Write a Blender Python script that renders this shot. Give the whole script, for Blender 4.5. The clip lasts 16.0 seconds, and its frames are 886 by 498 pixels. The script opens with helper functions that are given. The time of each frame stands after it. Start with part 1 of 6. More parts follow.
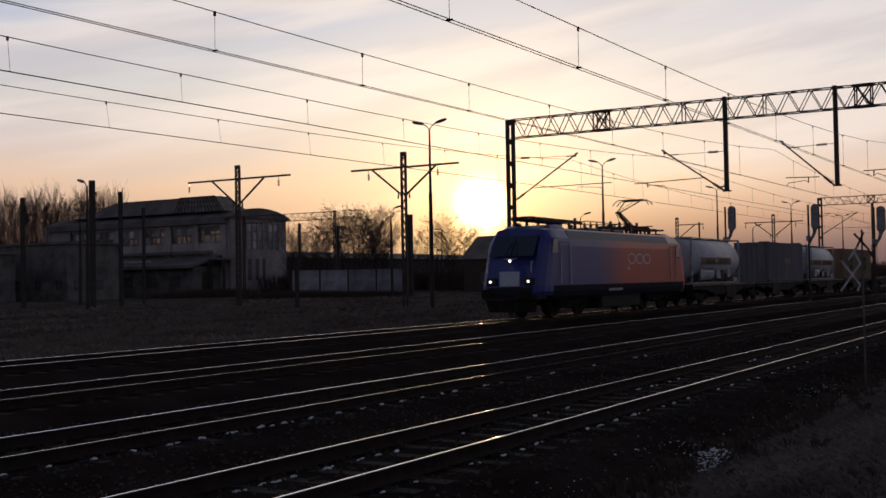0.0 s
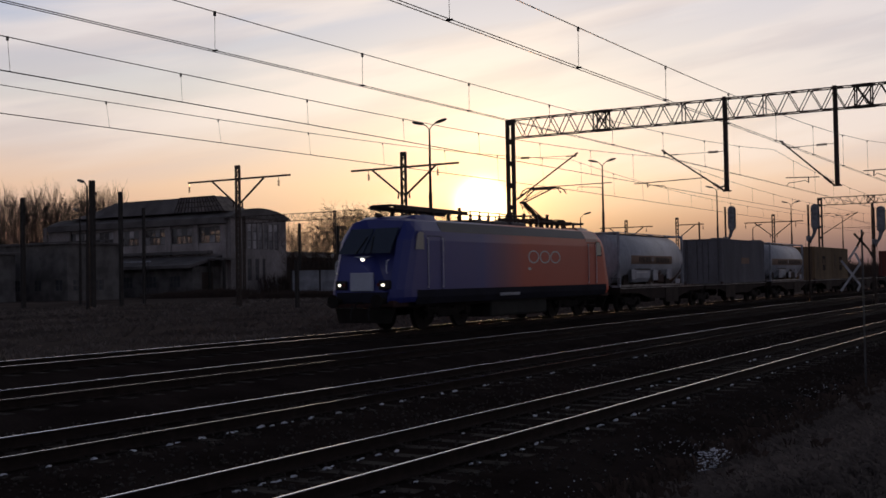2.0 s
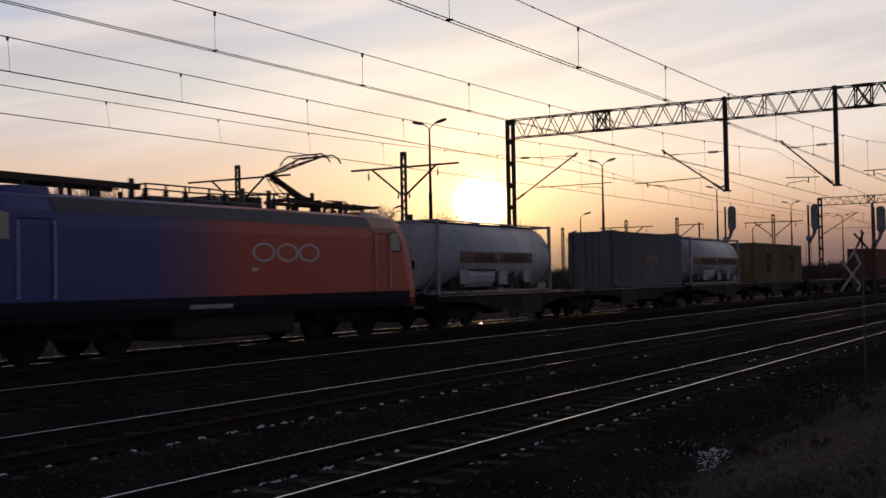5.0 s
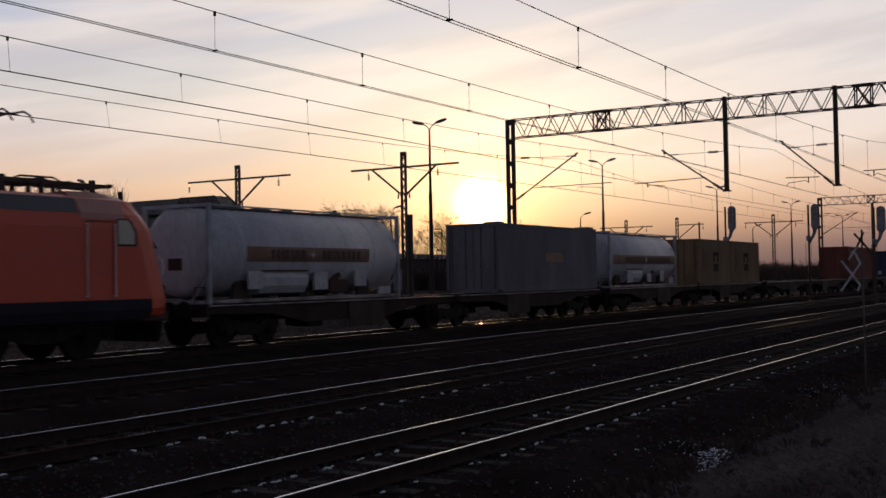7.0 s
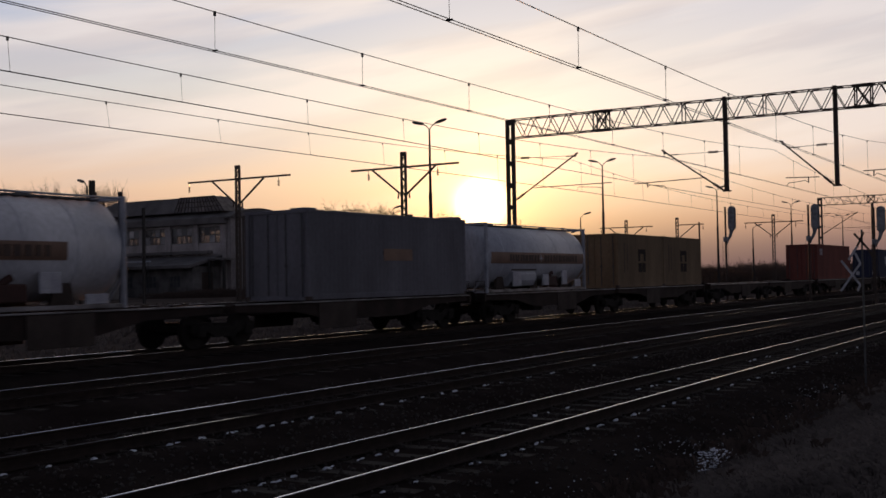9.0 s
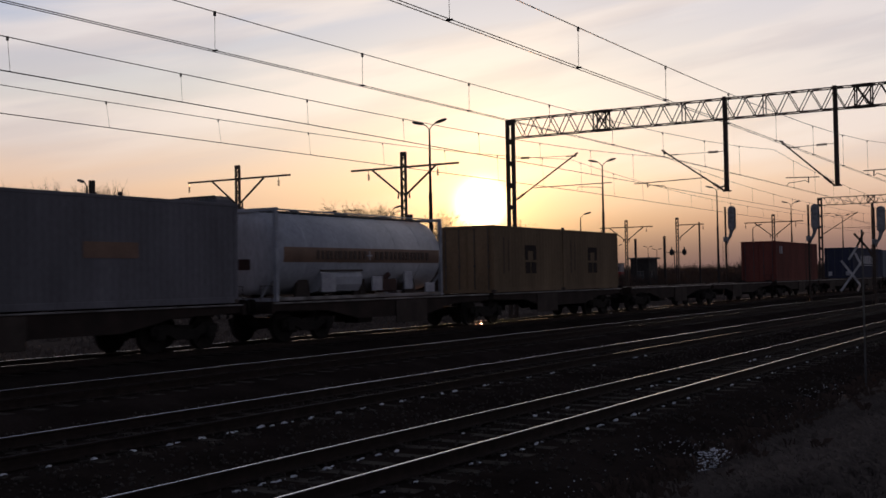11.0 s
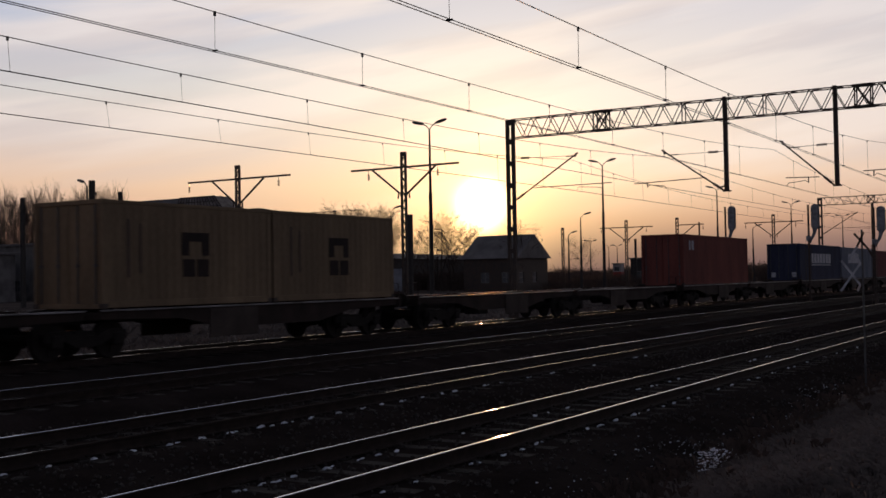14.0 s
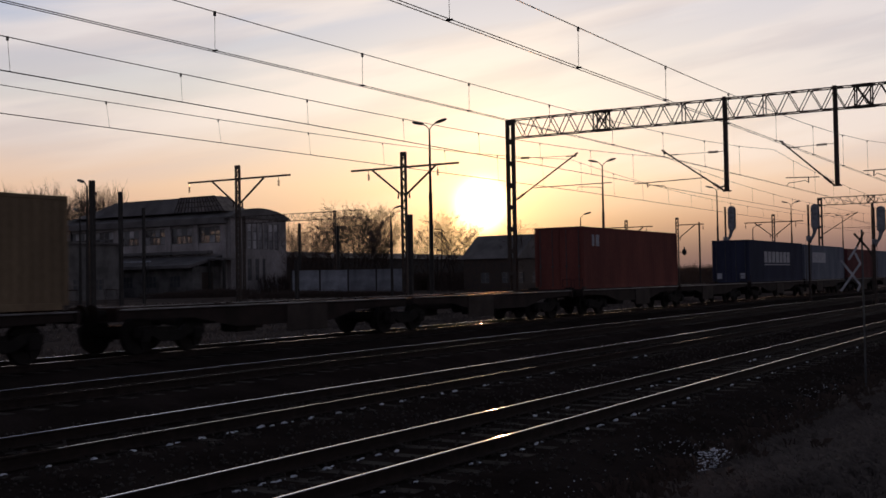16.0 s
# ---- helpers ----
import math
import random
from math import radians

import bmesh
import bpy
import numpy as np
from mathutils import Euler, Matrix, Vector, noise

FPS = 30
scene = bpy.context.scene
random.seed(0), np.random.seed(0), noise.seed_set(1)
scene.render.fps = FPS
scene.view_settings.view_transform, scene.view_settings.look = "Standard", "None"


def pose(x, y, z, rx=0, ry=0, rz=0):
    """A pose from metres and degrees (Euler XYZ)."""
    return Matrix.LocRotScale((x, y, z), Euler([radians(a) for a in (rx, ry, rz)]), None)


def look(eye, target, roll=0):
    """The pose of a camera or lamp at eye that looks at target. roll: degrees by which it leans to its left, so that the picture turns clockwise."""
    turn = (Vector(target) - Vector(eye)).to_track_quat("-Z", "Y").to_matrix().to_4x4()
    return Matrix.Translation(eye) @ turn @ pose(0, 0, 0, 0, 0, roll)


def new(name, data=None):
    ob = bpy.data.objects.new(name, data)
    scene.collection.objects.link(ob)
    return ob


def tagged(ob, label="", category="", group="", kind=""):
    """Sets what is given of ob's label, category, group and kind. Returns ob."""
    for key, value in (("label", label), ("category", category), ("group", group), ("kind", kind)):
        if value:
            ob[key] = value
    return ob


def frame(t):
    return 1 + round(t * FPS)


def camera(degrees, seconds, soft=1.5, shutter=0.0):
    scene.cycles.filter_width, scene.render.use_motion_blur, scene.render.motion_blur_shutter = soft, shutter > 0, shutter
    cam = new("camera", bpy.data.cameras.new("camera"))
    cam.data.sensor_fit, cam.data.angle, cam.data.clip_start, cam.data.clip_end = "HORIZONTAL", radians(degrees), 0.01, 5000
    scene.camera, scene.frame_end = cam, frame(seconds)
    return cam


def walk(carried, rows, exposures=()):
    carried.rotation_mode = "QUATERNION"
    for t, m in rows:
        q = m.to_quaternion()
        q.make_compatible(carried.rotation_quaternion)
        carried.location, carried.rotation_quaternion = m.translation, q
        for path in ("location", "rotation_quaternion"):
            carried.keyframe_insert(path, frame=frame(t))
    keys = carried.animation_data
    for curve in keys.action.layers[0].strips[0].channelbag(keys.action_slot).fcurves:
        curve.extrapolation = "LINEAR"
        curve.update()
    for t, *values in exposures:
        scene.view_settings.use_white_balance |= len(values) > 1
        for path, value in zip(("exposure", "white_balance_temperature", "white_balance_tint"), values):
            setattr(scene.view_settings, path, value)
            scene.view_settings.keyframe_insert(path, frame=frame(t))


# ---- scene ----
# Railway yard at sunset. x runs along the tracks, y across them, away from the camera; z is 0 at the rail top of the far main track.
import collections

cam = camera(43.19, 16.0, soft=1.6, shutter=0.5)
EYE = (0.0, 0.0, 1.72)
AIM = (0.85510 * 50, 0.51784 * 50, 1.72 + 0.02703 * 50)
VIEW = look(EYE, AIM, -1.025)
walk(cam, [(0.0, VIEW), (16.0, VIEW)], [(0.0, 0.0), (16.0, 0.0)])

# ---- light ----
SUN_DIR = Vector((0.8711, 0.4867, 0.0652)).normalized()


def make_world():
    w = bpy.data.worlds.new("dusk_sky")
    w.use_nodes = True
    scene.world = w
    nt = w.node_tree
    nt.nodes.clear()
    N = nt.nodes.new
    L = nt.links.new

    def val(op, a, b=None, c=None):
        n = N("ShaderNodeMath")
        n.operation = op
        for i, v in enumerate((a, b, c)):
            if v is None:
                continue
            if isinstance(v, (int, float)):
                n.inputs[i].default_value = v
            else:
                L(v, n.inputs[i])
        return n.outputs[0]

    def ramp(src, stops):
        n = N("ShaderNodeValToRGB")
        e = n.color_ramp.elements
        for i, (p, c) in enumerate(stops):
            el = e[i] if i < 2 else e.new(p)
            el.position, el.color = p, (*c, 1)
        L(src, n.inputs[0])
        return n.outputs[0]

    def mix(kind, f, a, b):
        n = N("ShaderNodeMix")
        n.data_type, n.blend_type = "RGBA", kind
        n.clamp_factor = True
        for s, v in ((0, f), (6, a), (7, b)):
            if isinstance(v, (int, float)):
                n.inputs[s].default_value = v
            elif isinstance(v, tuple):
                n.inputs[s].default_value = (*v, 1)
            else:
                L(v, n.inputs[s])
        return n.outputs[2]

    tc = N("ShaderNodeTexCoord")
    sep = N("ShaderNodeSeparateXYZ")
    L(tc.outputs["Generated"], sep.inputs[0])
    z = val("MAXIMUM", sep.outputs[2], 0.0)
    dot = N("ShaderNodeVectorMath")
    dot.operation = "DOT_PRODUCT"
    L(tc.outputs["Generated"], dot.inputs[0])
    dot.inputs[1].default_value = SUN_DIR
    near = dot.outputs["Value"]
    # western sky by height: mauve haze, orange, cream, pale blue
    west = ramp(z, SKY_WEST)
    # away from the sun the sky is dim and blue
    east = ramp(z, SKY_EAST)
    turn = N("ShaderNodeMapRange")
    turn.interpolation_type = "SMOOTHSTEP"
    turn.inputs[1].default_value, turn.inputs[2].default_value = SKY_TURN
    L(near, turn.inputs[0])
    sky = mix("MIX", turn.outputs[0], east, west)
    # thin cirrus streaks
    def along(v):
        n = N("ShaderNodeVectorMath")
        n.operation = "DOT_PRODUCT"
        L(tc.outputs["Generated"], n.inputs[0])
        n.inputs[1].default_value = v
        return n.outputs["Value"]

    side = along((0.518, -0.855, 0.0))
    ahead = along((0.855, 0.518, 0.0))
    rise = val("SUBTRACT", z, val("MULTIPLY", side, 0.17))

    def streaks(sx, sz, seed, lo, hi, detail):
        cb = N("ShaderNodeCombineXYZ")
        L(val("MULTIPLY", side, sx), cb.inputs[0])
        L(val("MULTIPLY", rise, sz), cb.inputs[1])
        L(val("ADD", ahead, seed), cb.inputs[2])
        nz = N("ShaderNodeTexNoise")
        nz.inputs["Scale"].default_value, nz.inputs["Detail"].default_value, nz.inputs["Roughness"].default_value = 1.0, detail, 0.5
        L(cb.outputs[0], nz.inputs["Vector"])
        mr = N("ShaderNodeMapRange")
        mr.interpolation_type = "SMOOTHSTEP"
        mr.inputs[1].default_value, mr.inputs[2].default_value = lo, hi
        L(nz.outputs[0], mr.inputs[0])
        return mr.outputs[0]

    up = val("MINIMUM", val("MULTIPLY", val("MAXIMUM", val("SUBTRACT", z, 0.05), 0.0), 10.0), 1.0)
    lit = val("MULTIPLY", val("MULTIPLY", streaks(3.2, 24.0, 3.1, 0.42, 0.66, 4), up), turn.outputs[0])
    thick = val("MINIMUM", val("MAXIMUM", val("MULTIPLY", val("ADD", side, 0.16), 1.6), 0.0), 0.75)
    lit = val("MINIMUM", val("ADD", lit, val("MULTIPLY", val("MULTIPLY", thick, up), turn.outputs[0])), 1.0)
    sky = mix("MIX", val("MULTIPLY", lit, 0.66), sky, CLOUD_LIT)
    grey = val("MULTIPLY", val("MULTIPLY", streaks(4.5, 34.0, 9.4, 0.50, 0.70, 5), up), turn.outputs[0])
    sky = mix("MIX", val("MULTIPLY", grey, 0.40), sky, CLOUD_GREY)
    # glare round the sun
    gap = val("MAXIMUM", val("SUBTRACT", 1.0, near), 0.0)
    ang = val("SQRT", val("MULTIPLY", gap, 2.0))

    def glow(width, power, col):
        e = val("EXPONENT", val("MULTIPLY", val("POWER", val("DIVIDE", ang, width), power), -1.0))
        return mix("MULTIPLY", 1.0, e, col)

    for width, power, col in SUN_GLOW:
        sky = mix("ADD", 1.0, sky, glow(width, power, col))
    # mauve haze bank along the horizon, thickening away from the hall
    bank = N("ShaderNodeMapRange")
    bank.interpolation_type = "SMOOTHSTEP"
    bank.inputs[1].default_value, bank.inputs[2].default_value = HAZE_SIDE
    L(side, bank.inputs[0])
    low = val("EXPONENT", val("MULTIPLY", val("POWER", val("DIVIDE", z, HAZE_HEIGHT), 2.0), -1.0))
    sky = mix("MIX", val("MULTIPLY", val("MULTIPLY", low, bank.outputs[0]), turn.outputs[0]), sky, HAZE)
    bg = N("ShaderNodeBackground")
    L(sky, bg.inputs[0])
    bg.inputs[1].default_value = 1.0
    ns = N("ShaderNodeTexSky")
    ns.sky_type, ns.sun_disc = "NISHITA", False
    ns.sun_elevation, ns.sun_rotation = math.asin(SUN_DIR.z), math.atan2(SUN_DIR.x, SUN_DIR.y)
    ns.dust_density, ns.altitude = 3.0, 60
    bg2 = N("ShaderNodeBackground")
    L(mix("MULTIPLY", 1.0, ns.outputs[0], (0.10, 0.12, 0.20)), bg2.inputs[0])
    bg2.inputs[1].default_value = 0.05
    add = N("ShaderNodeAddShader")
    L(bg.outputs[0], add.inputs[0])
    L(bg2.outputs[0], add.inputs[1])
    out = N("ShaderNodeOutputWorld")
    L(add.outputs[0], out.inputs[0])


SKY_WEST = [(0.0, (0.175, 0.110, 0.125)), (0.022, (0.30, 0.180, 0.175)), (0.045, (0.54, 0.305, 0.230)), (0.085, (0.74, 0.500, 0.365)), (0.12, (0.70, 0.565, 0.50)), (0.17, (0.62, 0.60, 0.60)), (0.23, (0.46, 0.50, 0.62)), (0.42, (0.20, 0.25, 0.36)), (1.0, (0.04, 0.052, 0.085))]
HAZE, HAZE_HEIGHT, HAZE_SIDE = (0.165, 0.105, 0.115), 0.040, (0.0, 0.14)
CLOUD_LIT = (0.84, 0.74, 0.70)
CLOUD_GREY = (0.50, 0.46, 0.50)
SKY_EAST = [(0.0, (0.30, 0.275, 0.315)), (0.2, (0.285, 0.28, 0.345)), (0.5, (0.085, 0.095, 0.135)), (1.0, (0.04, 0.052, 0.085))]
SKY_TURN = (0.25, 0.95)
SUN_GLOW = [(0.0225, 4.0, (2.4, 1.9, 1.2)), (0.050, 1.3, (1.1, 0.60, 0.17)), (0.16, 1.2, (0.42, 0.30, 0.10))]
make_world()

sun_data = bpy.data.lights.new("sun", "SUN")
sun_data.energy, sun_data.angle, sun_data.color = 1.3, radians(0.6), (1.0, 0.40, 0.14)
sun = new("sun", sun_data)
sun.matrix_world = look(SUN_DIR * 300, (0, 0, 0))


# ---- materials ----
def mat(name, c1, c2=None, rough=0.8, metal=0.0, s1=1.5, s2=30.0, bump=0.15, rand=0.0, stretch=(1, 1, 1), spec=0.3, glow=0.0, coat=0.0):
    """A surface of two tones in patches, fine grain, relief and a touch of difference from object to object."""
    c2 = c2 or tuple(v * 0.7 for v in c1)
    m = bpy.data.materials.new(name)
    m.use_nodes = True
    nt = m.node_tree
    N, L = nt.nodes.new, nt.links.new
    b = nt.nodes["Principled BSDF"]
    tc = N("ShaderNodeTexCoord")
    mp = N("ShaderNodeMapping")
    mp.inputs["Scale"].default_value = stretch
    L(tc.outputs["Object"], mp.inputs[0])
    n1, n2 = N("ShaderNodeTexNoise"), N("ShaderNodeTexNoise")
    n1.inputs["Scale"].default_value, n1.inputs["Detail"].default_value = s1, 5
    n2.inputs["Scale"].default_value, n2.inputs["Detail"].default_value = s2, 3
    L(mp.outputs[0], n1.inputs["Vector"])
    L(mp.outputs[0], n2.inputs["Vector"])
    r = N("ShaderNodeMapRange")
    r.inputs[1].default_value, r.inputs[2].default_value = 0.35, 0.65
    L(n1.outputs[0], r.inputs[0])
    mx = N("ShaderNodeMix")
    mx.data_type = "RGBA"
    mx.inputs[6].default_value, mx.inputs[7].default_value = (*c1, 1), (*c2, 1)
    L(r.outputs[0], mx.inputs[0])
    g = N("ShaderNodeMapRange")
    g.inputs[3].default_value, g.inputs[4].default_value = 0.65, 1.35
    L(n2.outputs[0], g.inputs[0])
    v = g.outputs[0]
    if rand:
        oi, rr, ml = N("ShaderNodeObjectInfo"), N("ShaderNodeMapRange"), N("ShaderNodeMath")
        rr.inputs[3].default_value, rr.inputs[4].default_value = 1 - rand, 1 + rand
        L(oi.outputs["Random"], rr.inputs[0])
        ml.operation = "MULTIPLY"
        L(v, ml.inputs[0])
        L(rr.outputs[0], ml.inputs[1])
        v = ml.outputs[0]
    sc = N("ShaderNodeVectorMath")
    sc.operation = "SCALE"
    L(mx.outputs[2], sc.inputs[0])
    L(v, sc.inputs["Scale"])
    L(sc.outputs[0], b.inputs["Base Color"])
    b.inputs["Roughness"].default_value, b.inputs["Metallic"].default_value = rough, metal
    b.inputs["Specular IOR Level"].default_value = spec
    b.inputs["Coat Weight"].default_value = coat
    if bump:
        bp = N("ShaderNodeBump")
        bp.inputs["Strength"].default_value, bp.inputs["Distance"].default_value = bump, 0.02
        L(n2.outputs[0], bp.inputs["Height"])
        L(bp.outputs[0], b.inputs["Normal"])
    if glow:
        b.inputs["Emission Color"].default_value = (*c1, 1)
        b.inputs["Emission Strength"].default_value = glow
    return m


M = {}
M["soil"] = mat("dry_grass_soil", (0.044, 0.036, 0.033), (0.090, 0.073, 0.064), 1.0, s1=0.22, s2=9, bump=0.5, spec=0.0, stretch=(0.45, 1, 1))
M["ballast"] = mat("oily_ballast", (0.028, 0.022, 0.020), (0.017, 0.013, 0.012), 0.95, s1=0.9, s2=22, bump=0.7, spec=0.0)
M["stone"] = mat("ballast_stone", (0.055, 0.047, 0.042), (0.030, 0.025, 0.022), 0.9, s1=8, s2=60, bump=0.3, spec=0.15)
M["pale_stone"] = mat("pale_gravel", (0.44, 0.43, 0.45), (0.17, 0.162, 0.17), 0.9, s1=3, s2=50, bump=0.3, spec=0.2)
M["snow"] = mat("old_snow", (0.66, 0.68, 0.74), (0.40, 0.42, 0.47), 0.7, s1=6, s2=50, bump=0.3)
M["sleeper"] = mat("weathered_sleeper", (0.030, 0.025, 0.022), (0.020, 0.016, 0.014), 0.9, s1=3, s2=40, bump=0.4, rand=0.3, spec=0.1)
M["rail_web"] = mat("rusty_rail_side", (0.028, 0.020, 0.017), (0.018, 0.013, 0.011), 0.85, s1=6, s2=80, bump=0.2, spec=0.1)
M["rail_top"] = mat("polished_rail_head", (0.66, 0.71, 0.82), (0.53, 0.57, 0.66), 0.05, 1.0, s1=2, s2=90, bump=0)
# darker copy of the polished head: the train's dark reflection put into the colour
M["rail_dimmed"] = mat("dim_reflection_rail_head", (0.50, 0.51, 0.55), (0.36, 0.37, 0.40), 0.05, 1.0, s1=2, s2=60, bump=0)
M["steel"] = mat("rusty_dark_steel", (0.040, 0.032, 0.028), (0.060, 0.040, 0.030), 0.75, 0.0, s1=3, s2=60, bump=0.2)
M["galv"] = mat("dull_galvanised_steel", (0.085, 0.085, 0.088), (0.055, 0.055, 0.058), 0.6, 0.3, s1=3, s2=50, bump=0.1)
M["wire"] = mat("copper_wire", (0.035, 0.028, 0.026), (0.03, 0.025, 0.022), 0.6, 0.3, s1=2, s2=30, bump=0)
M["insulator"] = mat("brown_porcelain", (0.05, 0.025, 0.018), (0.04, 0.02, 0.015), 0.3, 0, s1=5, s2=50, bump=0)
M["concrete"] = mat("stained_concrete", (0.15, 0.14, 0.135), (0.075, 0.070, 0.067), 0.9, s1=0.7, s2=25, bump=0.3)
M["post"] = mat("dark_concrete_post", (0.042, 0.037, 0.034), (0.028, 0.025, 0.023), 0.9, s1=1.5, s2=40, bump=0.25)
M["plaster"] = mat("sooty_plaster", (0.40, 0.36, 0.35), (0.18, 0.163, 0.16), 0.95, s1=0.30, s2=5, bump=0.3, spec=0.1, stretch=(1, 1, 0.5))
M["pipe"] = mat("pale_pipe_lagging", (0.50, 0.50, 0.52), (0.32, 0.32, 0.34), 0.5, s1=0.8, s2=20, bump=0.1)
M["roofing"] = mat("tarred_roof", (0.15, 0.135, 0.13), (0.085, 0.077, 0.075), 0.85, s1=0.4, s2=12, bump=0.2)
M["glass"] = mat("dusty_glass", (0.05, 0.055, 0.06), (0.08, 0.08, 0.085), 0.25, 0, s1=1.0, s2=15, bump=0.05, spec=0.5)
M["pale_glass"] = mat("grimy_profile_glass", (0.34, 0.32, 0.32), (0.12, 0.115, 0.12), 0.4, 0, s1=0.6, s2=15, bump=0.05, spec=0.4, rand=0.85)
M["roof_glass"] = mat("sooty_roof_glazing", (0.30, 0.26, 0.25), (0.16, 0.14, 0.135), 0.5, 0, s1=1.5, s2=15, bump=0.05, spec=0.3, rand=0.3)
M["roof_glass"].node_tree.nodes["Principled BSDF"].inputs["Alpha"].default_value = 0.95
M["bark"] = mat("grey_bark", (0.060, 0.048, 0.040), (0.040, 0.032, 0.028), 0.95, s1=2, s2=20, bump=0.3, spec=0.05)
M["twig"] = mat("bare_twigs", (0.085, 0.062, 0.052), (0.055, 0.042, 0.036), 0.95, s1=2, s2=20, bump=0, spec=0.05)
M["grass"] = mat("dead_grass", (0.205, 0.173, 0.155), (0.072, 0.062, 0.057), 0.95, s1=0.30, stretch=(0.45, 1, 1), s2=20, bump=0, spec=0.05)
M["white"] = mat("dirty_white_sign_enamel", (0.42, 0.42, 0.44), (0.24, 0.24, 0.26), 0.5, s1=5, s2=40, bump=0.05)
M["signback"] = mat("grey_sign_back", (0.24, 0.24, 0.26), (0.15, 0.15, 0.16), 0.6, 0.2, s1=4, s2=40, bump=0.05)
M["red_paint"] = mat("faded_red_paint", (0.30, 0.045, 0.035), (0.20, 0.035, 0.03), 0.6, s1=2, s2=30, bump=0.05)
M["black"] = mat("black_rubber", (0.018, 0.018, 0.019), (0.012, 0.012, 0.013), 0.7, s1=3, s2=40, bump=0.1)


# ---- mesh helpers ----
def bm_new():
    return bmesh.new()


def box(bm, x0, x1, y0, y1, z0, z1):
    v = [bm.verts.new(p) for p in ((x0, y0, z0), (x1, y0, z0), (x1, y1, z0), (x0, y1, z0), (x0, y0, z1), (x1, y0, z1), (x1, y1, z1), (x0, y1, z1))]
    for f in ((0, 3, 2, 1), (4, 5, 6, 7), (0, 1, 5, 4), (1, 2, 6, 5), (2, 3, 7, 6), (3, 0, 4, 7)):
        bm.faces.new([v[i] for i in f])


def rbox(bm, x0, x1, y0, y1, z0, z1, r=0.02):
    """A box with chamfered edges."""
    tmp = bmesh.new()
    box(tmp, x0, x1, y0, y1, z0, z1)
    bmesh.ops.bevel(tmp, geom=tmp.edges[:], offset=r, segments=1, affect="EDGES")
    me = bpy.data.meshes.new("tmp")
    tmp.to_mesh(me)
    tmp.free()
    bm.from_mesh(me)
    bpy.data.meshes.remove(me)


def tube(bm, a, b, r, n=6, r2=None, caps=True):
    a, b = Vector(a), Vector(b)
    d = (b - a).normalized()
    u = d.cross(Vector((0, 0, 1)) if abs(d.z) < 0.9 else Vector((1, 0, 0))).normalized()
    w = d.cross(u)
    r2 = r if r2 is None else r2
    rings = []
    for p, q in ((a, r), (b, r2)):
        rings.append([bm.verts.new(p + (u * math.cos(2 * math.pi * i / n) + w * math.sin(2 * math.pi * i / n)) * q) for i in range(n)])
    for i in range(n):
        j = (i + 1) % n
        bm.faces.new((rings[0][i], rings[0][j], rings[1][j], rings[1][i]))
    if caps:
        bm.faces.new(rings[0][::-1])
        bm.faces.new(rings[1])


def beam(bm, a, b, w, h=None):
    """A square bar from a to b."""
    a, b = Vector(a), Vector(b)
    h = h or w
    d = (b - a).normalized()
    u = d.cross(Vector((0, 0, 1)) if abs(d.z) < 0.95 else Vector((0, 1, 0))).normalized()
    q = d.cross(u)
    rings = [[bm.verts.new(p + u * (sx * w / 2) + q * (sz * h / 2)) for sx, sz in ((-1, -1), (1, -1), (1, 1), (-1, 1))] for p in (a, b)]
    for i in range(4):
        j = (i + 1) % 4
        bm.faces.new((rings[0][i], rings[0][j], rings[1][j], rings[1][i]))
    bm.faces.new(rings[0][::-1])
    bm.faces.new(rings[1])


def path_tube(bm, pts, r, n=5):
    rings = []
    pts = [Vector(p) for p in pts]
    for i, p in enumerate(pts):
        d = (pts[min(i + 1, len(pts) - 1)] - pts[max(i - 1, 0)]).normalized()
        u = d.cross(Vector((0, 0, 1)) if abs(d.z) < 0.9 else Vector((1, 0, 0))).normalized()
        w = d.cross(u)
        rings.append([bm.verts.new(p + (u * math.cos(2 * math.pi * k / n) + w * math.sin(2 * math.pi * k / n)) * r) for k in range(n)])
    for a, b in zip(rings, rings[1:]):
        for k in range(n):
            bm.faces.new((a[k], a[(k + 1) % n], b[(k + 1) % n], b[k]))
    bm.faces.new(rings[0][::-1])
    bm.faces.new(rings[-1])


def prism(bm, prof, x0, x1, axis="x"):
    """Extrude a closed outline of (u, v) from x0 to x1 along an axis."""
    def at(t, u, v):
        return {"x": (t, u, v), "y": (u, t, v), "z": (u, v, t)}[axis]
    a = [bm.verts.new(at(x0, u, v)) for u, v in prof]
    b = [bm.verts.new(at(x1, u, v)) for u, v in prof]
    n = len(prof)
    for i in range(n):
        bm.faces.new((a[i], a[(i + 1) % n], b[(i + 1) % n], b[i]))
    bm.faces.new(a[::-1])
    bm.faces.new(b)


def disc_tube(bm, c, axis, r0, r1, h, n=16):
    c, axis = Vector(c), Vector(axis)
    tube(bm, c, c + axis * h, r0, n, r1)


def lathe(bm, c, prof, n=10):
    """One turned solid about the upright through c: prof lists (height, radius)."""
    rings = [[bm.verts.new((c[0] + r * math.cos(2 * math.pi * i / n), c[1] + r * math.sin(2 * math.pi * i / n), c[2] + h)) for i in range(n)] for h, r in prof]
    for a, b in zip(rings, rings[1:]):
        for i in range(n):
            j = (i + 1) % n
            bm.faces.new((a[i], a[j], b[j], b[i]))
    bm.faces.new(rings[0][::-1])
    bm.faces.new(rings[-1])


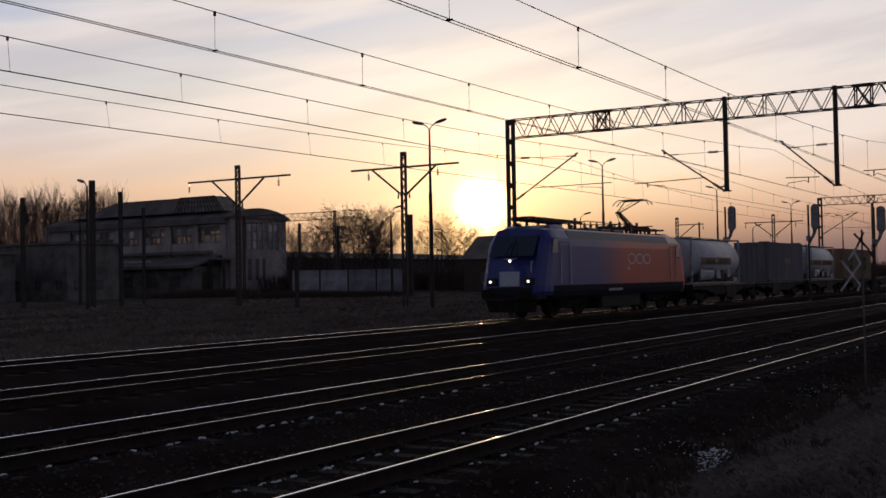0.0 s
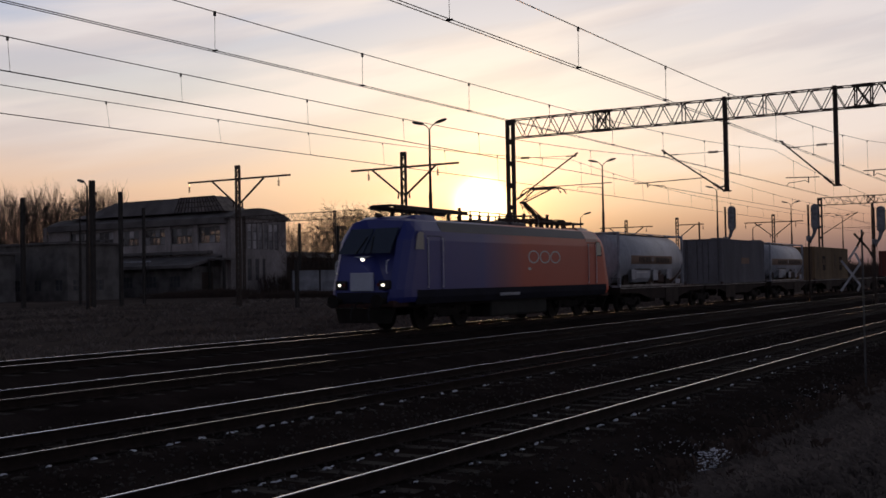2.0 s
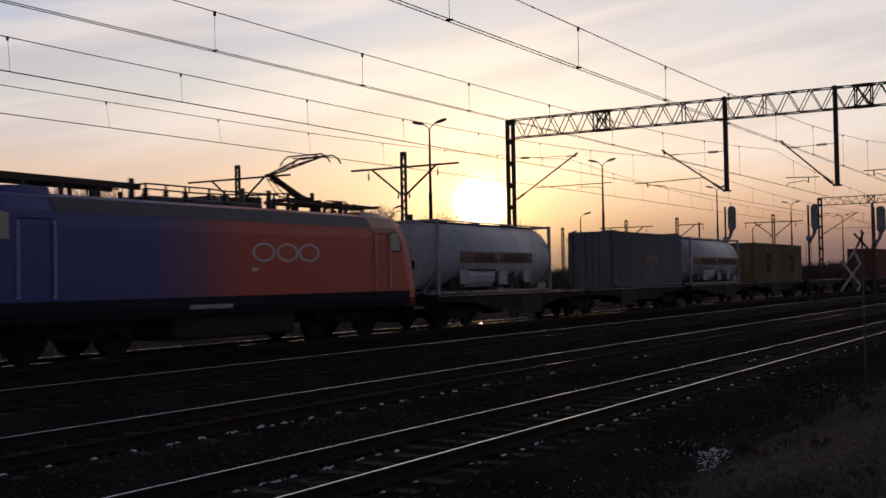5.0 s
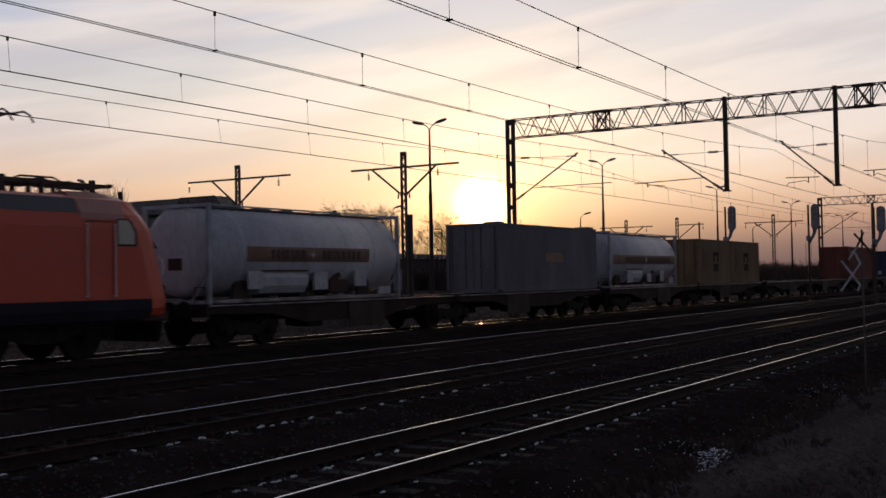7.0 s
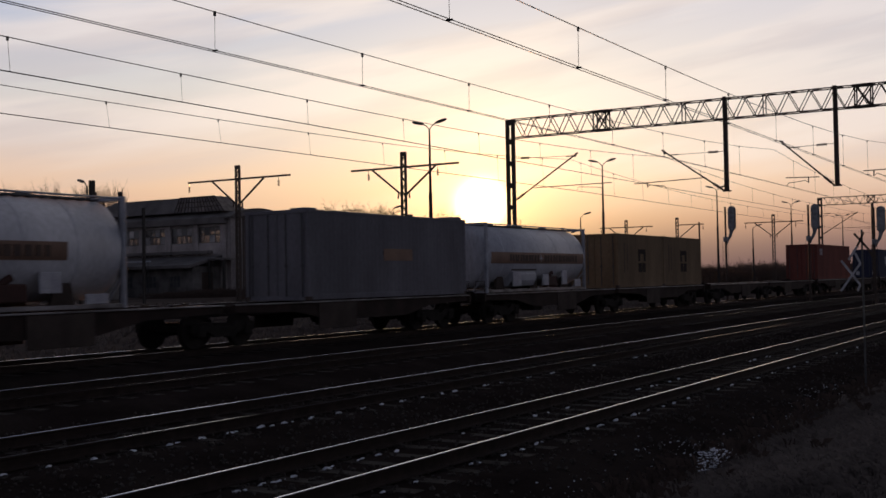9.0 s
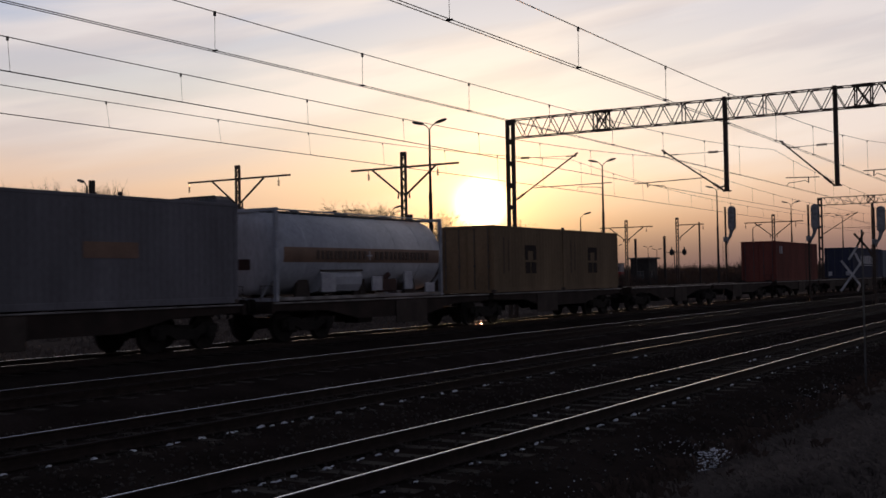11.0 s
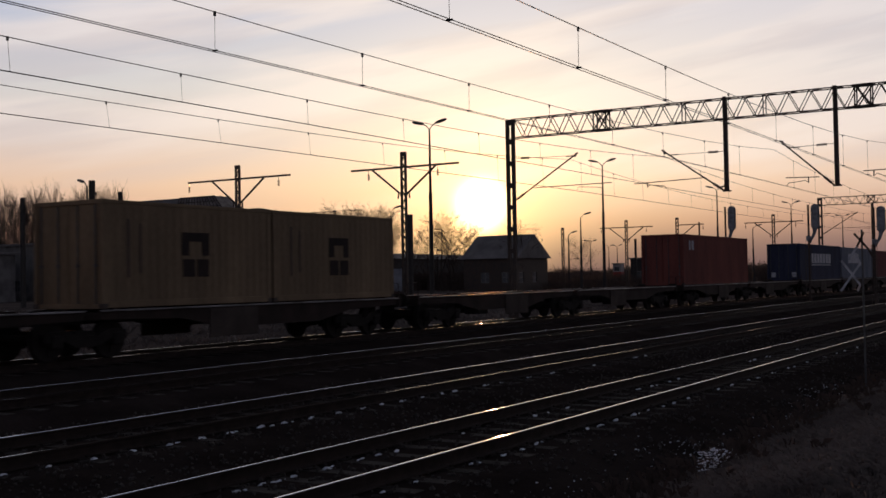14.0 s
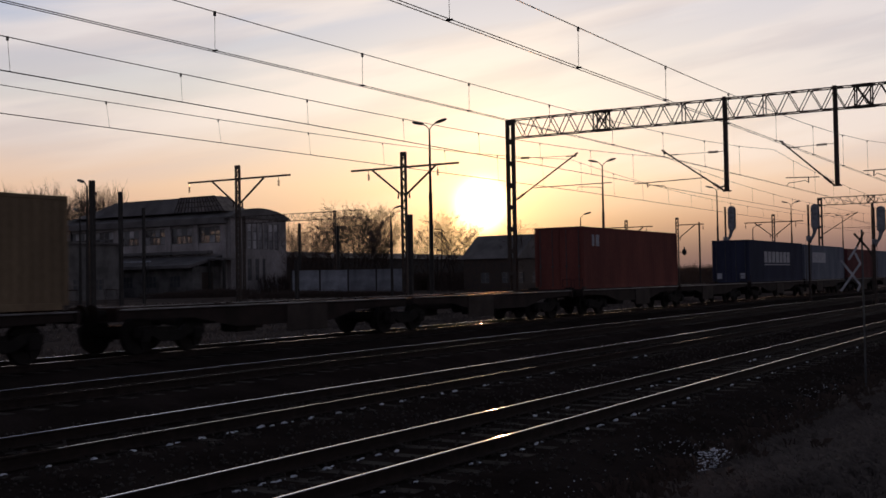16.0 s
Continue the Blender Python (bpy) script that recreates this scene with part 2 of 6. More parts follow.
def mesh_of(bm, material, smooth=False):
    bmesh.ops.recalc_face_normals(bm, faces=bm.faces)
    me = bpy.data.meshes.new("mesh")
    bm.to_mesh(me)
    bm.free()
    me.materials.append(material)
    if smooth:
        for p in me.polygons:
            p.use_smooth = True
    return me


def part(name, bm, material, parent, label="", smooth=False):
    ob = new(name, mesh_of(bm, material, smooth))
    ob.parent = parent
    if label:
        tagged(ob, label)
    return ob


def part_on(name, me, parent, m=None):
    ob = new(name, me)
    ob.parent = parent
    if m is not None:
        ob.matrix_basis = m
    return ob


def thing(name, label, category, group="", m=None, kind=""):
    e = new(name)
    e.empty_display_size = 0.3
    if m is not None:
        e.matrix_basis = m
    return tagged(e, label, category, group, kind)


def solid(name, bm, material, label, category="", group="", kind="", smooth=False):
    return tagged(new(name, mesh_of(bm, material, smooth)), label, category, group, kind)


RND = random.Random(7)

# ---- ground and tracks ----
TRACKS = [(7.63, -0.31), (12.24, -0.31), (16.70, -0.15), (21.57, 0.0)]
PROFILE = [(-900, 0.35), (-4, 0.30), (1.0, 0.12), (2.2, -0.04), (3.4, -0.34), (4.9, -0.70), (6.0, -0.85), (23.6, -0.85), (24.6, -0.50), (27.0, -0.36), (34.0, -0.18), (50.0, 0.0), (3000, 0.0)]


def ground_z(y):
    for (a, za), (b, zb) in zip(PROFILE, PROFILE[1:]):
        if y <= b:
            return za + (zb - za) * (y - a) / (b - a)
    return 0.0


def bed_z(y):
    """Top of the ballast: level under each track, sagging a little between."""
    pts = [(3.5, -0.42), (4.9, -0.66), (5.9, -0.50)]
    for yc, zr in TRACKS:
        pts += [(yc - 1.5, zr - 0.19), (yc + 1.5, zr - 0.19)]
    pts += [(23.9, -0.24), (24.9, -0.56)]
    for (a, za), (b, zb) in zip(pts, pts[1:]):
        if y <= b:
            t = (y - a) / (b - a)
            dip = 0.07 * math.sin(math.pi * t) if b - a > 1.2 and abs((b - a) - 3.0) > 0.01 else 0
            return za + (zb - za) * t - dip
    return -0.56


def build_ground():
    xs = [-2500, -900, -300, -90, -30] + [-20 + 0.8 * i for i in range(150)] + [101 + 4 * i for i in range(30)] + [240, 300, 420, 700, 1300, 3500]
    ys = [-1500, -400, -100, -30, -10, -4, -2] + [-1 + 0.4 * i for i in range(20)] + [8, 12, 18, 22.8, 23.6, 24.2, 24.8, 25.5, 26.3, 27, 28, 29, 30] + [32 + 2.5 * i for i in range(20)] + [85, 95, 110, 130, 160, 200, 300, 500, 900, 1800, 3500]
    verts, faces = [], []
    for x in xs:
        for y in ys:
            z = ground_z(y)
            k = 0.05 if y < 5 else 0.035
            if abs(x) < 400 and abs(y) < 400:
                z += k * noise.noise((x * 0.7, y * 0.9, 0)) + k * 0.8 * noise.noise((x * 2.1, y * 2.1, 3))
            verts.append((x, y, z))
    n = len(ys)
    for i in range(len(xs) - 1):
        for j in range(n - 1):
            faces.append((i * n + j, (i + 1) * n + j, (i + 1) * n + j + 1, i * n + j + 1))
    me = bpy.data.meshes.new("ground")
    me.from_pydata(verts, [], faces)
    me.materials.append(M["soil"])
    tagged(new("ground", me), "dark winter ground of bare soil and dead grass", "ground", kind="structure")


GX, GY = -20.0, -1.0


def bank_z(x, y):
    """Height of the uneven ground sheet near the camera, from its grid."""
    def node(i, j):
        a, b = GX + 0.8 * i, GY + 0.4 * j
        k = 0.05 if b < 5 else 0.035
        return ground_z(b) + k * noise.noise((a * 0.7, b * 0.9, 0)) + k * 0.8 * noise.noise((a * 2.1, b * 2.1, 3))
    u, v = (x - GX) / 0.8, (y - GY) / 0.4
    i, j = math.floor(u), math.floor(v)
    u, v = u - i, v - j
    return (node(i, j) * (1 - u) + node(i + 1, j) * u) * (1 - v) + (node(i, j + 1) * (1 - u) + node(i + 1, j + 1) * u) * v


def build_ballast():
    xs = [-25 + 0.35 * i for i in range(300)] + [80 + 1.2 * i for i in range(100)] + [205 + 8 * i for i in range(45)]
    ys = [3.65 + 0.25 * i for i in range(86)]
    verts, faces = [], []
    for x in xs:
        for y in ys:
            a = 0.022 if x < 90 else 0.012
            edge = 0.0 if y > 4.2 else (4.2 - y) * (0.10 + 0.55 * max(0.0, noise.noise((x * 0.9, 4.0, 2))))
            verts.append((x, y, bed_z(y) - edge + a * noise.noise((x * 3.1, y * 3.3, 0)) + a * noise.noise((x * 9.0, y * 9.0, 5))))
    n = len(ys)
    for i in range(len(xs) - 1):
        for j in range(n - 1):
            faces.append((i * n + j, (i + 1) * n + j, (i + 1) * n + j + 1, i * n + j + 1))
    me = bpy.data.meshes.new("ballast")
    me.from_pydata(verts, [], faces)
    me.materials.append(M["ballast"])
    tagged(new("ballast_bed", me), "dark oily crushed-stone ballast between the railway tracks", "ballast", kind="structure")


def stones(name, count, xr, yf, zf, size, material, label, seed):
    """Loose stones joined into one mesh."""
    r = random.Random(seed)
    verts, faces = [], []
    base = [(1, 0, 0), (0, 1, 0), (-1, 0, 0), (0, -1, 0), (0, 0, 1), (0, 0, -1)]
    tri = [(0, 1, 4), (1, 2, 4), (2, 3, 4), (3, 0, 4), (1, 0, 5), (2, 1, 5), (3, 2, 5), (0, 3, 5)]
    for _ in range(count):
        x = xr[0] + (xr[1] - xr[0]) * r.random() ** 1.7
        y = yf(r)
        s = size * r.uniform(0.5, 1.3)
        q = Euler((r.uniform(0, 6), r.uniform(0, 6), r.uniform(0, 6))).to_matrix()
        k = len(verts)
        for p in base:
            w = q @ Vector((p[0] * r.uniform(0.7, 1.2), p[1] * r.uniform(0.6, 1.1), p[2] * r.uniform(0.6, 1.0))) * s
            verts.append((x + w.x, y + w.y, zf(y) + s * 0.35 + w.z))
        faces += [tuple(k + i for i in t) for t in tri]
    me = bpy.data.meshes.new(name)
    me.from_pydata(verts, [], faces)
    me.materials.append(material)
    tagged(new(name, me), label, "stones", kind="stuff")


def rail_profile():
    half = [(0.070, 0.0), (0.070, 0.011), (0.020, 0.026), (0.0085, 0.045), (0.0085, 0.130), (0.034, 0.142), (0.036, 0.168)]
    return half + [(-u, v) for u, v in half[::-1]]


def build_tracks():
    sl_near = bm_new()
    rbox(sl_near, -0.125, 0.125, -1.30, 1.30, -0.17, 0.0, 0.015)
    box(sl_near, -0.09, 0.09, -0.89, -0.61, 0.0, 0.018)
    box(sl_near, -0.09, 0.09, 0.61, 0.89, 0.0, 0.018)
    for s in (-1, 1):
        for y in (0.65, 0.85):
            tube(sl_near, (0.05, s * y, 0.0), (0.05, s * y, 0.045), 0.02, 5)
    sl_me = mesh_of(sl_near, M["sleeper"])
    for i, (yc, zr) in enumerate(TRACKS):
        t = thing("railway_track", "worn railway track with bright-topped steel rails on dark sleepers", "railway track", "parallel railway tracks", pose(0, yc, zr), "structure")
        for s in (-1, 1):
            bm = bm_new()
            prism(bm, [(u + s * 0.7525, v - 0.172) for u, v in rail_profile()], -40, 420)
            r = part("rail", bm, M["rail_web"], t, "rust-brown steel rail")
            bm = bm_new()
            # low crown; the gauge corner of a running rail is rounded and polished by the flanges
            w, R = (0.024, 0.35) if i == 3 else (0.012 if i == 0 else 0.015, 0.13)
            crown = [(w * u, 0.0015 - (w * u) ** 2 / (2 * R)) for u in [1 - 0.2 * k for k in range(11)]]
            e = (0.0035, 0.0045 if s > 0 else 0.0, 0.003 if s > 0 else 0.0, 0.010)[i]
            corner = [(-w - e * math.sin(radians(a)), crown[-1][1] - e * (1 - math.cos(radians(a)))) for a in (15, 30, 45, 60, 75, 90)] if e else []
            prism(bm, [(s * 0.7525 + u, v) for u, v in [(-w - e, -0.014), (w, -0.014)] + crown + corner], -40, 420)
            # near rails of all but the first track get the dim reflection as colour
            dull = s < 0 and i > 0
            part("rail_head", bm, M["rail_dimmed"] if dull else M["rail_top"], r, "polished running surface, darkened in colour for a dim reflection" if dull else "polished bright running surface")
        x = 3.3
        rest = bm_new()
        while x < 230:
            xx = x + RND.uniform(-0.03, 0.03)
            if x < 58 and i < 3:
                part_on("sleeper", sl_me, t, pose(xx, RND.uniform(-0.03, 0.03), -0.185, 0, 0, RND.uniform(-0.8, 0.8)))
            else:
                box(rest, xx - 0.125, xx + 0.125, -1.3, 1.3, -0.34, -0.178)
            x += 0.66
        tagged(part("far_sleepers", rest, M["sleeper"], t), kind="stuff")


build_ground()
build_ballast()
build_tracks()

# ---- the train ----
V0, ACC = 5.9267, 0.0974
RUN = 21.57
MOVERS = []
WHEELS = []


def travel(t):
    """Distance that the train has gone at t seconds."""
    return V0 * t + 0.5 * ACC * (t - 8.0) ** 2


def paint(name, c, dirt=0.55, rough=0.5, **k):
    return mat(name, c, tuple(v * dirt + 0.006 for v in c), rough, s1=k.pop("s1", 0.9), s2=k.pop("s2", 35), bump=k.pop("bump", 0.05), **k)


M["loco_dark"] = paint("dark_grey_paint", (0.022, 0.023, 0.034), rough=0.85, spec=0.08)
M["nose_grey"] = paint("nose_plate_grey_paint", (0.40, 0.43, 0.52), 0.85)
M["loco_grey"] = paint("light_grey_paint", (0.66, 0.68, 0.72), 0.85)
M["roof_grey"] = paint("roof_grey_paint", (0.046, 0.045, 0.066), 0.75)
# livery red paled to pink: the sky's reflection on the cab roof, as colour
M["sky_sheen_red"] = paint("red_paint_with_sky_sheen", (0.34, 0.16, 0.14), 0.8, rough=0.3)
M["logo"] = paint("pale_lettering_paint", (0.55, 0.52, 0.52), 0.9)
M["lamp"] = mat("lit_headlamp", (1.0, 0.92, 0.76), (1.0, 0.92, 0.76), 0.3, bump=0, glow=2.6)
M["lens_dark"] = mat("red_lamp_lens", (0.10, 0.012, 0.01), (0.08, 0.01, 0.01), 0.2, bump=0)
M["window"] = mat("tinted_window", (0.020, 0.028, 0.048), (0.026, 0.034, 0.055), 0.08, 0, bump=0, spec=0.5, s1=0.5)
M["side_window"] = mat("pale_cab_pane", (0.42, 0.40, 0.34), (0.34, 0.32, 0.27), 0.4, 0, bump=0)
M["underframe"] = mat("brake_dust_black", (0.021, 0.018, 0.016), (0.014, 0.012, 0.011), 0.9, s1=2, s2=40, bump=0.3, spec=0.1)
M["wagon"] = mat("rusty_brown_wagon_paint", (0.032, 0.022, 0.019), (0.020, 0.015, 0.013), 0.85, s1=1.5, s2=40, bump=0.2, spec=0.15)
# pale steel; on the deck flanges its lightness stands for a bright gleam
M["pale_steel"] = mat("pale_bare_steel", (0.25, 0.24, 0.245), (0.08, 0.074, 0.074), 0.5, 0.3, s1=1.2, s2=30, bump=0.05)
M["tank"] = mat("dirty_pale_tank_cladding", (0.44, 0.455, 0.50), (0.31, 0.32, 0.355), 0.5, 0.0, s1=0.8, s2=12, bump=0.05, stretch=(1, 1, 0.35))
M["tank_frame"] = mat("grey_blue_frame_paint", (0.33, 0.345, 0.39), (0.20, 0.21, 0.24), 0.6, s1=2, s2=30, bump=0.1)
M["band"] = mat("brown_label_band", (0.185, 0.110, 0.076), (0.14, 0.084, 0.06), 0.6, s1=2, s2=30, bump=0)
M["bar_dark"] = mat("dark_print", (0.065, 0.040, 0.030), (0.045, 0.030, 0.025), 0.7, s1=3, s2=30, bump=0)
M["skirt"] = mat("dusty_brown_side_plate", (0.062, 0.049, 0.043), (0.038, 0.031, 0.027), 0.9, s1=1.5, s2=30, bump=0.15, spec=0.1)
M["maroon_box"] = mat("dull_maroon_fitting", (0.055, 0.024, 0.020), (0.035, 0.017, 0.014), 0.8, s1=2, s2=30, bump=0.1)
M["bar_black"] = mat("black_logo_print", (0.030, 0.022, 0.020), (0.02, 0.016, 0.015), 0.8, s1=3, s2=30, bump=0, spec=0.1)
M["bar_light"] = mat("light_print", (0.38, 0.38, 0.41), (0.28, 0.28, 0.31), 0.7, s1=3, s2=30, bump=0)
M["grey_green"] = mat("faded_grey_container", (0.158, 0.154, 0.172), (0.11, 0.108, 0.12), 0.85, s1=0.8, s2=20, bump=0.06, stretch=(1, 1, 0.3), spec=0.08)
M["yellow"] = mat("dirty_yellow_container", (0.205, 0.148, 0.093), (0.14, 0.102, 0.066), 0.85, s1=0.8, s2=20, bump=0.06, stretch=(1, 1, 0.3), spec=0.08)
M["red"] = mat("oxide_red_container", (0.185, 0.060, 0.048), (0.12, 0.042, 0.036), 0.85, s1=0.8, s2=20, bump=0.06, stretch=(1, 1, 0.3), spec=0.08)
M["navy"] = mat("navy_container", (0.042, 0.047, 0.080), (0.030, 0.034, 0.055), 0.85, s1=0.8, s2=20, bump=0.06, stretch=(1, 1, 0.3), spec=0.08)
M["slate"] = mat("blue_grey_container", (0.17, 0.185, 0.22), (0.11, 0.12, 0.15), 0.85, s1=0.8, s2=20, bump=0.06, stretch=(1, 1, 0.3), spec=0.08)
M["brown"] = mat("maroon_container", (0.15, 0.05, 0.05), (0.10, 0.035, 0.035), 0.85, s1=0.8, s2=20, bump=0.06, stretch=(1, 1, 0.3), spec=0.08)
M["skirt_green"] = mat("dirty_dark_equipment", (0.022, 0.023, 0.020), (0.014, 0.014, 0.012), 0.85, s1=2, s2=40, bump=0.2)


def livery():
    """Blue at the leading end, a soft change to red-orange, red to the rear; x runs from the nose."""
    m = paint("two_tone_livery", (0.03, 0.04, 0.25), rough=0.38, spec=0.4)
    nt = m.node_tree
    b = nt.nodes["Principled BSDF"]
    tc = nt.nodes.new("ShaderNodeTexCoord")
    sp = nt.nodes.new("ShaderNodeSeparateXYZ")
    nt.links.new(tc.outputs["Object"], sp.inputs[0])
    mr = nt.nodes.new("ShaderNodeMapRange")
    mr.inputs[1].default_value, mr.inputs[2].default_value = 5.6, 9.0
    nt.links.new(sp.outputs[0], mr.inputs[0])
    rp = nt.nodes.new("ShaderNodeValToRGB")
    e = rp.color_ramp.elements
    e[0].color, e[1].color = (0.033, 0.042, 0.20, 1), (0.45, 0.060, 0.028, 1)
    e.new(0.5).color = (0.18, 0.05, 0.10, 1)
    nt.links.new(mr.outputs[0], rp.inputs[0])
    old = b.inputs["Base Color"].links[0].from_socket
    n = nt.nodes.new("ShaderNodeTexNoise")
    n.inputs["Scale"].default_value, n.inputs["Detail"].default_value = 0.8, 4
    g = nt.nodes.new("ShaderNodeMapRange")
    g.inputs[3].default_value, g.inputs[4].default_value = 0.7, 1.2
    nt.links.new(n.outputs[0], g.inputs[0])
    sc = nt.nodes.new("ShaderNodeVectorMath")
    sc.operation = "SCALE"
    nt.links.new(rp.outputs[0], sc.inputs[0])
    nt.links.new(g.outputs[0], sc.inputs["Scale"])
    nt.links.remove(b.inputs["Base Color"].links[0])
    nt.links.new(sc.outputs[0], b.inputs["Base Color"])
    return m


M["livery"] = livery()


def wheelset_mesh(r=0.46, spokes=False):
    bm = bm_new()
    tube(bm, (0, -0.95, 0), (0, 0.95, 0), 0.075, 8)
    for s in (-1, 1):
        disc_tube(bm, (0, s * 0.68, 0), (0, s, 0), r + 0.028, r + 0.028, 0.03, 28)
        disc_tube(bm, (0, s * 0.71, 0), (0, s, 0), r, r - 0.004, 0.105, 28)
        disc_tube(bm, (0, s * 0.815, 0), (0, s, 0), 0.17, 0.14, 0.06, 12)
        for a in range(4):
            c, q = math.cos(a * math.pi / 2), math.sin(a * math.pi / 2)
            beam(bm, (0.15 * c, s * 0.822, 0.15 * q), (0.36 * c, s * 0.822, 0.36 * q), 0.05, 0.03)
    return mesh_of(bm, M["underframe"])


WHEEL_ME = wheelset_mesh(0.46)
WHEEL_BIG = wheelset_mesh(0.60)


def bogie(parent, x, base=1.8, r=0.46, mesh=None):
    bm = bm_new()
    for s in (-1, 1):
        y = s * 1.0
        prism(bm, [(-base / 2 - 0.25, r - 0.02), (-base / 2 - 0.2, r + 0.22), (-0.55, r + 0.24), (-0.3, r + 0.10), (0.3, r + 0.10), (0.55, r + 0.24), (base / 2 + 0.2, r + 0.22), (base / 2 + 0.25, r - 0.02), (base / 2 - 0.2, r + 0.02), (0.35, r - 0.16), (-0.35, r - 0.16), (-base / 2 + 0.2, r + 0.02)], y - 0.07, y + 0.07, "y")
        for e in (-1, 1):
            rbox(bm, e * base / 2 - 0.15, e * base / 2 + 0.15, y - 0.13, y + 0.13, r - 0.15, r + 0.15, 0.03)
            tube(bm, (e * base / 2 - 0.24, y, r - 0.02), (e * base / 2 - 0.24, y, r + 0.2), 0.07, 8)
            tube(bm, (e * base / 2 + 0.24, y, r - 0.02), (e * base / 2 + 0.24, y, r + 0.2), 0.07, 8)
            beam(bm, (e * (base / 2 - 0.55), s * 0.76, r - 0.2), (e * (base / 2 - 0.55), s * 0.76, r + 0.2), 0.08, 0.1)
    box(bm, -0.28, 0.28, -1.0, 1.0, r - 0.05, r + 0.2)
    tube(bm, (0, 0, r + 0.2), (0, 0, r + 0.36), 0.25, 12)
    for e in (-1, 1):
        box(bm, e * (base / 2 + 0.12) - 0.05, e * (base / 2 + 0.12) + 0.05, -0.95, 0.95, r + 0.02, r + 0.14)
    b = part("bogie", bm, M["underframe"], parent, "grimy black cast-steel bogie")
    b.matrix_basis = pose(x, 0, 0)
    for e in (-1, 1):
        w = part_on("wheelset", mesh or WHEEL_ME, b, pose(e * base / 2, 0, r))
        WHEELS.append((w, r, e * base / 2))
    return b


def buffers(parent, x, way):
    for s in (-1, 1):
        bm = bm_new()
        tube(bm, (x, s * 0.875, 1.04), (x + way * 0.42, s * 0.875, 1.04), 0.10, 10)
        tube(bm, (x + way * 0.40, s * 0.875, 1.04), (x + way * 0.46, s * 0.875, 1.04), 0.23, 14)
        part("buffer", bm, M["underframe"], parent)
    bm = bm_new()
    tube(bm, (x, 0, 0.98), (x + way * 0.35, 0, 0.98), 0.04, 6)
    tube(bm, (x + way * 0.33, 0, 0.98), (x + way * 0.45, 0, 0.72), 0.035, 6)
    part("coupling", bm, M["underframe"], parent)


def mover(ob, c):
    """Note a thing that rides with the train; c is its place along it."""
    MOVERS.append((ob, c))
    ob.matrix_basis = pose(c - travel(0), RUN, 0)
    return ob


def section():
    """Half outline of the locomotive's body, (y, z) from the sill up."""
    return [(1.40, 0.98), (1.48, 1.15), (1.485, 1.40), (1.485, 3.05), (1.45, 3.38), (1.24, 3.71), (1.04, 3.80), (0.80, 3.825), (0.0, 3.87)]


def loft(bm, rings):
    vs = [[bm.verts.new(p) for p in ring] for ring in rings]
    n = len(vs[0])
    for a, b in zip(vs, vs[1:]):
        for i in range(n):
            j = (i + 1) % n
            bm.faces.new((a[i], a[j], b[j], b[i]))
    bm.faces.new(vs[0][::-1])
    bm.faces.new(vs[-1])


def loco_ring(x_at, shrink):
    """A closed ring of the body; x_at(z) places it along the loco, shrink pulls the sides in."""
    h = section()
    ring = [(y * shrink(z), z) for y, z in h] + [(-y * shrink(z), z) for y, z in h[-2::-1]]
    return [(x_at(z), y, z) for y, z in ring]


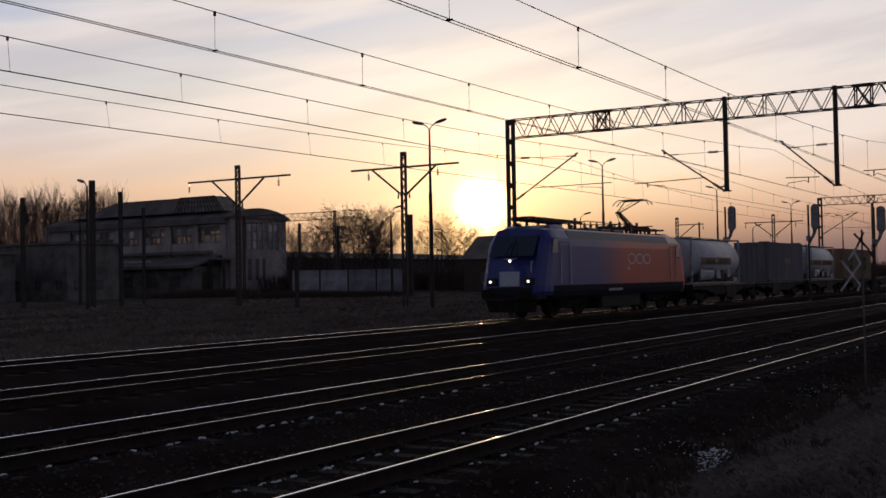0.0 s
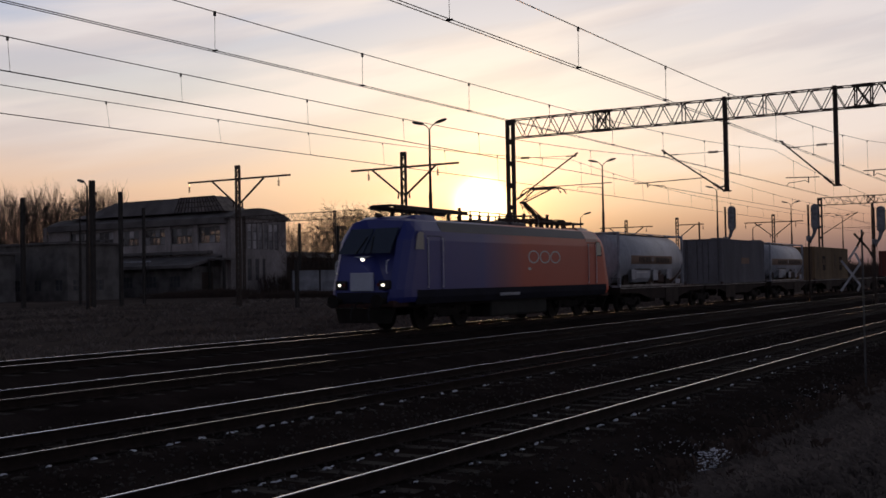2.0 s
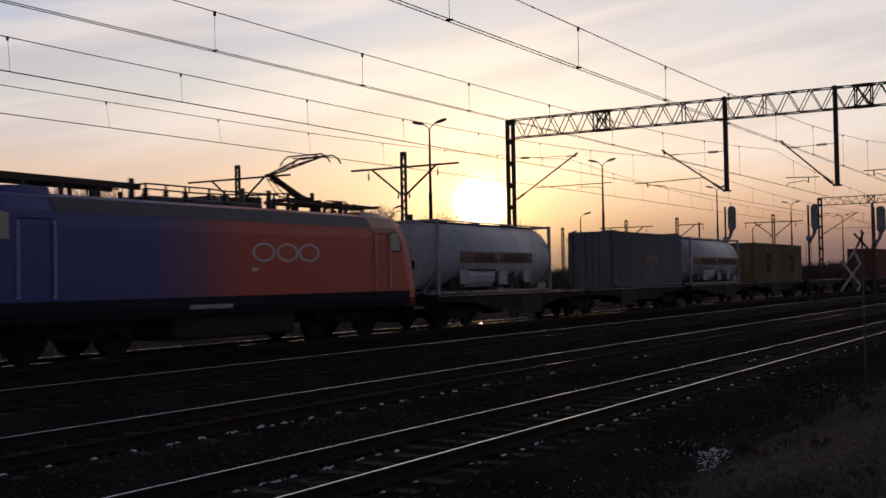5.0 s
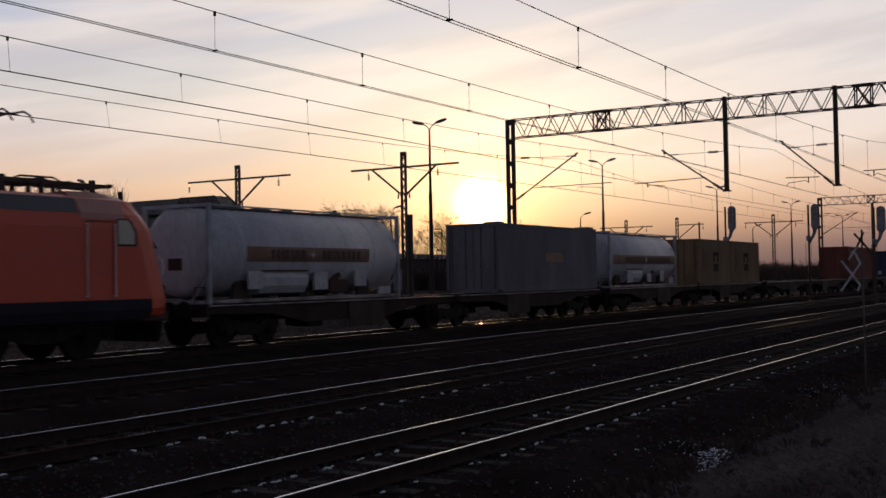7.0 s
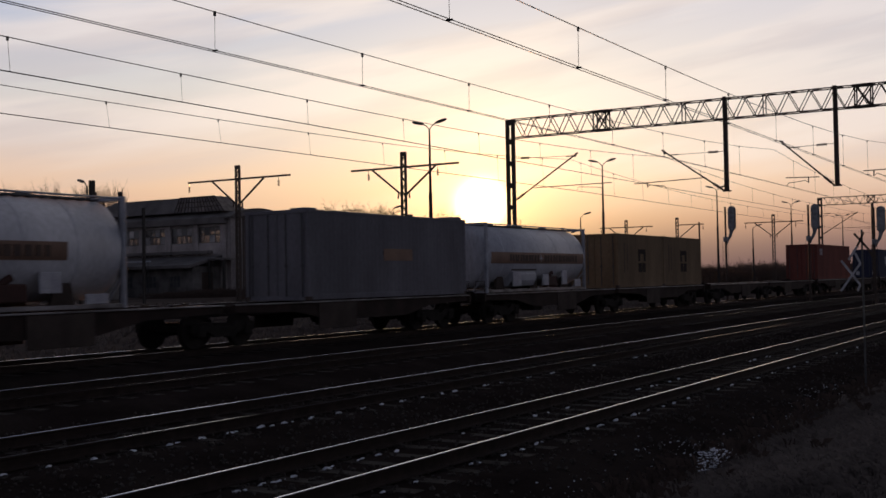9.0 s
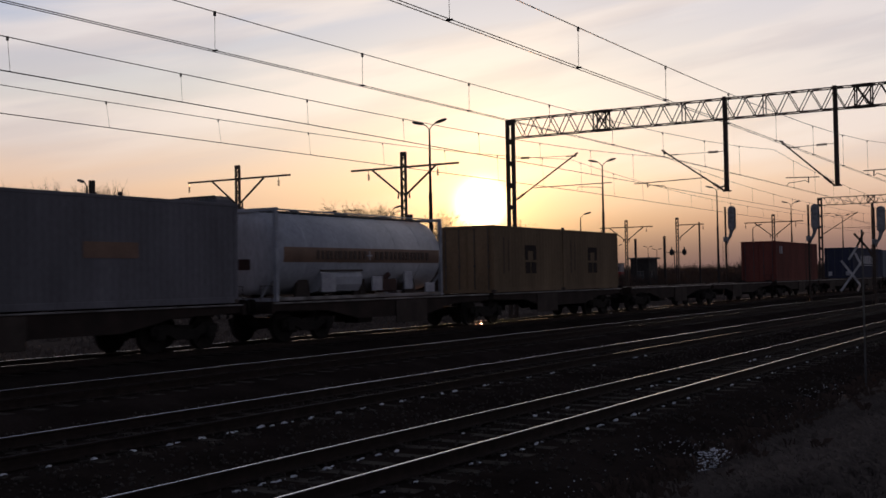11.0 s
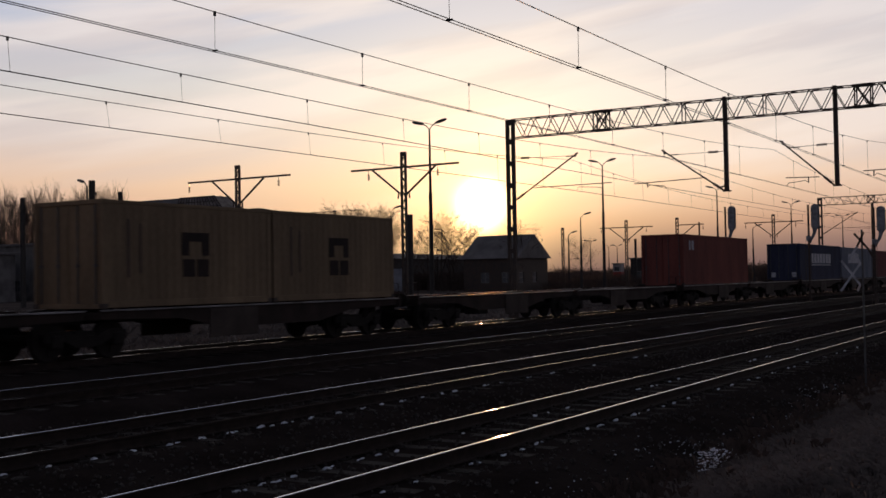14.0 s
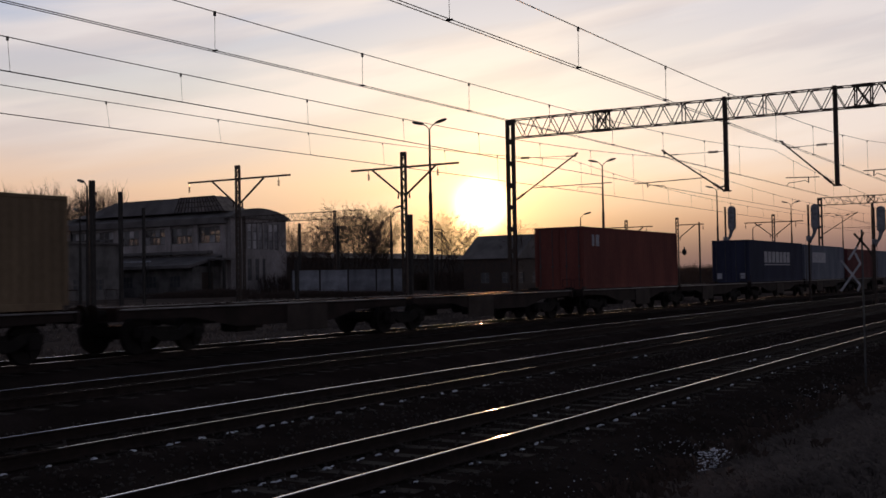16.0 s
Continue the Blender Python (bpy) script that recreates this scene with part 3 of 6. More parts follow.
def locomotive():
    L = 17.86
    lo = thing("locomotive", "blue and red-orange electric freight locomotive with lit headlamps", "locomotive")
    mover(lo, 43.98)

    def nose(z, k):
        # upright below the windscreen, raked above it
        x = 0.0 if z < 1.9 else (z - 1.9) * 0.16 if z < 2.55 else 0.104 + (z - 2.55) * 0.80
        if z > 3.75:
            x += 0.15
        return x + k

    rings = []
    for k, w in ((0.0, 0.74), (0.12, 0.86), (0.38, 0.965), (0.75, 1.0)):
        rings.append(loco_ring(lambda z, k=k: nose(z, k), lambda z, w=w: w if z < 3.65 else 1 - (1 - w) * 0.6))
    rings.append(loco_ring(lambda z: 2.3, lambda z: 1.0))
    mid = 9.0
    rings.append(loco_ring(lambda z: mid, lambda z: 1.0))
    rings.append(loco_ring(lambda z: L - 2.3, lambda z: 1.0))
    for k, w in ((0.75, 1.0), (0.38, 0.965), (0.12, 0.86), (0.0, 0.74)):
        rings.append(loco_ring(lambda z, k=k: L - nose(z, k), lambda z, w=w: w if z < 3.65 else 1 - (1 - w) * 0.6))
    bm = bm_new()
    loft(bm, rings)
    body = part("body", bm, M["livery"], lo, "glossy body shading from deep blue to red-orange", smooth=False)
    # dark sill band along both sides
    for s in (-1, 1):
        bm = bm_new()
        prism(bm, [(s * 1.36, 0.90), (s * 1.40, 0.90), (s * 1.489, 1.13), (s * 1.493, 1.38), (s * 1.484, 1.38), (s * 1.478, 1.15)], 1.1, L - 0.77)
        part("sill_band", bm, M["loco_dark"], lo, "dark blue-grey sill band")
        bm = bm_new()
        prism(bm, [(s * 1.25, 3.705), (s * 1.452, 3.37), (s * 1.463, 3.372), (s * 1.262, 3.718)], 2.75, L - 2.95)
        part("roof_panel", bm, M["roof_grey"], lo, "grey-blue roof cheek")
        bm = bm_new()
        # sloped cab roof edge, its sky reflection painted in
        prism(bm, [(s * 1.25, 3.705), (s * 1.448, 3.385), (s * 1.458, 3.26), (s * 1.470, 3.26), (s * 1.460, 3.39), (s * 1.262, 3.718)], L - 2.92, L - 1.62)
        part("cab_roof_panel", bm, M["sky_sheen_red"], lo, "red panel at the cab roof's edge, paled in colour by sky sheen")
        # cab side windows, doors and handrails at both ends
        for e in (0, 1):
            def X(u, e=e):
                return u if e == 0 else L - u
            v = 0.27 if e else 0.0
            c = -0.07 if e else 0.0
            bm = bm_new()
            prism(bm, [(X(v + 0.98), c + 2.70), (X(v + 1.58), c + 2.70), (X(v + 1.58), c + 3.345), (X(v + 1.26), c + 3.345), (X(v + 1.15), c + 3.29), (X(v + 0.98), c + 3.05)] if e else [(X(1.00), 2.72), (X(1.60), 2.72), (X(1.60), 3.33), (X(1.30), 3.37), (X(1.16), 3.30)], s * 1.478, s * 1.496, "y")
            wf = part("window_surround", bm, M["black"] if e else M["livery"], lo, "black rubber window surround" if e else "")
            bm = bm_new()
            prism(bm, [(X(v + 1.05), c + 2.75), (X(v + 1.56), c + 2.75), (X(v + 1.56), c + 3.315), (X(v + 1.28), c + 3.315), (X(v + 1.19), c + 3.26), (X(v + 1.05), c + 3.04)] if e else [(X(1.01), 2.74), (X(1.54), 2.74), (X(1.54), 3.30), (X(1.28), 3.34), (X(1.13), 3.24)], s * 1.494, s * 1.500, "y")
            part("window_pane", bm, M["side_window"], wf, "pale cab side window")
            bm = bm_new()
            for a, b2 in ((1.77 + v * 0.7, 1.79 + v * 0.7), (2.66 + v * 0.3, 2.68 + v * 0.3)):
                box(bm, min(X(a), X(b2)), max(X(a), X(b2)), s * 1.484, s * 1.492, 1.40, 3.20)
            box(bm, min(X(1.77 + v * 0.7), X(2.68 + v * 0.3)), max(X(1.77 + v * 0.7), X(2.68 + v * 0.3)), s * 1.484, s * 1.492, 3.19, 3.21)
            d = part("cab_door", bm, M["loco_dark"], lo, "flush cab door with dark seams")
            for u in (1.74 + v * 0.8, 2.71 + v * 0.3):
                bm = bm_new()
                tube(bm, (X(u), s * 1.55, 1.45), (X(u), s * 1.55, 3.15), 0.012, 6)
                tube(bm, (X(u), s * 1.49, 1.47), (X(u), s * 1.55, 1.47), 0.015, 5)
                tube(bm, (X(u), s * 1.475, 3.13), (X(u), s * 1.55, 3.13), 0.012, 5)
                part("handrail", bm, M["loco_grey"], lo, "pale steel grab rail")
            bm = bm_new()
            for z in (0.45, 0.72):
                box(bm, min(X(1.9), X(2.6)), max(X(1.9), X(2.6)), s * 1.30 - 0.1, s * 1.30 + 0.1, z, z + 0.03)
            for u in (1.92, 2.58):
                beam(bm, (X(u), s * 1.38, 0.42), (X(u), s * 1.38, 1.0), 0.04)
            part("step", bm, M["underframe"], lo)
    # both fronts: windscreen, plate, lamps, plough
    for e in (0, 1):
        def X(u, e=e):
            return u if e == 0 else L - u
        sg = -1 if e == 0 else 1
        for s in (-1, 1):
            bm = bm_new()
            a = [bm.verts.new((X(nose(z, 0.0)) + sg * 0.035, s * yy, z)) for z, yy in ((2.62, 0.03), (2.62, 1.04), (3.48, 0.97), (3.48, 0.03))]
            b = [bm.verts.new((X(nose(z, 0.0)) - sg * 0.02, s * yy, z)) for z, yy in ((2.62, 0.03), (2.62, 1.04), (3.48, 0.97), (3.48, 0.03))]
            bm.faces.new(a)
            bm.faces.new(b[::-1])
            for i in range(4):
                bm.faces.new((a[i], a[(i + 1) % 4], b[(i + 1) % 4], b[i]))
            ws = part("windscreen", bm, M["window"], lo, "dark raked windscreen pane")
            bm = bm_new()
            tube(bm, (X(nose(2.6, 0)) + sg * 0.06, s * 0.30, 2.60), (X(nose(3.2, 0)) + sg * 0.06, s * 0.12, 3.2), 0.018, 5)
            part("wiper", bm, M["black"], ws)
            # lamp housings
            bm = bm_new()
            rbox(bm, min(X(-0.03), X(0.1)), max(X(-0.03), X(0.1)), s * 0.88 - 0.26, s * 0.88 + 0.2, 1.42, 1.72, 0.03)
            hd = part("lamp_housing", bm, M["black"], lo)
            bm = bm_new()
            tube(bm, (X(-0.025), s * 0.88, 1.57), (X(-0.06), s * 0.88, 1.57), 0.046, 14)
            part("headlamp", bm, M["lamp"] if e == 0 else M["lens_dark"], hd, "lit round headlamp" if e == 0 else "unlit lamp")
            bm = bm_new()
            tube(bm, (X(-0.025), s * 0.70, 1.58), (X(-0.05), s * 0.70, 1.58), 0.06, 12)
            part("tail_lamp", bm, M["lens_dark"], hd)
            bm = bm_new()
            path_tube(bm, [(X(0.02), s * 1.02, 1.95), (X(-0.06), s * 1.02, 2.0), (X(-0.02), s * 1.03, 2.35), (X(0.12), s * 1.03, 2.40)], 0.016)
            part("grab_iron", bm, M["loco_grey"], lo)
        bm = bm_new()
        rbox(bm, min(X(-0.035), X(0.06)), max(X(-0.035), X(0.06)), -0.46, 0.46, 1.37, 1.98, 0.02)
        part("nose_plate", bm, M["nose_grey"] if e == 0 else M["livery"], lo, "pale grey plate between the lamps" if e == 0 else "")
        bm = bm_new()
        tube(bm, (X(nose(2.415, 0) + 0.02), 0, 2.415), (X(nose(2.415, 0) - 0.05), 0, 2.415), 0.050, 14)
        lamp = part("top_lamp", bm, M["lamp"] if e == 0 else M["lens_dark"], lo, "lit upper headlamp" if e == 0 else "")
        bm = bm_new()
        u0, u1 = sorted((X(nose(2.48, 0) - 0.045), X(nose(2.48, 0) + 0.10)))
        prism(bm, [(-0.34, 2.53), (0.34, 2.53), (0.10, 2.46), (-0.10, 2.46)], u0, u1)
        part("lamp_cowl", bm, M["nose_grey"], lamp, "pale wedge over the upper lamp")
        bm = bm_new()
        rbox(bm, min(X(0.0), X(0.9)), max(X(0.0), X(0.9)), -1.28, 1.28, 0.82, 1.05, 0.04)
        part("buffer_beam", bm, M["maroon_box"], lo, "dull dark red buffer beam")
        bm = bm_new()
        prism(bm, [(-1.05, 0.30), (1.05, 0.30), (1.2, 0.8), (-1.2, 0.8)], min(X(0.12), X(0.22)), max(X(0.12), X(0.22)))
        part("snow_plough", bm, M["underframe"], lo)
        bm = bm_new()
        rbox(bm, min(X(-0.028), X(0.3)), max(X(-0.028), X(0.3)), -1.02, 1.02, 0.96, 1.33, 0.02)
        part("lower_apron", bm, M["loco_dark"], lo, "black lower nose apron")
        buffers(lo, X(0.02), sg)
        for s in (-1, 1):
            bm = bm_new()
            path_tube(bm, [(X(-0.05), s * 0.35, 0.9), (X(-0.15), s * 0.36, 0.6), (X(-0.12), s * 0.38, 0.42)], 0.028)
            part("brake_hose", bm, M["black"], lo)
    # underfloor
    bm = bm_new()
    rbox(bm, 6.6, 11.4, -1.25, 1.25, 0.28, 0.98, 0.06)
    part("transformer_box", bm, M["skirt_green"], lo, "dirty underfloor equipment box")
    bm = bm_new()
    box(bm, 0.9, L - 0.9, -1.2, 1.2, 0.8, 1.0)
    part("underframe", bm, M["underframe"], lo)
    bm = bm_new()
    rbox(bm, 6.9, 8.5, -1.515, -1.30, 1.06, 1.18, 0.02)
    part("sill_locker", bm, M["tank_frame"], lo, "pale equipment box under the sill")
    for x in (9.0 - 5.22, 9.0 + 5.22):
        bogie(lo, x, 2.6, 0.60, WHEEL_BIG)
    # roof: cab fairings, hatches, bus bars on insulators, resistor box
    for e in (0, 1):
        def X(u, e=e):
            return u if e == 0 else L - u
        bm = bm_new()
        loft(bm, [[(X(u), -1.20 * k, 3.66), (X(u), 1.20 * k, 3.66), (X(u), 1.02 * k, z), (X(u), -1.02 * k, z)] for u, k, z in ((1.28, 0.86, 3.82 - 0.05 * e), (1.75, 0.97, 3.93 - 0.06 * e), (2.3, 1.0, 3.965 - 0.06 * e), (2.95, 1.0, 3.95 - 0.06 * e))])
        part("cab_roof", bm, M["sky_sheen_red"] if e else M["livery"], lo, "red raised cab roof, paled in colour by sky sheen" if e else "blue raised cab roof")
        bm = bm_new()
        tube(bm, (X(1.9), 0.45, 3.98 - 0.05 * e), (X(1.6), 0.45, 3.97 - 0.05 * e), 0.04, 8, 0.07)
        tube(bm, (X(1.6), 0.25, 3.96 - 0.05 * e), (X(1.3), 0.25, 3.96 - 0.05 * e), 0.05, 8, 0.09)
        part("horn", bm, M["steel"], lo)
    for x in (6.9, 8.4, 9.9):
        bm = bm_new()
        rbox(bm, x - 0.6, x + 0.6, -0.78, 0.78, 3.80, 3.96, 0.04)
        part("roof_hatch", bm, M["roof_grey"], lo)
    ins = [(6.3, -0.6), (7.0, -0.6), (7.7, -0.6), (8.6, -0.6), (9.2, -0.6), (9.9, -0.6), (10.6, -0.6), (11.3, -0.6), (7.3, 0.5), (8.9, 0.5), (10.3, 0.5)]
    for x, y in ins:
        bm = bm_new()
        lathe(bm, (x, y, 3.83), [(0.085 * k + d, r) for k in range(4) for d, r in ((0.0, 0.085), (0.05, 0.05))] + [(0.34, 0.03), (0.44, 0.03)], 8)
        part("roof_insulator", bm, M["insulator"], lo)
    for pts in ([(5.9, -0.6, 4.20), (6.3, -0.6, 4.27), (8.6, -0.6, 4.27), (9.2, -0.6, 4.24), (11.3, -0.6, 4.27), (12.2, -0.3, 4.22)], [(7.3, 0.5, 4.27), (8.9, 0.5, 4.25), (10.3, 0.5, 4.27), (11.2, -0.4, 4.26)]):
        bm = bm_new()
        path_tube(bm, pts, 0.022)
        part("bus_bar", bm, M["steel"], lo)
    for x in (6.25, 10.45, 11.6):
        bm = bm_new()
        tube(bm, (x, -0.15, 3.84), (x, -0.15, 4.42), 0.09, 8, 0.07)
        part("surge_arrester", bm, M["insulator"], lo)
    bm = bm_new()
    lathe(bm, (12.0, -0.55, 3.82), [(0.10 * k + d, r) for k in range(4) for d, r in ((0.0, 0.10), (0.06, 0.06))] + [(0.42, 0.05), (0.52, 0.05)])
    part("cable_insulator", bm, M["insulator"], lo)
    for pts in ([(12.0, -0.55, 4.34), (12.5, -0.5, 4.28), (13.2, -0.4, 4.16)], [(12.0, -0.55, 4.34), (11.4, -0.5, 4.30), (10.9, 0.2, 4.24)]):
        bm = bm_new()
        path_tube(bm, pts, 0.022)
        part("roof_cable", bm, M["black"], lo)
    bm = bm_new()
    rbox(bm, 10.8, 11.5, 0.0, 0.7, 3.82, 4.22, 0.03)
    part("switch_box", bm, M["steel"], lo)
    # pantographs: raised at the rear, two folded pairs
    pantograph(lo, 13.55, 5.66, -1)
    folded_pair(lo)
    pantograph(lo, 3.75, 0, 1)


def pantograph(lo, x, head, way):
    """A single-arm pantograph; way: where its knee points along x. head 0: folded."""
    bm = bm_new()
    for s in (-1, 1):
        e = 1.35 if head else 2.45
        beam(bm, (x - e, s * 0.50, 4.12 if head else 4.22), (x + e, s * 0.50, 4.12 if head else 4.18), 0.09, 0.10 if head else 0.15)
        for u in (-1.1, 0.0, 1.1):
            tube(bm, (x + u, s * 0.50, 3.82), (x + u, s * 0.50, 4.14), 0.07, 8)
    for u in (-1.2, 0.1, 1.2):
        beam(bm, (x + u, -0.5, 4.18), (x + u, 0.5, 4.18), 0.09, 0.10)
    p = part("pantograph", bm, M["steel"], lo, "raised dark steel pantograph touching the wire" if head else "folded dark steel pantograph")
    if head:
        foot, knee, top = (x - 0.20, 0, 4.25), (x - 1.72, 0, 4.90), (x + 0.25, 0, head - 0.08)
    else:
        foot, knee, top = (x - 1.1, 0, 4.22), (x + 2.25, 0, 4.24), (x - 2.2, 0, 4.27)
    bm = bm_new()
    tube(bm, foot, knee, 0.085, 8, 0.065)
    if head:
        tube(bm, (foot[0] - 0.1, -0.2, 4.3), (knee[0], -0.12, knee[2]), 0.03, 5)
        for s in (-1, 1):
            tube(bm, (foot[0] - 0.75, s * 0.14, 4.14), (knee[0] - 0.08, s * 0.06, knee[2] - 0.08), 0.014, 5)
            tube(bm, (foot[0] + 0.25, s * 0.16, 4.24), (foot[0] - 0.45, s * 0.10, 4.42), 0.045, 6)
    tube(bm, (foot[0] - way * 0.5, 0.16, 4.25), (knee[0] + 0.05, 0.1, knee[2] - 0.1), 0.022, 5)
    tube(bm, (foot[0], -0.35, 4.25), (foot[0], 0.35, 4.25), 0.06, 8)
    part("lower_arm", bm, M["steel"], p)
    bm = bm_new()
    for s in (-1, 1):
        tube(bm, (knee[0], s * 0.08, knee[2]), (top[0], s * 0.42, top[2]), 0.032, 6)
    tube(bm, (knee[0], 0.0, knee[2] + 0.05), (top[0], 0.0, top[2] - 0.05), 0.014, 5)
    tube(bm, (knee[0], -0.14, knee[2]), (knee[0], 0.14, knee[2]), 0.05, 8)
    tube(bm, (top[0], -0.45, top[2]), (top[0], 0.45, top[2]), 0.03, 6)
    part("upper_arm", bm, M["steel"], p)
    bm = bm_new()
    hw, hz = (1.0, 1.0) if head else (0.62, 0.3)
    for u in (-0.28, 0.28):
        pts = [(top[0] + u, -0.98 * hw, top[2] - 0.22 * hz), (top[0] + u, -0.86 * hw, top[2] - 0.05), (top[0] + u, -0.66 * hw, top[2] + 0.06 * hz), (top[0] + u, 0.66 * hw, top[2] + 0.06 * hz), (top[0] + u, 0.86 * hw, top[2] - 0.05), (top[0] + u, 0.98 * hw, top[2] - 0.22 * hz)]
        path_tube(bm, pts, 0.026)
    for s in (-1, 1):
        tube(bm, (top[0] - 0.3, s * 0.45, top[2]), (top[0] + 0.3, s * 0.45, top[2]), 0.022, 6)
    part("collector_head", bm, M["steel"], p)


def folded_pair(lo):
    """The second rear pantograph, folded flat towards the cab, with its post insulator."""
    bm = bm_new()
    for s in (-1, 1):
        beam(bm, (14.1, s * 0.42, 4.13), (16.72, s * 0.42, 4.12), 0.07, 0.09)
        for u in (14.35, 15.05, 15.95):
            tube(bm, (u, s * 0.42, 3.82), (u, s * 0.42, 4.10), 0.06, 8, 0.045)
    for u in (14.2, 15.4, 16.66):
        beam(bm, (u, -0.6, 4.13), (u, 0.6, 4.13), 0.07, 0.09)
    p = part("pantograph", bm, M["steel"], lo, "second pantograph folded flat on the roof")
    bm = bm_new()
    for s in (-1, 1):
        path_tube(bm, [(13.9, s * 0.3, 4.12), (14.2, s * 0.34, 4.24), (15.1, s * 0.36, 4.25), (15.45, s * 0.3, 4.14)], 0.025)
    part("collector_head", bm, M["steel"], p)
    bm = bm_new()
    lathe(bm, (13.42, -0.35, 3.82), [(0.075 * k + d, r) for k in range(7) for d, r in ((0.0, 0.085), (0.05, 0.06))] + [(0.56, 0.07), (0.62, 0.07)])
    part("post_insulator", bm, M["black"], lo)


def logo_mark(lo_pose_parent, x0, z0):
    """Plain rounded shapes in pale paint along the side."""
    for cx in (0.56, 1.58, 2.56):
        bm = bm_new()
        ring_o, ring_i = [], []
        n = 28
        for i in range(n):
            a = 2 * math.pi * i / n
            ring_o.append(bm.verts.new((x0 + cx + math.cos(a) * 0.48, -1.4905, z0 + math.sin(a) * 0.26)))
            ring_i.append(bm.verts.new((x0 + cx + math.cos(a) * 0.39, -1.4905, z0 + math.sin(a) * 0.205)))
        for i in range(n):
            j = (i + 1) % n
            bm.faces.new((ring_o[i], ring_o[j], ring_i[j], ring_i[i]))
        bmesh.ops.solidify(bm, geom=bm.faces[:], thickness=0.004)
        part("logo_shape", bm, M["logo"], lo_pose_parent, "pale oval logo shape")
    bm = bm_new()
    box(bm, x0 + 0.06, x0 + 0.30, -1.495, -1.489, z0 - 0.52, z0 - 0.42)
    part("logo_shape", bm, M["logo"], lo_pose_parent, "short pale logo bar")


def wagon(c0, c1, label):
    """A three-bogie articulated container flat."""
    w = thing("flat_wagon", label, "freight wagon", "container wagons of the train")
    mover(w, c0)
    L = c1 - c0
    mid = L / 2
    for a, b in ((0.45, mid - 0.25), (mid + 0.25, L - 0.45)):
        bm = bm_new()
        for s in (-1, 1):
            # fish-bellied side sills
            prism(bm, [(a, 1.13), (b, 1.13), (b, 0.92), (b - 2.6, 0.86), (b - 4.2, 0.56), (a + 4.2, 0.56), (a + 2.6, 0.86), (a, 0.92)], s * 1.18 - 0.05, s * 1.18 + 0.05, "y")
        box(bm, a, b, -0.22, 0.22, 0.80, 1.10)
        part("platform_frame", bm, M["wagon"], w, "brown skeletal platform")
        for s in (-1, 1):
            bm = bm_new()
            # bright line along the deck's top edge, its gleam put into the colour
            rbox(bm, a, b, s * 1.24 - 0.06, s * 1.24 + 0.06, 1.105, 1.145, 0.008)
            part("deck_flange", bm, M["pale_steel"], w, "steel top flange, pale in colour for the bright line along the deck")
        n = int((b - a) / 1.55)
        for i in range(n + 1):
            x = a + 0.1 + (b - a - 0.2) * i / n
            bm = bm_new()
            box(bm, x - 0.07, x + 0.07, -1.13, 1.13, 0.90, 1.08)
            part("cross_beam", bm, M["wagon"], w)
        for x in (a + 0.5, a + 6.5, b - 6.5, b - 0.5):
            for s in (-1, 1):
                bm = bm_new()
                box(bm, x - 0.09, x + 0.09, s * 1.13 - 0.07, s * 1.13 + 0.07, 1.13, 1.165)
                part("container_pin", bm, M["steel"], w)
        pa = a + 6.25 if a < 5 else a + 3.6
        for s in (-1, 1):
            bm = bm_new()
            rbox(bm, pa, pa + 1.9, s * 1.255 - 0.02, s * 1.255 + 0.02, 0.33, 1.09, 0.015)
            part("side_plate", bm, M["skirt"], w, "dusty brown hanging side plate")
        for x in (a + 4.9, b - 5.6):
            bm = bm_new()
            rbox(bm, x, x + 0.8, -1.22, -1.12, 0.60, 0.82, 0.01)
            part("data_panel", bm, M["pale_steel"], w, "small dirty data panel")
        bm = bm_new()
        tube(bm, ((a + b) / 2 - 0.6, 0.5, 0.62), ((a + b) / 2 + 0.6, 0.5, 0.62), 0.2, 12)
        part("air_reservoir", bm, M["underframe"], w)
        bm = bm_new()
        rbox(bm, (a + b) / 2 - 1.9, (a + b) / 2 - 1.1, -1.1, -0.5, 0.4, 0.85, 0.04)
        part("brake_cylinder", bm, M["underframe"], w)
    for x in (2.4, mid, L - 2.4):
        bogie(w, x)
    bm = bm_new()
    box(bm, mid - 0.5, mid + 0.5, -0.4, 0.4, 0.8, 1.12)
    part("articulation", bm, M["underframe"], w)
    for x, e in ((0.45, -1), (L - 0.45, 1)):
        bm = bm_new()
        box(bm, x - 0.06, x + 0.06, -1.3, 1.3, 0.86, 1.18)
        part("headstock", bm, M["wagon"], w)
        buffers(w, x, e)
        bm = bm_new()
        path_tube(bm, [(x, -1.25, 0.9), (x, -1.25, 1.62), (x, -0.85, 1.62), (x, -0.85, 1.2)], 0.018)
        part("shunter_rail", bm, M["wagon"], w)
    return w


def corrugated(bm, x0, x1, y, z0, z1, out, pitch=0.28, deep=0.010):
    """A corrugated side sheet with thickness."""
    n = max(1, round((x1 - x0) / pitch))
    p = (x1 - x0) / n
    line = []
    for i in range(n):
        b = x0 + i * p
        line += [(b, 0), (b + p * 0.32, 0), (b + p * 0.5, -deep), (b + p * 0.82, -deep)]
    line.append((x1, 0))
    lo = [bm.verts.new((x, y + out * (d), z0)) for x, d in line]
    hi = [bm.verts.new((x, y + out * (d), z1)) for x, d in line]
    for i in range(len(line) - 1):
        bm.faces.new((lo[i], lo[i + 1], hi[i + 1], hi[i]))
    bmesh.ops.solidify(bm, geom=bm.faces[:], thickness=0.006)


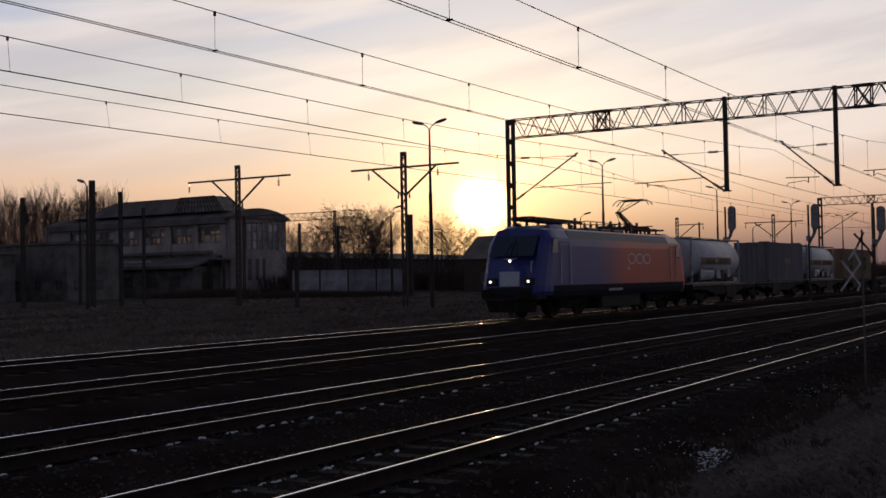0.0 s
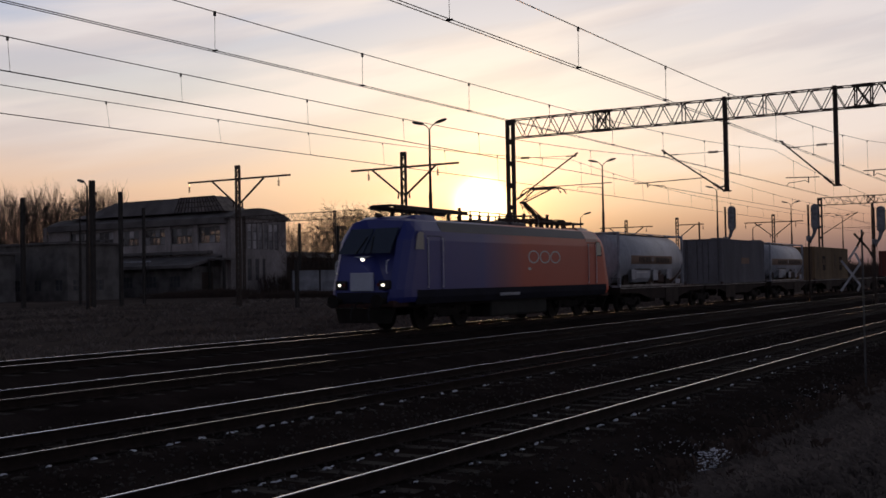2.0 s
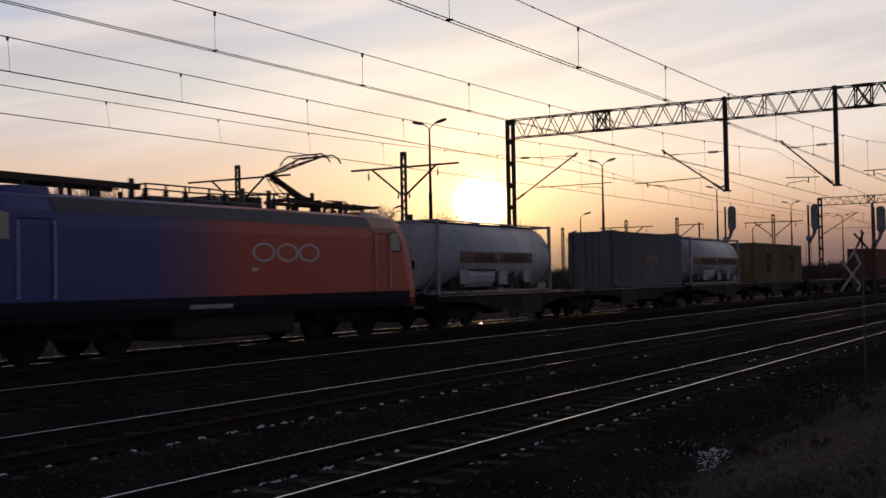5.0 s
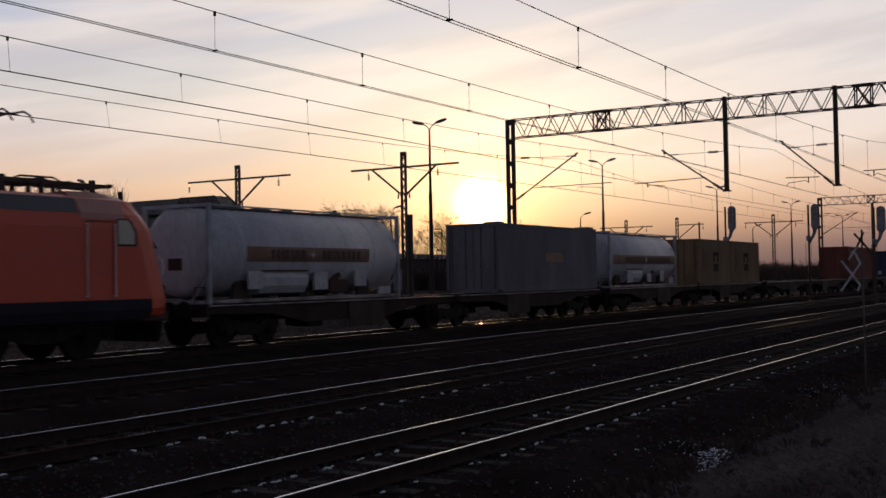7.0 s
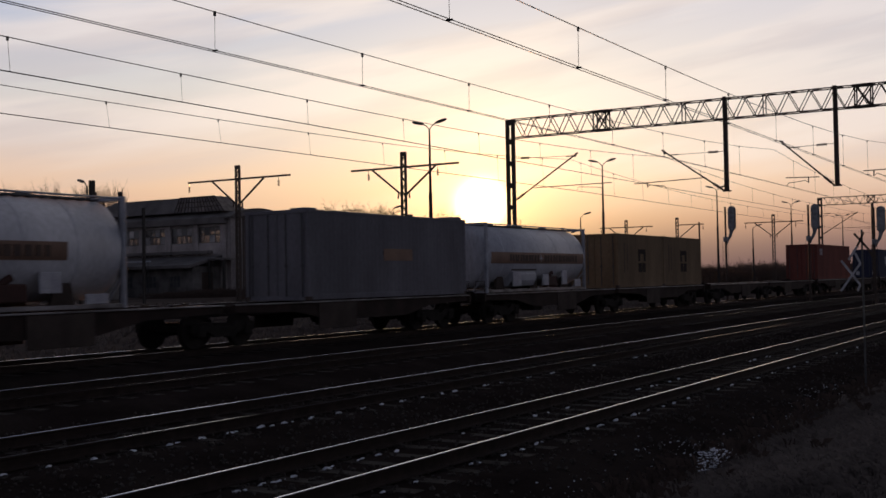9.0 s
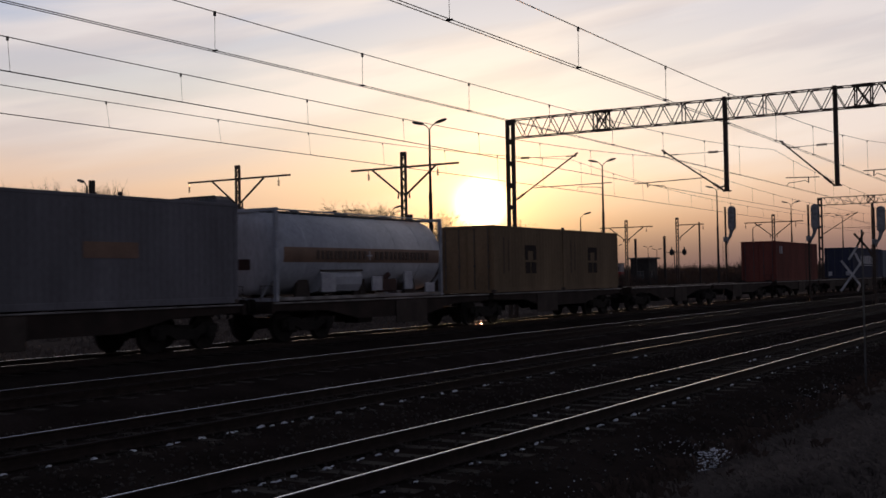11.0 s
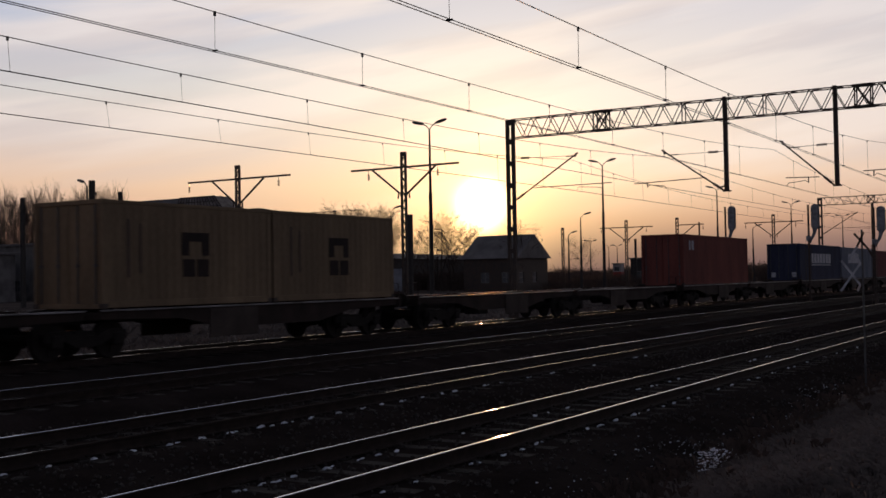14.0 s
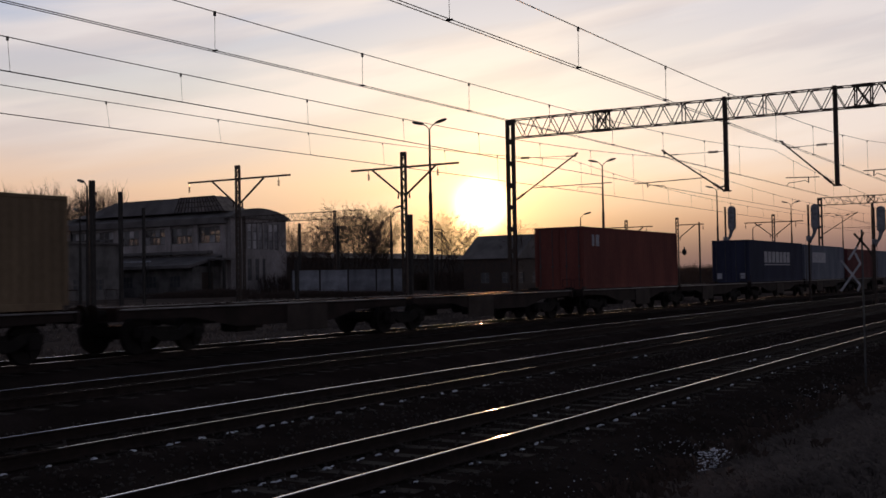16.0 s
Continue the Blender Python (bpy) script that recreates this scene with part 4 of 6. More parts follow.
def container(c0, L, H, m, label, group="containers of the train", marks=None, pitch=0.28, squares=(), hatches=(), deep=0.006):
    t = thing("container", label, "shipping container", group)
    mover(t, c0)
    W, zf = 1.219, 1.165
    z1 = zf + H
    material = M[m]
    for x in (0.08, L - 0.08):
        for s in (-1, 1):
            bm = bm_new()
            rbox(bm, x - 0.08, x + 0.08, s * (W - 0.07) - 0.07, s * (W - 0.07) + 0.07, zf + 0.12, z1 - 0.12, 0.012)
            part("corner_post", bm, material, t)
            for z in (zf, z1 - 0.118):
                bm = bm_new()
                rbox(bm, x - 0.089, x + 0.089, s * (W - 0.079) - 0.081, s * (W - 0.079) + 0.081, z, z + 0.118, 0.012)
                part("corner_casting", bm, M["steel"] if z == zf else material, t)
    for s in (-1, 1):
        bm = bm_new()
        rbox(bm, 0.16, L - 0.16, s * (W - 0.03) - 0.03, s * (W - 0.03) + 0.03, z1 - 0.10, z1 - 0.01, 0.008)
        part("top_rail", bm, material, t)
        bm = bm_new()
        rbox(bm, 0.16, L - 0.16, s * (W - 0.03) - 0.03, s * (W - 0.03) + 0.03, zf + 0.02, zf + 0.18, 0.008)
        part("bottom_rail", bm, material, t)
        bm = bm_new()
        corrugated(bm, 0.15, L - 0.15, s * (W - 0.012), zf + 0.17, z1 - 0.09, s, pitch, deep)
        part("side_panel", bm, material, t)
    bm = bm_new()
    box(bm, 0.05, L - 0.05, -W + 0.03, W - 0.03, z1 - 0.07, z1 - 0.03)
    part("roof", bm, material, t)
    bm = bm_new()
    box(bm, 0.1, L - 0.1, -W + 0.05, W - 0.05, zf + 0.05, zf + 0.15)
    part("floor", bm, M["steel"], t)
    # plain corrugated end at the rear, doors at the leading end
    bm = bm_new()
    box(bm, L - 0.06, L - 0.03, -W + 0.14, W - 0.14, zf + 0.05, z1 - 0.05)
    for i in range(8):
        y = -W + 0.28 + i * 0.26
        box(bm, L - 0.03, L - 0.01, y, y + 0.12, zf + 0.15, z1 - 0.15)
    part("end_wall", bm, material, t)
    for z in (zf, z1 - 0.11):
        bm = bm_new()
        rbox(bm, 0.01, 0.14, -W + 0.16, W - 0.16, z, z + 0.11, 0.01)
        part("door_header" if z > 2 else "door_sill", bm, material, t)
    for s in (-1, 1):
        bm = bm_new()
        y0, y1 = sorted((s * 0.012, s * (W - 0.15)))
        box(bm, 0.05, 0.09, y0, y1, zf + 0.11, z1 - 0.11)
        for k in range(3):
            za = zf + 0.25 + k * (H - 0.45) / 3
            box(bm, 0.035, 0.05, y0 + 0.06, y1 - 0.06, za, za + (H - 0.45) / 3 - 0.1)
        d = part("door", bm, material, t)
        for f in (0.28, 0.78):
            bm = bm_new()
            yy = s * W * f
            tube(bm, (0.015, yy, zf + 0.12), (0.015, yy, z1 - 0.12), 0.018, 6)
            box(bm, -0.005, 0.035, yy - 0.05, yy + 0.05, zf + 1.0, zf + 1.06)
            part("lock_rod", bm, M["galv"], d)
    for x0, x1, dz in hatches:
        bm = bm_new()
        rbox(bm, x0, x1, -W + 0.10, -W + 0.75, z1 - 0.03, z1 + dz, 0.02)
        part("roof_hatch", bm, material, t, "raised loading hatch on the roof")
    for y in squares:
        bm = bm_new()
        box(bm, 0.018, 0.034, y - 0.16, y + 0.16, 1.42, 1.78)
        part("placard", bm, M["bar_light"], t, "pale square placard")
    for name, x0, x1, za, zb, mm, lab in marks or ():
        bm = bm_new()
        box(bm, x0, x1, -W - 0.003, -W + 0.004, za, zb)
        part(name, bm, M[mm], t, lab)
    return t


def tank_container(c0, L, label, band, spots):
    t = thing("tank_container", label, "tank container", "tank containers of the train")
    mover(t, c0)
    W, zf, z1 = 1.22, 1.165, 3.84
    zc, R = 2.585, 1.215
    bm = bm_new()
    prof = [(0.05, 0.70), (0.06, 1.02), (0.09, 1.13), (0.16, R), (L - 0.16, R), (L - 0.09, 1.13), (L - 0.06, 1.02), (L - 0.05, 0.70)]
    n = 40
    rings = [[(x, r * math.cos(2 * math.pi * i / n), zc + r * math.sin(2 * math.pi * i / n)) for i in range(n)] for x, r in prof]
    loft(bm, rings)
    barrel = part("barrel", bm, M["tank"], t, "dirty pale cylindrical tank", smooth=True)
    for x in (1.4, 2.9, 4.5, 6.1, 7.6):
        bm = bm_new()
        loft(bm, [[(x + d, (R + e) * math.cos(2 * math.pi * i / n), zc + (R + e) * math.sin(2 * math.pi * i / n)) for i in range(n)] for d, e in ((-0.025, -0.02), (-0.025, 0.003), (0.025, 0.003), (0.025, -0.02))])
        part("cladding_band", bm, M["tank"], barrel)
    for x, e in ((0.07, 1), (L - 0.07, -1)):
        bm = bm_new()
        for s in (-1, 1):
            rbox(bm, x - 0.06, x + 0.06, s * (W - 0.06) - 0.06, s * (W - 0.06) + 0.06, zf, z1, 0.012)
        for z in (zf, z1 - 0.10):
            rbox(bm, x - 0.05, x + 0.05, -W + 0.1, W - 0.1, z, z + 0.10, 0.012)
        for sy in (-1, 1):
            beam(bm, (x, sy * (W - 0.1), zf + 0.75), (x, sy * (W - 0.65), zf + 0.1), 0.06)
        part("end_frame", bm, M["tank_frame"], t, "pale blue-grey steel end frame")
    for s in (-1, 1):
        bm = bm_new()
        rbox(bm, 0.1, L - 0.1, s * (W - 0.06) - 0.05, s * (W - 0.06) + 0.05, zf + 0.02, zf + 0.12, 0.01)
        part("bottom_rail", bm, M["pale_steel"], t)
        bm = bm_new()
        tube(bm, (0.1, s * (W - 0.05), z1 - 0.05), (L - 0.1, s * (W - 0.05), z1 - 0.05), 0.026, 6)
        part("top_rail", bm, M["tank_frame"], t)
        for x0, x1, za, zb in spots:
            bm = bm_new()
            y = s * 1.19
            rbox(bm, x0, x1, y - 0.03, y + 0.03, za, zb, 0.012)
            part("placard_board", bm, M["bar_light"], t, "pale square placard board")
        for x in (1.6, 4.5, 7.4):
            bm = bm_new()
            prism(bm, [(x - 0.35, zf + 0.1), (x + 0.35, zf + 0.1), (x + 0.2, zf + 0.75), (x - 0.2, zf + 0.75)], s * 0.85 - 0.06, s * 0.85 + 0.06, "y")
            part("saddle", bm, M["skirt"], t)
        # label band on the flank
        x0, x1, za, zb = band
        bm = bm_new()
        k = 8
        rows = []
        for i in range(k + 1):
            z = za + (zb - za) * i / k
            yy = s * (math.sqrt(R * R - (z - zc) ** 2) + 0.015)
            rows.append((bm.verts.new((x0, yy, z)), bm.verts.new((x1, yy, z))))
        for a, b in zip(rows, rows[1:]):
            bm.faces.new((a[0], a[1], b[1], b[0]))
        bmesh.ops.solidify(bm, geom=bm.faces[:], thickness=0.006)
        lb = part("label_band", bm, M["band"], barrel, "orange-brown label band")
        x = x0 + (x1 - x0) * 0.18
        r = random.Random(3)
        while x < x0 + (x1 - x0) * 0.92:
            wd = r.uniform(0.10, 0.20)
            if abs(x - (x0 + x1) / 2) > 0.3:
                bm = bm_new()
                zz = (za + zb) / 2
                yy = s * (math.sqrt(R * R - (zz - zc) ** 2) + 0.022)
                box(bm, x, x + wd, yy - 0.006, yy + 0.006, zz - 0.13, zz + 0.13)
                part("print_bar", bm, M["bar_dark"], lb)
            x += wd + r.uniform(0.05, 0.12)
        bm = bm_new()
        xm = (x0 + x1) / 2
        yy = s * (math.sqrt(R * R - ((za + zb) / 2 - zc) ** 2) + 0.024)
        zm = (za + zb) / 2
        prism(bm, [(xm + math.cos(math.pi * q / 4) * (0.17 if q % 2 == 0 else 0.05), zm + math.sin(math.pi * q / 4) * (0.17 if q % 2 == 0 else 0.05)) for q in range(8)], yy - 0.006, yy + 0.006, "y")
        part("label_emblem", bm, M["bar_light"], lb, "pale star-shaped emblem")
    bm = bm_new()
    rbox(bm, 0.3, L - 0.3, -0.35, 0.35, z1 - 0.06, z1 - 0.01, 0.01)
    for i in range(24):
        x = 0.35 + (L - 0.7) * i / 23
        box(bm, x, x + 0.04, -0.62, 0.62, z1 - 0.1, z1 - 0.05)
    part("walkway", bm, M["galv"], t, "grated steel walkway")
    for x in (2.2, 4.6, 7.0):
        bm = bm_new()
        tube(bm, (x, 0.0, zc + R - 0.05), (x, 0.0, z1 + 0.03), 0.27, 14)
        part("hatch", bm, M["galv"], t)
    bm = bm_new()
    tube(bm, (4.5, 0, zf + 0.05), (4.5, 0, zf + 0.3), 0.16, 10)
    tube(bm, (4.5, 0, zf + 0.2), (4.5, -0.95, zf + 0.2), 0.07, 8)
    part("outlet_valve", bm, M["steel"], t)
    bm = bm_new()
    tube(bm, (3.0, -0.95, zf + 0.95), (5.2, -0.95, zf + 0.95), 0.05, 6)
    part("steam_pipe", bm, M["galv"], t)
    # end placard, lower heating chest and valve boxes
    bm = bm_new()
    box(bm, 0.035, 0.06, -0.22, 0.28, 2.08, 2.40)
    part("end_placard", bm, M["maroon_box"], t, "small dark red placard")
    for s in (-1, 1):
        bm = bm_new()
        prism(bm, [(s * 0.5, 1.36), (s * 0.96, 1.42), (s * 1.10, 1.62), (s * 1.135, 1.86), (s * 1.06, 2.03), (s * 0.5, 2.03)], 2.2, 4.3)
        part("heating_chest", bm, M["tank"], t, "clad heating chest under the barrel")
        bm = bm_new()
        box(bm, 2.2, 4.3, s * 1.13 - 0.02, s * 1.13 + 0.02, 2.02, 2.075)
        part("chest_ledge", bm, M["steel"], t)
        bm = bm_new()
        rbox(bm, 5.35, 6.3, s * 1.0 - 0.12, s * 1.0 + 0.12, 1.36, 1.78, 0.04)
        tube(bm, (5.5, s * 1.0, 1.7), (5.9, s * 1.05, 1.92), 0.09, 8)
        part("valve_box", bm, M["maroon_box"], t, "dull maroon valve box")
    return t


def build_train():
    locomotive()
    lo = MOVERS[0][0]
    logo_mark(lo, 53.2 - 43.98, 2.55)
    wagon(62.75, 89.15, "rusty brown articulated flat wagon carrying a tank and a grey container")
    wagon(89.45, 115.85, "rusty brown articulated flat wagon carrying a tank and yellow containers")
    wagon(116.15, 142.55, "empty rusty brown articulated flat wagon")
    wagon(142.85, 169.0, "rusty brown articulated flat wagon carrying one red container")
    wagon(169.0, 198.5, "rusty brown articulated flat wagon carrying blue containers")
    wagon(198.8, 225.2, "rusty brown articulated flat wagon carrying maroon containers")
    tank_container(63.33, 9.06, "pale grey tank container with a short orange-brown label", (1.5, 7.29, 2.30, 2.72), ((1.55, 2.18, 1.54, 2.03), (4.48, 5.13, 1.48, 2.01), (6.52, 7.13, 1.56, 2.04), (7.8, 8.48, 1.29, 1.53)))
    container(79.40, 9.18, 2.70, "grey_green", "weathered grey thirty-foot bulk container", pitch=0.22, hatches=((0.05, 0.55, 0.05), (8.45, 9.1, 0.09)), deep=0.003, marks=(("print_patch", 3.9, 5.6, 2.36, 2.74, "band", "faded orange-brown print patch"),))
    tank_container(90.15, 9.05, "pale blue-grey tank container with a full-length orange-brown band", (0.35, 8.8, 2.29, 2.73), ((2.1, 2.8, 1.40, 1.98), (4.75, 5.3, 1.40, 1.85), (6.6, 7.1, 1.42, 2.0), (7.9, 8.5, 1.30, 1.62)))
    for c in (102.98, 109.14):
        container(c, 6.058, 2.591, "yellow", "dirty yellow twenty-foot container with dark logo shapes", marks=(
            ("logo_shape", 2.58, 3.57, 2.80, 3.03, "bar_black", "dark logo bar"), ("logo_shape", 2.58, 2.84, 2.44, 2.80, "bar_black", "dark logo block"), ("logo_shape", 3.31, 3.57, 2.44, 2.80, "bar_black", "dark logo block"),
            ("logo_shape", 2.62, 3.04, 1.90, 2.35, "bar_black", "dark logo block"), ("logo_shape", 3.14, 3.55, 1.90, 2.35, "bar_black", "dark logo block"),
            ("print_bar", 0.75, 0.83, 1.9, 3.3, "bar_dark", "upright print bar"), ("print_bar", 1.15, 1.21, 2.0, 3.2, "bar_dark", "upright print bar")))
    container(143.62, 12.192, 2.80, "red", "oxide-red forty-foot container with a small pale mark", marks=(("print_bar", 0.9, 1.15, 3.1, 3.62, "bar_light", "small pale print bar"), ("print_bar", 1.35, 1.7, 3.1, 3.62, "bar_light", "small pale print bar")))
    container(169.40, 13.9, 2.75, "navy", "navy-blue forty-five-foot container with a pale panel", marks=[("print_bar", 3.5 + 0.98 * k, 4.28 + 0.98 * k, 2.45, 3.2, "bar_light", "pale block of lettering") for k in range(7)] + [("print_bar", 3.5, 10.2, 2.28, 2.36, "bar_light", "thin pale print bar")], squares=(-0.75, 0.75))
    container(184.0, 13.9, 2.70, "slate", "blue-grey forty-five-foot container with a pale print panel", marks=(("print_panel", 2.5, 7.0, 2.5, 3.3, "bar_light", "pale print panel"),))
    container(199.4, 12.192, 2.6, "brown", "dull maroon forty-foot steel container")
    container(212.4, 12.192, 2.6, "slate", "dull blue-grey forty-foot steel container")


build_train()

# ---- overhead line ----
SUPPORTS = [-8.0 - 54.3, -8.0, 46.3, 109.1, 171.9, 234.7, 297.5]
CONTACT = [5.19, 5.425, 5.52, 5.66]
SAG = [5.87, 6.04, 6.11, 6.30]
HOLD = [6.72, 6.80, 6.84, 7.05]
DROPPERS = [(-8.15, 4.2), (-6.8, 4.03), (-8.35, 4.25), (-8.4, 4.0)]


def span_at(x):
    """The span that x lies in: its number and how far along it, from 0 to 1."""
    for k, (a, b) in enumerate(zip(SUPPORTS, SUPPORTS[1:])):
        if x <= b:
            return k, (x - a) / (b - a)
    return len(SUPPORTS) - 2, 1.0


def messenger_z(i, x):
    u = abs(span_at(x)[1] * 2 - 1)
    return SAG[i] + (HOLD[i] - SAG[i]) * u ** 2.6


def build_wires():
    for i, (yc, zr) in enumerate(TRACKS):
        t = thing("overhead_wire", "dark copper contact wire hung from its messenger by droppers", "overhead wire", "overhead wires over the tracks")

        def stagger(x):
            k, u = span_at(x)
            way = 1 if k % 2 else -1
            return yc + (-0.34, 0.06, -0.16, 0.06)[(3 - i) % 4] * way * (2 * u - 1)
        xs = [a + (b - a) * k / 12 for a, b in zip(SUPPORTS[1:], SUPPORTS[2:]) for k in range(12)] + [SUPPORTS[-1]]
        offs = (-0.045, 0.045) if i < 2 else (0.0,)
        for o in offs:
            bm = bm_new()
            path_tube(bm, [(x, stagger(x) + o, CONTACT[i]) for x in xs[::3]], 0.0075 if i < 2 else 0.012)
            part("contact_wire", bm, M["wire"], t)
        bm = bm_new()
        path_tube(bm, [(x, stagger(x), messenger_z(i, x)) for x in xs], 0.0085 if i < 2 else 0.010)
        part("messenger_wire", bm, M["wire"], t)
        x, step = DROPPERS[i]
        while x < 290:
            if min(abs(x - s) for s in SUPPORTS) > 1.2:
                y, w = stagger(x), 0.050 if i < 2 else 0.012
                bm = bm_new()
                d = (0.0, 0.01, 0.05, 0.09)[i] + 0.02 * math.sin(x * 1.7)
                tube(bm, (x, y, CONTACT[i]), (x - d, stagger(x - d), messenger_z(i, x - d)), 0.005, 4)
                box(bm, x - 0.010, x + 0.010, y - w, y + w, CONTACT[i] - 0.005, CONTACT[i] + 0.022)
                box(bm, x - d - 0.018, x - d + 0.018, y - 0.015, y + 0.015, messenger_z(i, x - d) - 0.06, messenger_z(i, x - d) + 0.015)
                part("dropper", bm, M["wire"], t)
            x += step


def truss(t, x, y0, y1, zb, zt, w=0.45, step=0.893, first=0.45, bar=0.032):
    """A box lattice girder across the tracks; first: how far its first lower node lies from y0."""
    way = 1 if y1 > y0 else -1
    for sx in (-1, 1):
        for z in (zb, zt):
            bm = bm_new()
            beam(bm, (x + sx * w / 2, y0, z), (x + sx * w / 2, y1, z), 0.045, 0.045)
            part("chord", bm, M["steel"], t)
    n = int((abs(y1 - y0) - first) / step)
    for k in range(-1, n):
        a = y0 + way * (first + step * k)
        b = a + way * step
        m = (a + b) / 2
        for sx in (-1, 1):
            X = x + sx * w / 2
            bm = bm_new()
            if k >= 0:
                beam(bm, (X, a, zb), (X, m, zt), bar, bar)
            beam(bm, (X, m, zt), (X, b, zb), bar, bar)
            part("diagonal", bm, M["steel"], t)
        if k >= 0:
            for ya, yb, z in ((a, m, zb), (m, b, zt)):
                bm = bm_new()
                beam(bm, (x - w / 2, ya, z), (x + w / 2, yb, z), 0.03, 0.03)
                part("cross_brace", bm, M["steel"], t)


def lattice_post(t, x, y, z0, z1, w=0.5, name="column", wy=None, battens=False):
    """Two channels with lacing or batten plates between."""
    wy = wy or w
    for s in (-1, 1):
        bm = bm_new()
        beam(bm, (x, y + s * wy / 2, z0), (x, y + s * wy / 2, z1), 0.17, max(0.14, wy * 0.42) if battens else 0.095)
        part(name, bm, M["steel"], t)
    z = z0 + 0.4
    k = 0
    while battens and z < z1 - 0.5:
        bm = bm_new()
        box(bm, x - 0.08, x + 0.08, y - wy / 2, y + wy / 2, z, z + 0.22)
        part("batten", bm, M["steel"], t)
        z += 1.02
    bm = bm_new()
    while z < z1 - 0.5:
        s = 1 if k % 2 else -1
        for dx in (-0.06, 0.06):
            beam(bm, (x + dx, y - s * wy / 2, z), (x + dx, y + s * wy / 2, z + 0.45), 0.012, 0.05)
        z += 0.45
        k += 1
    box(bm, x - 0.09, x + 0.09, y - wy / 2, y + wy / 2, z1 - 0.25, z1)
    tagged(part("lacing", bm, M["steel"], t), kind="stuff")


def arm(t, x, base, top, tube_a, tube_b, drop, link, stay_foot, stay_top):
    """A tubular cantilever in the plane x, from base to top; a level steady tube with a dropped bracket and a bent registration link under it; a stay above.
    All places are (y, z); drop is (y, length) of the bracket."""
    s = 1 if top[0] > base[0] else -1
    bm = bm_new()
    tube(bm, (x, *base), (x, top[0] + s * 0.12, top[1] + 0.09), 0.034, 7)
    tube(bm, (x, top[0] - s * 0.03, top[1] - 0.10), (x, top[0] + s * 0.03, top[1] + 0.06), 0.05, 6)
    a = part("cantilever", bm, M["steel"], t)
    bm = bm_new()
    tube(bm, (x, *stay_foot), (x, *stay_top), 0.011, 5)
    tube(bm, (x, stay_top[0] - s * 0.35, stay_top[1]), (x, stay_top[0] + s * 0.1, stay_top[1]), 0.026, 6)
    part("stay", bm, M["steel"], a)
    bm = bm_new()
    d = Vector((0, stay_top[0] - stay_foot[0], stay_top[1] - stay_foot[1])).normalized()
    p = Vector((x, *stay_foot)) + d * 0.32
    for k in range(6):
        tube(bm, p + d * 0.07 * k, p + d * (0.07 * k + 0.045), 0.058, 8, 0.04)
    part("insulator", bm, M["insulator"], a)
    bm = bm_new()
    tube(bm, (x, *tube_a), (x, *tube_b), 0.021, 6)
    part("steady_tube", bm, M["steel"], a)
    f = (drop[0] - tube_a[0]) / (tube_b[0] - tube_a[0])
    zd = tube_a[1] + (tube_b[1] - tube_a[1]) * f
    bm = bm_new()
    tube(bm, (x, drop[0], zd), (x, drop[0], zd - drop[1]), 0.024, 6)
    way = 1 if link[0] > drop[0] else -1
    path_tube(bm, [(x, drop[0], zd - drop[1]), (x, drop[0] + way * 0.12, zd - drop[1] + 0.10), (x, link[0] - way * 0.06, link[1] + 0.12), (x, *link)], 0.014)
    part("registration_link", bm, M["steel"], a)
    bm = bm_new()
    d = Vector((0, top[0] - base[0], top[1] - base[1])).normalized()
    p = Vector((x, *base)) + d * 0.16
    for k in range(5):
        tube(bm, p + d * 0.085 * k, p + d * (0.085 * k + 0.055), 0.072, 8, 0.045)
    part("insulator", bm, M["insulator"], a)


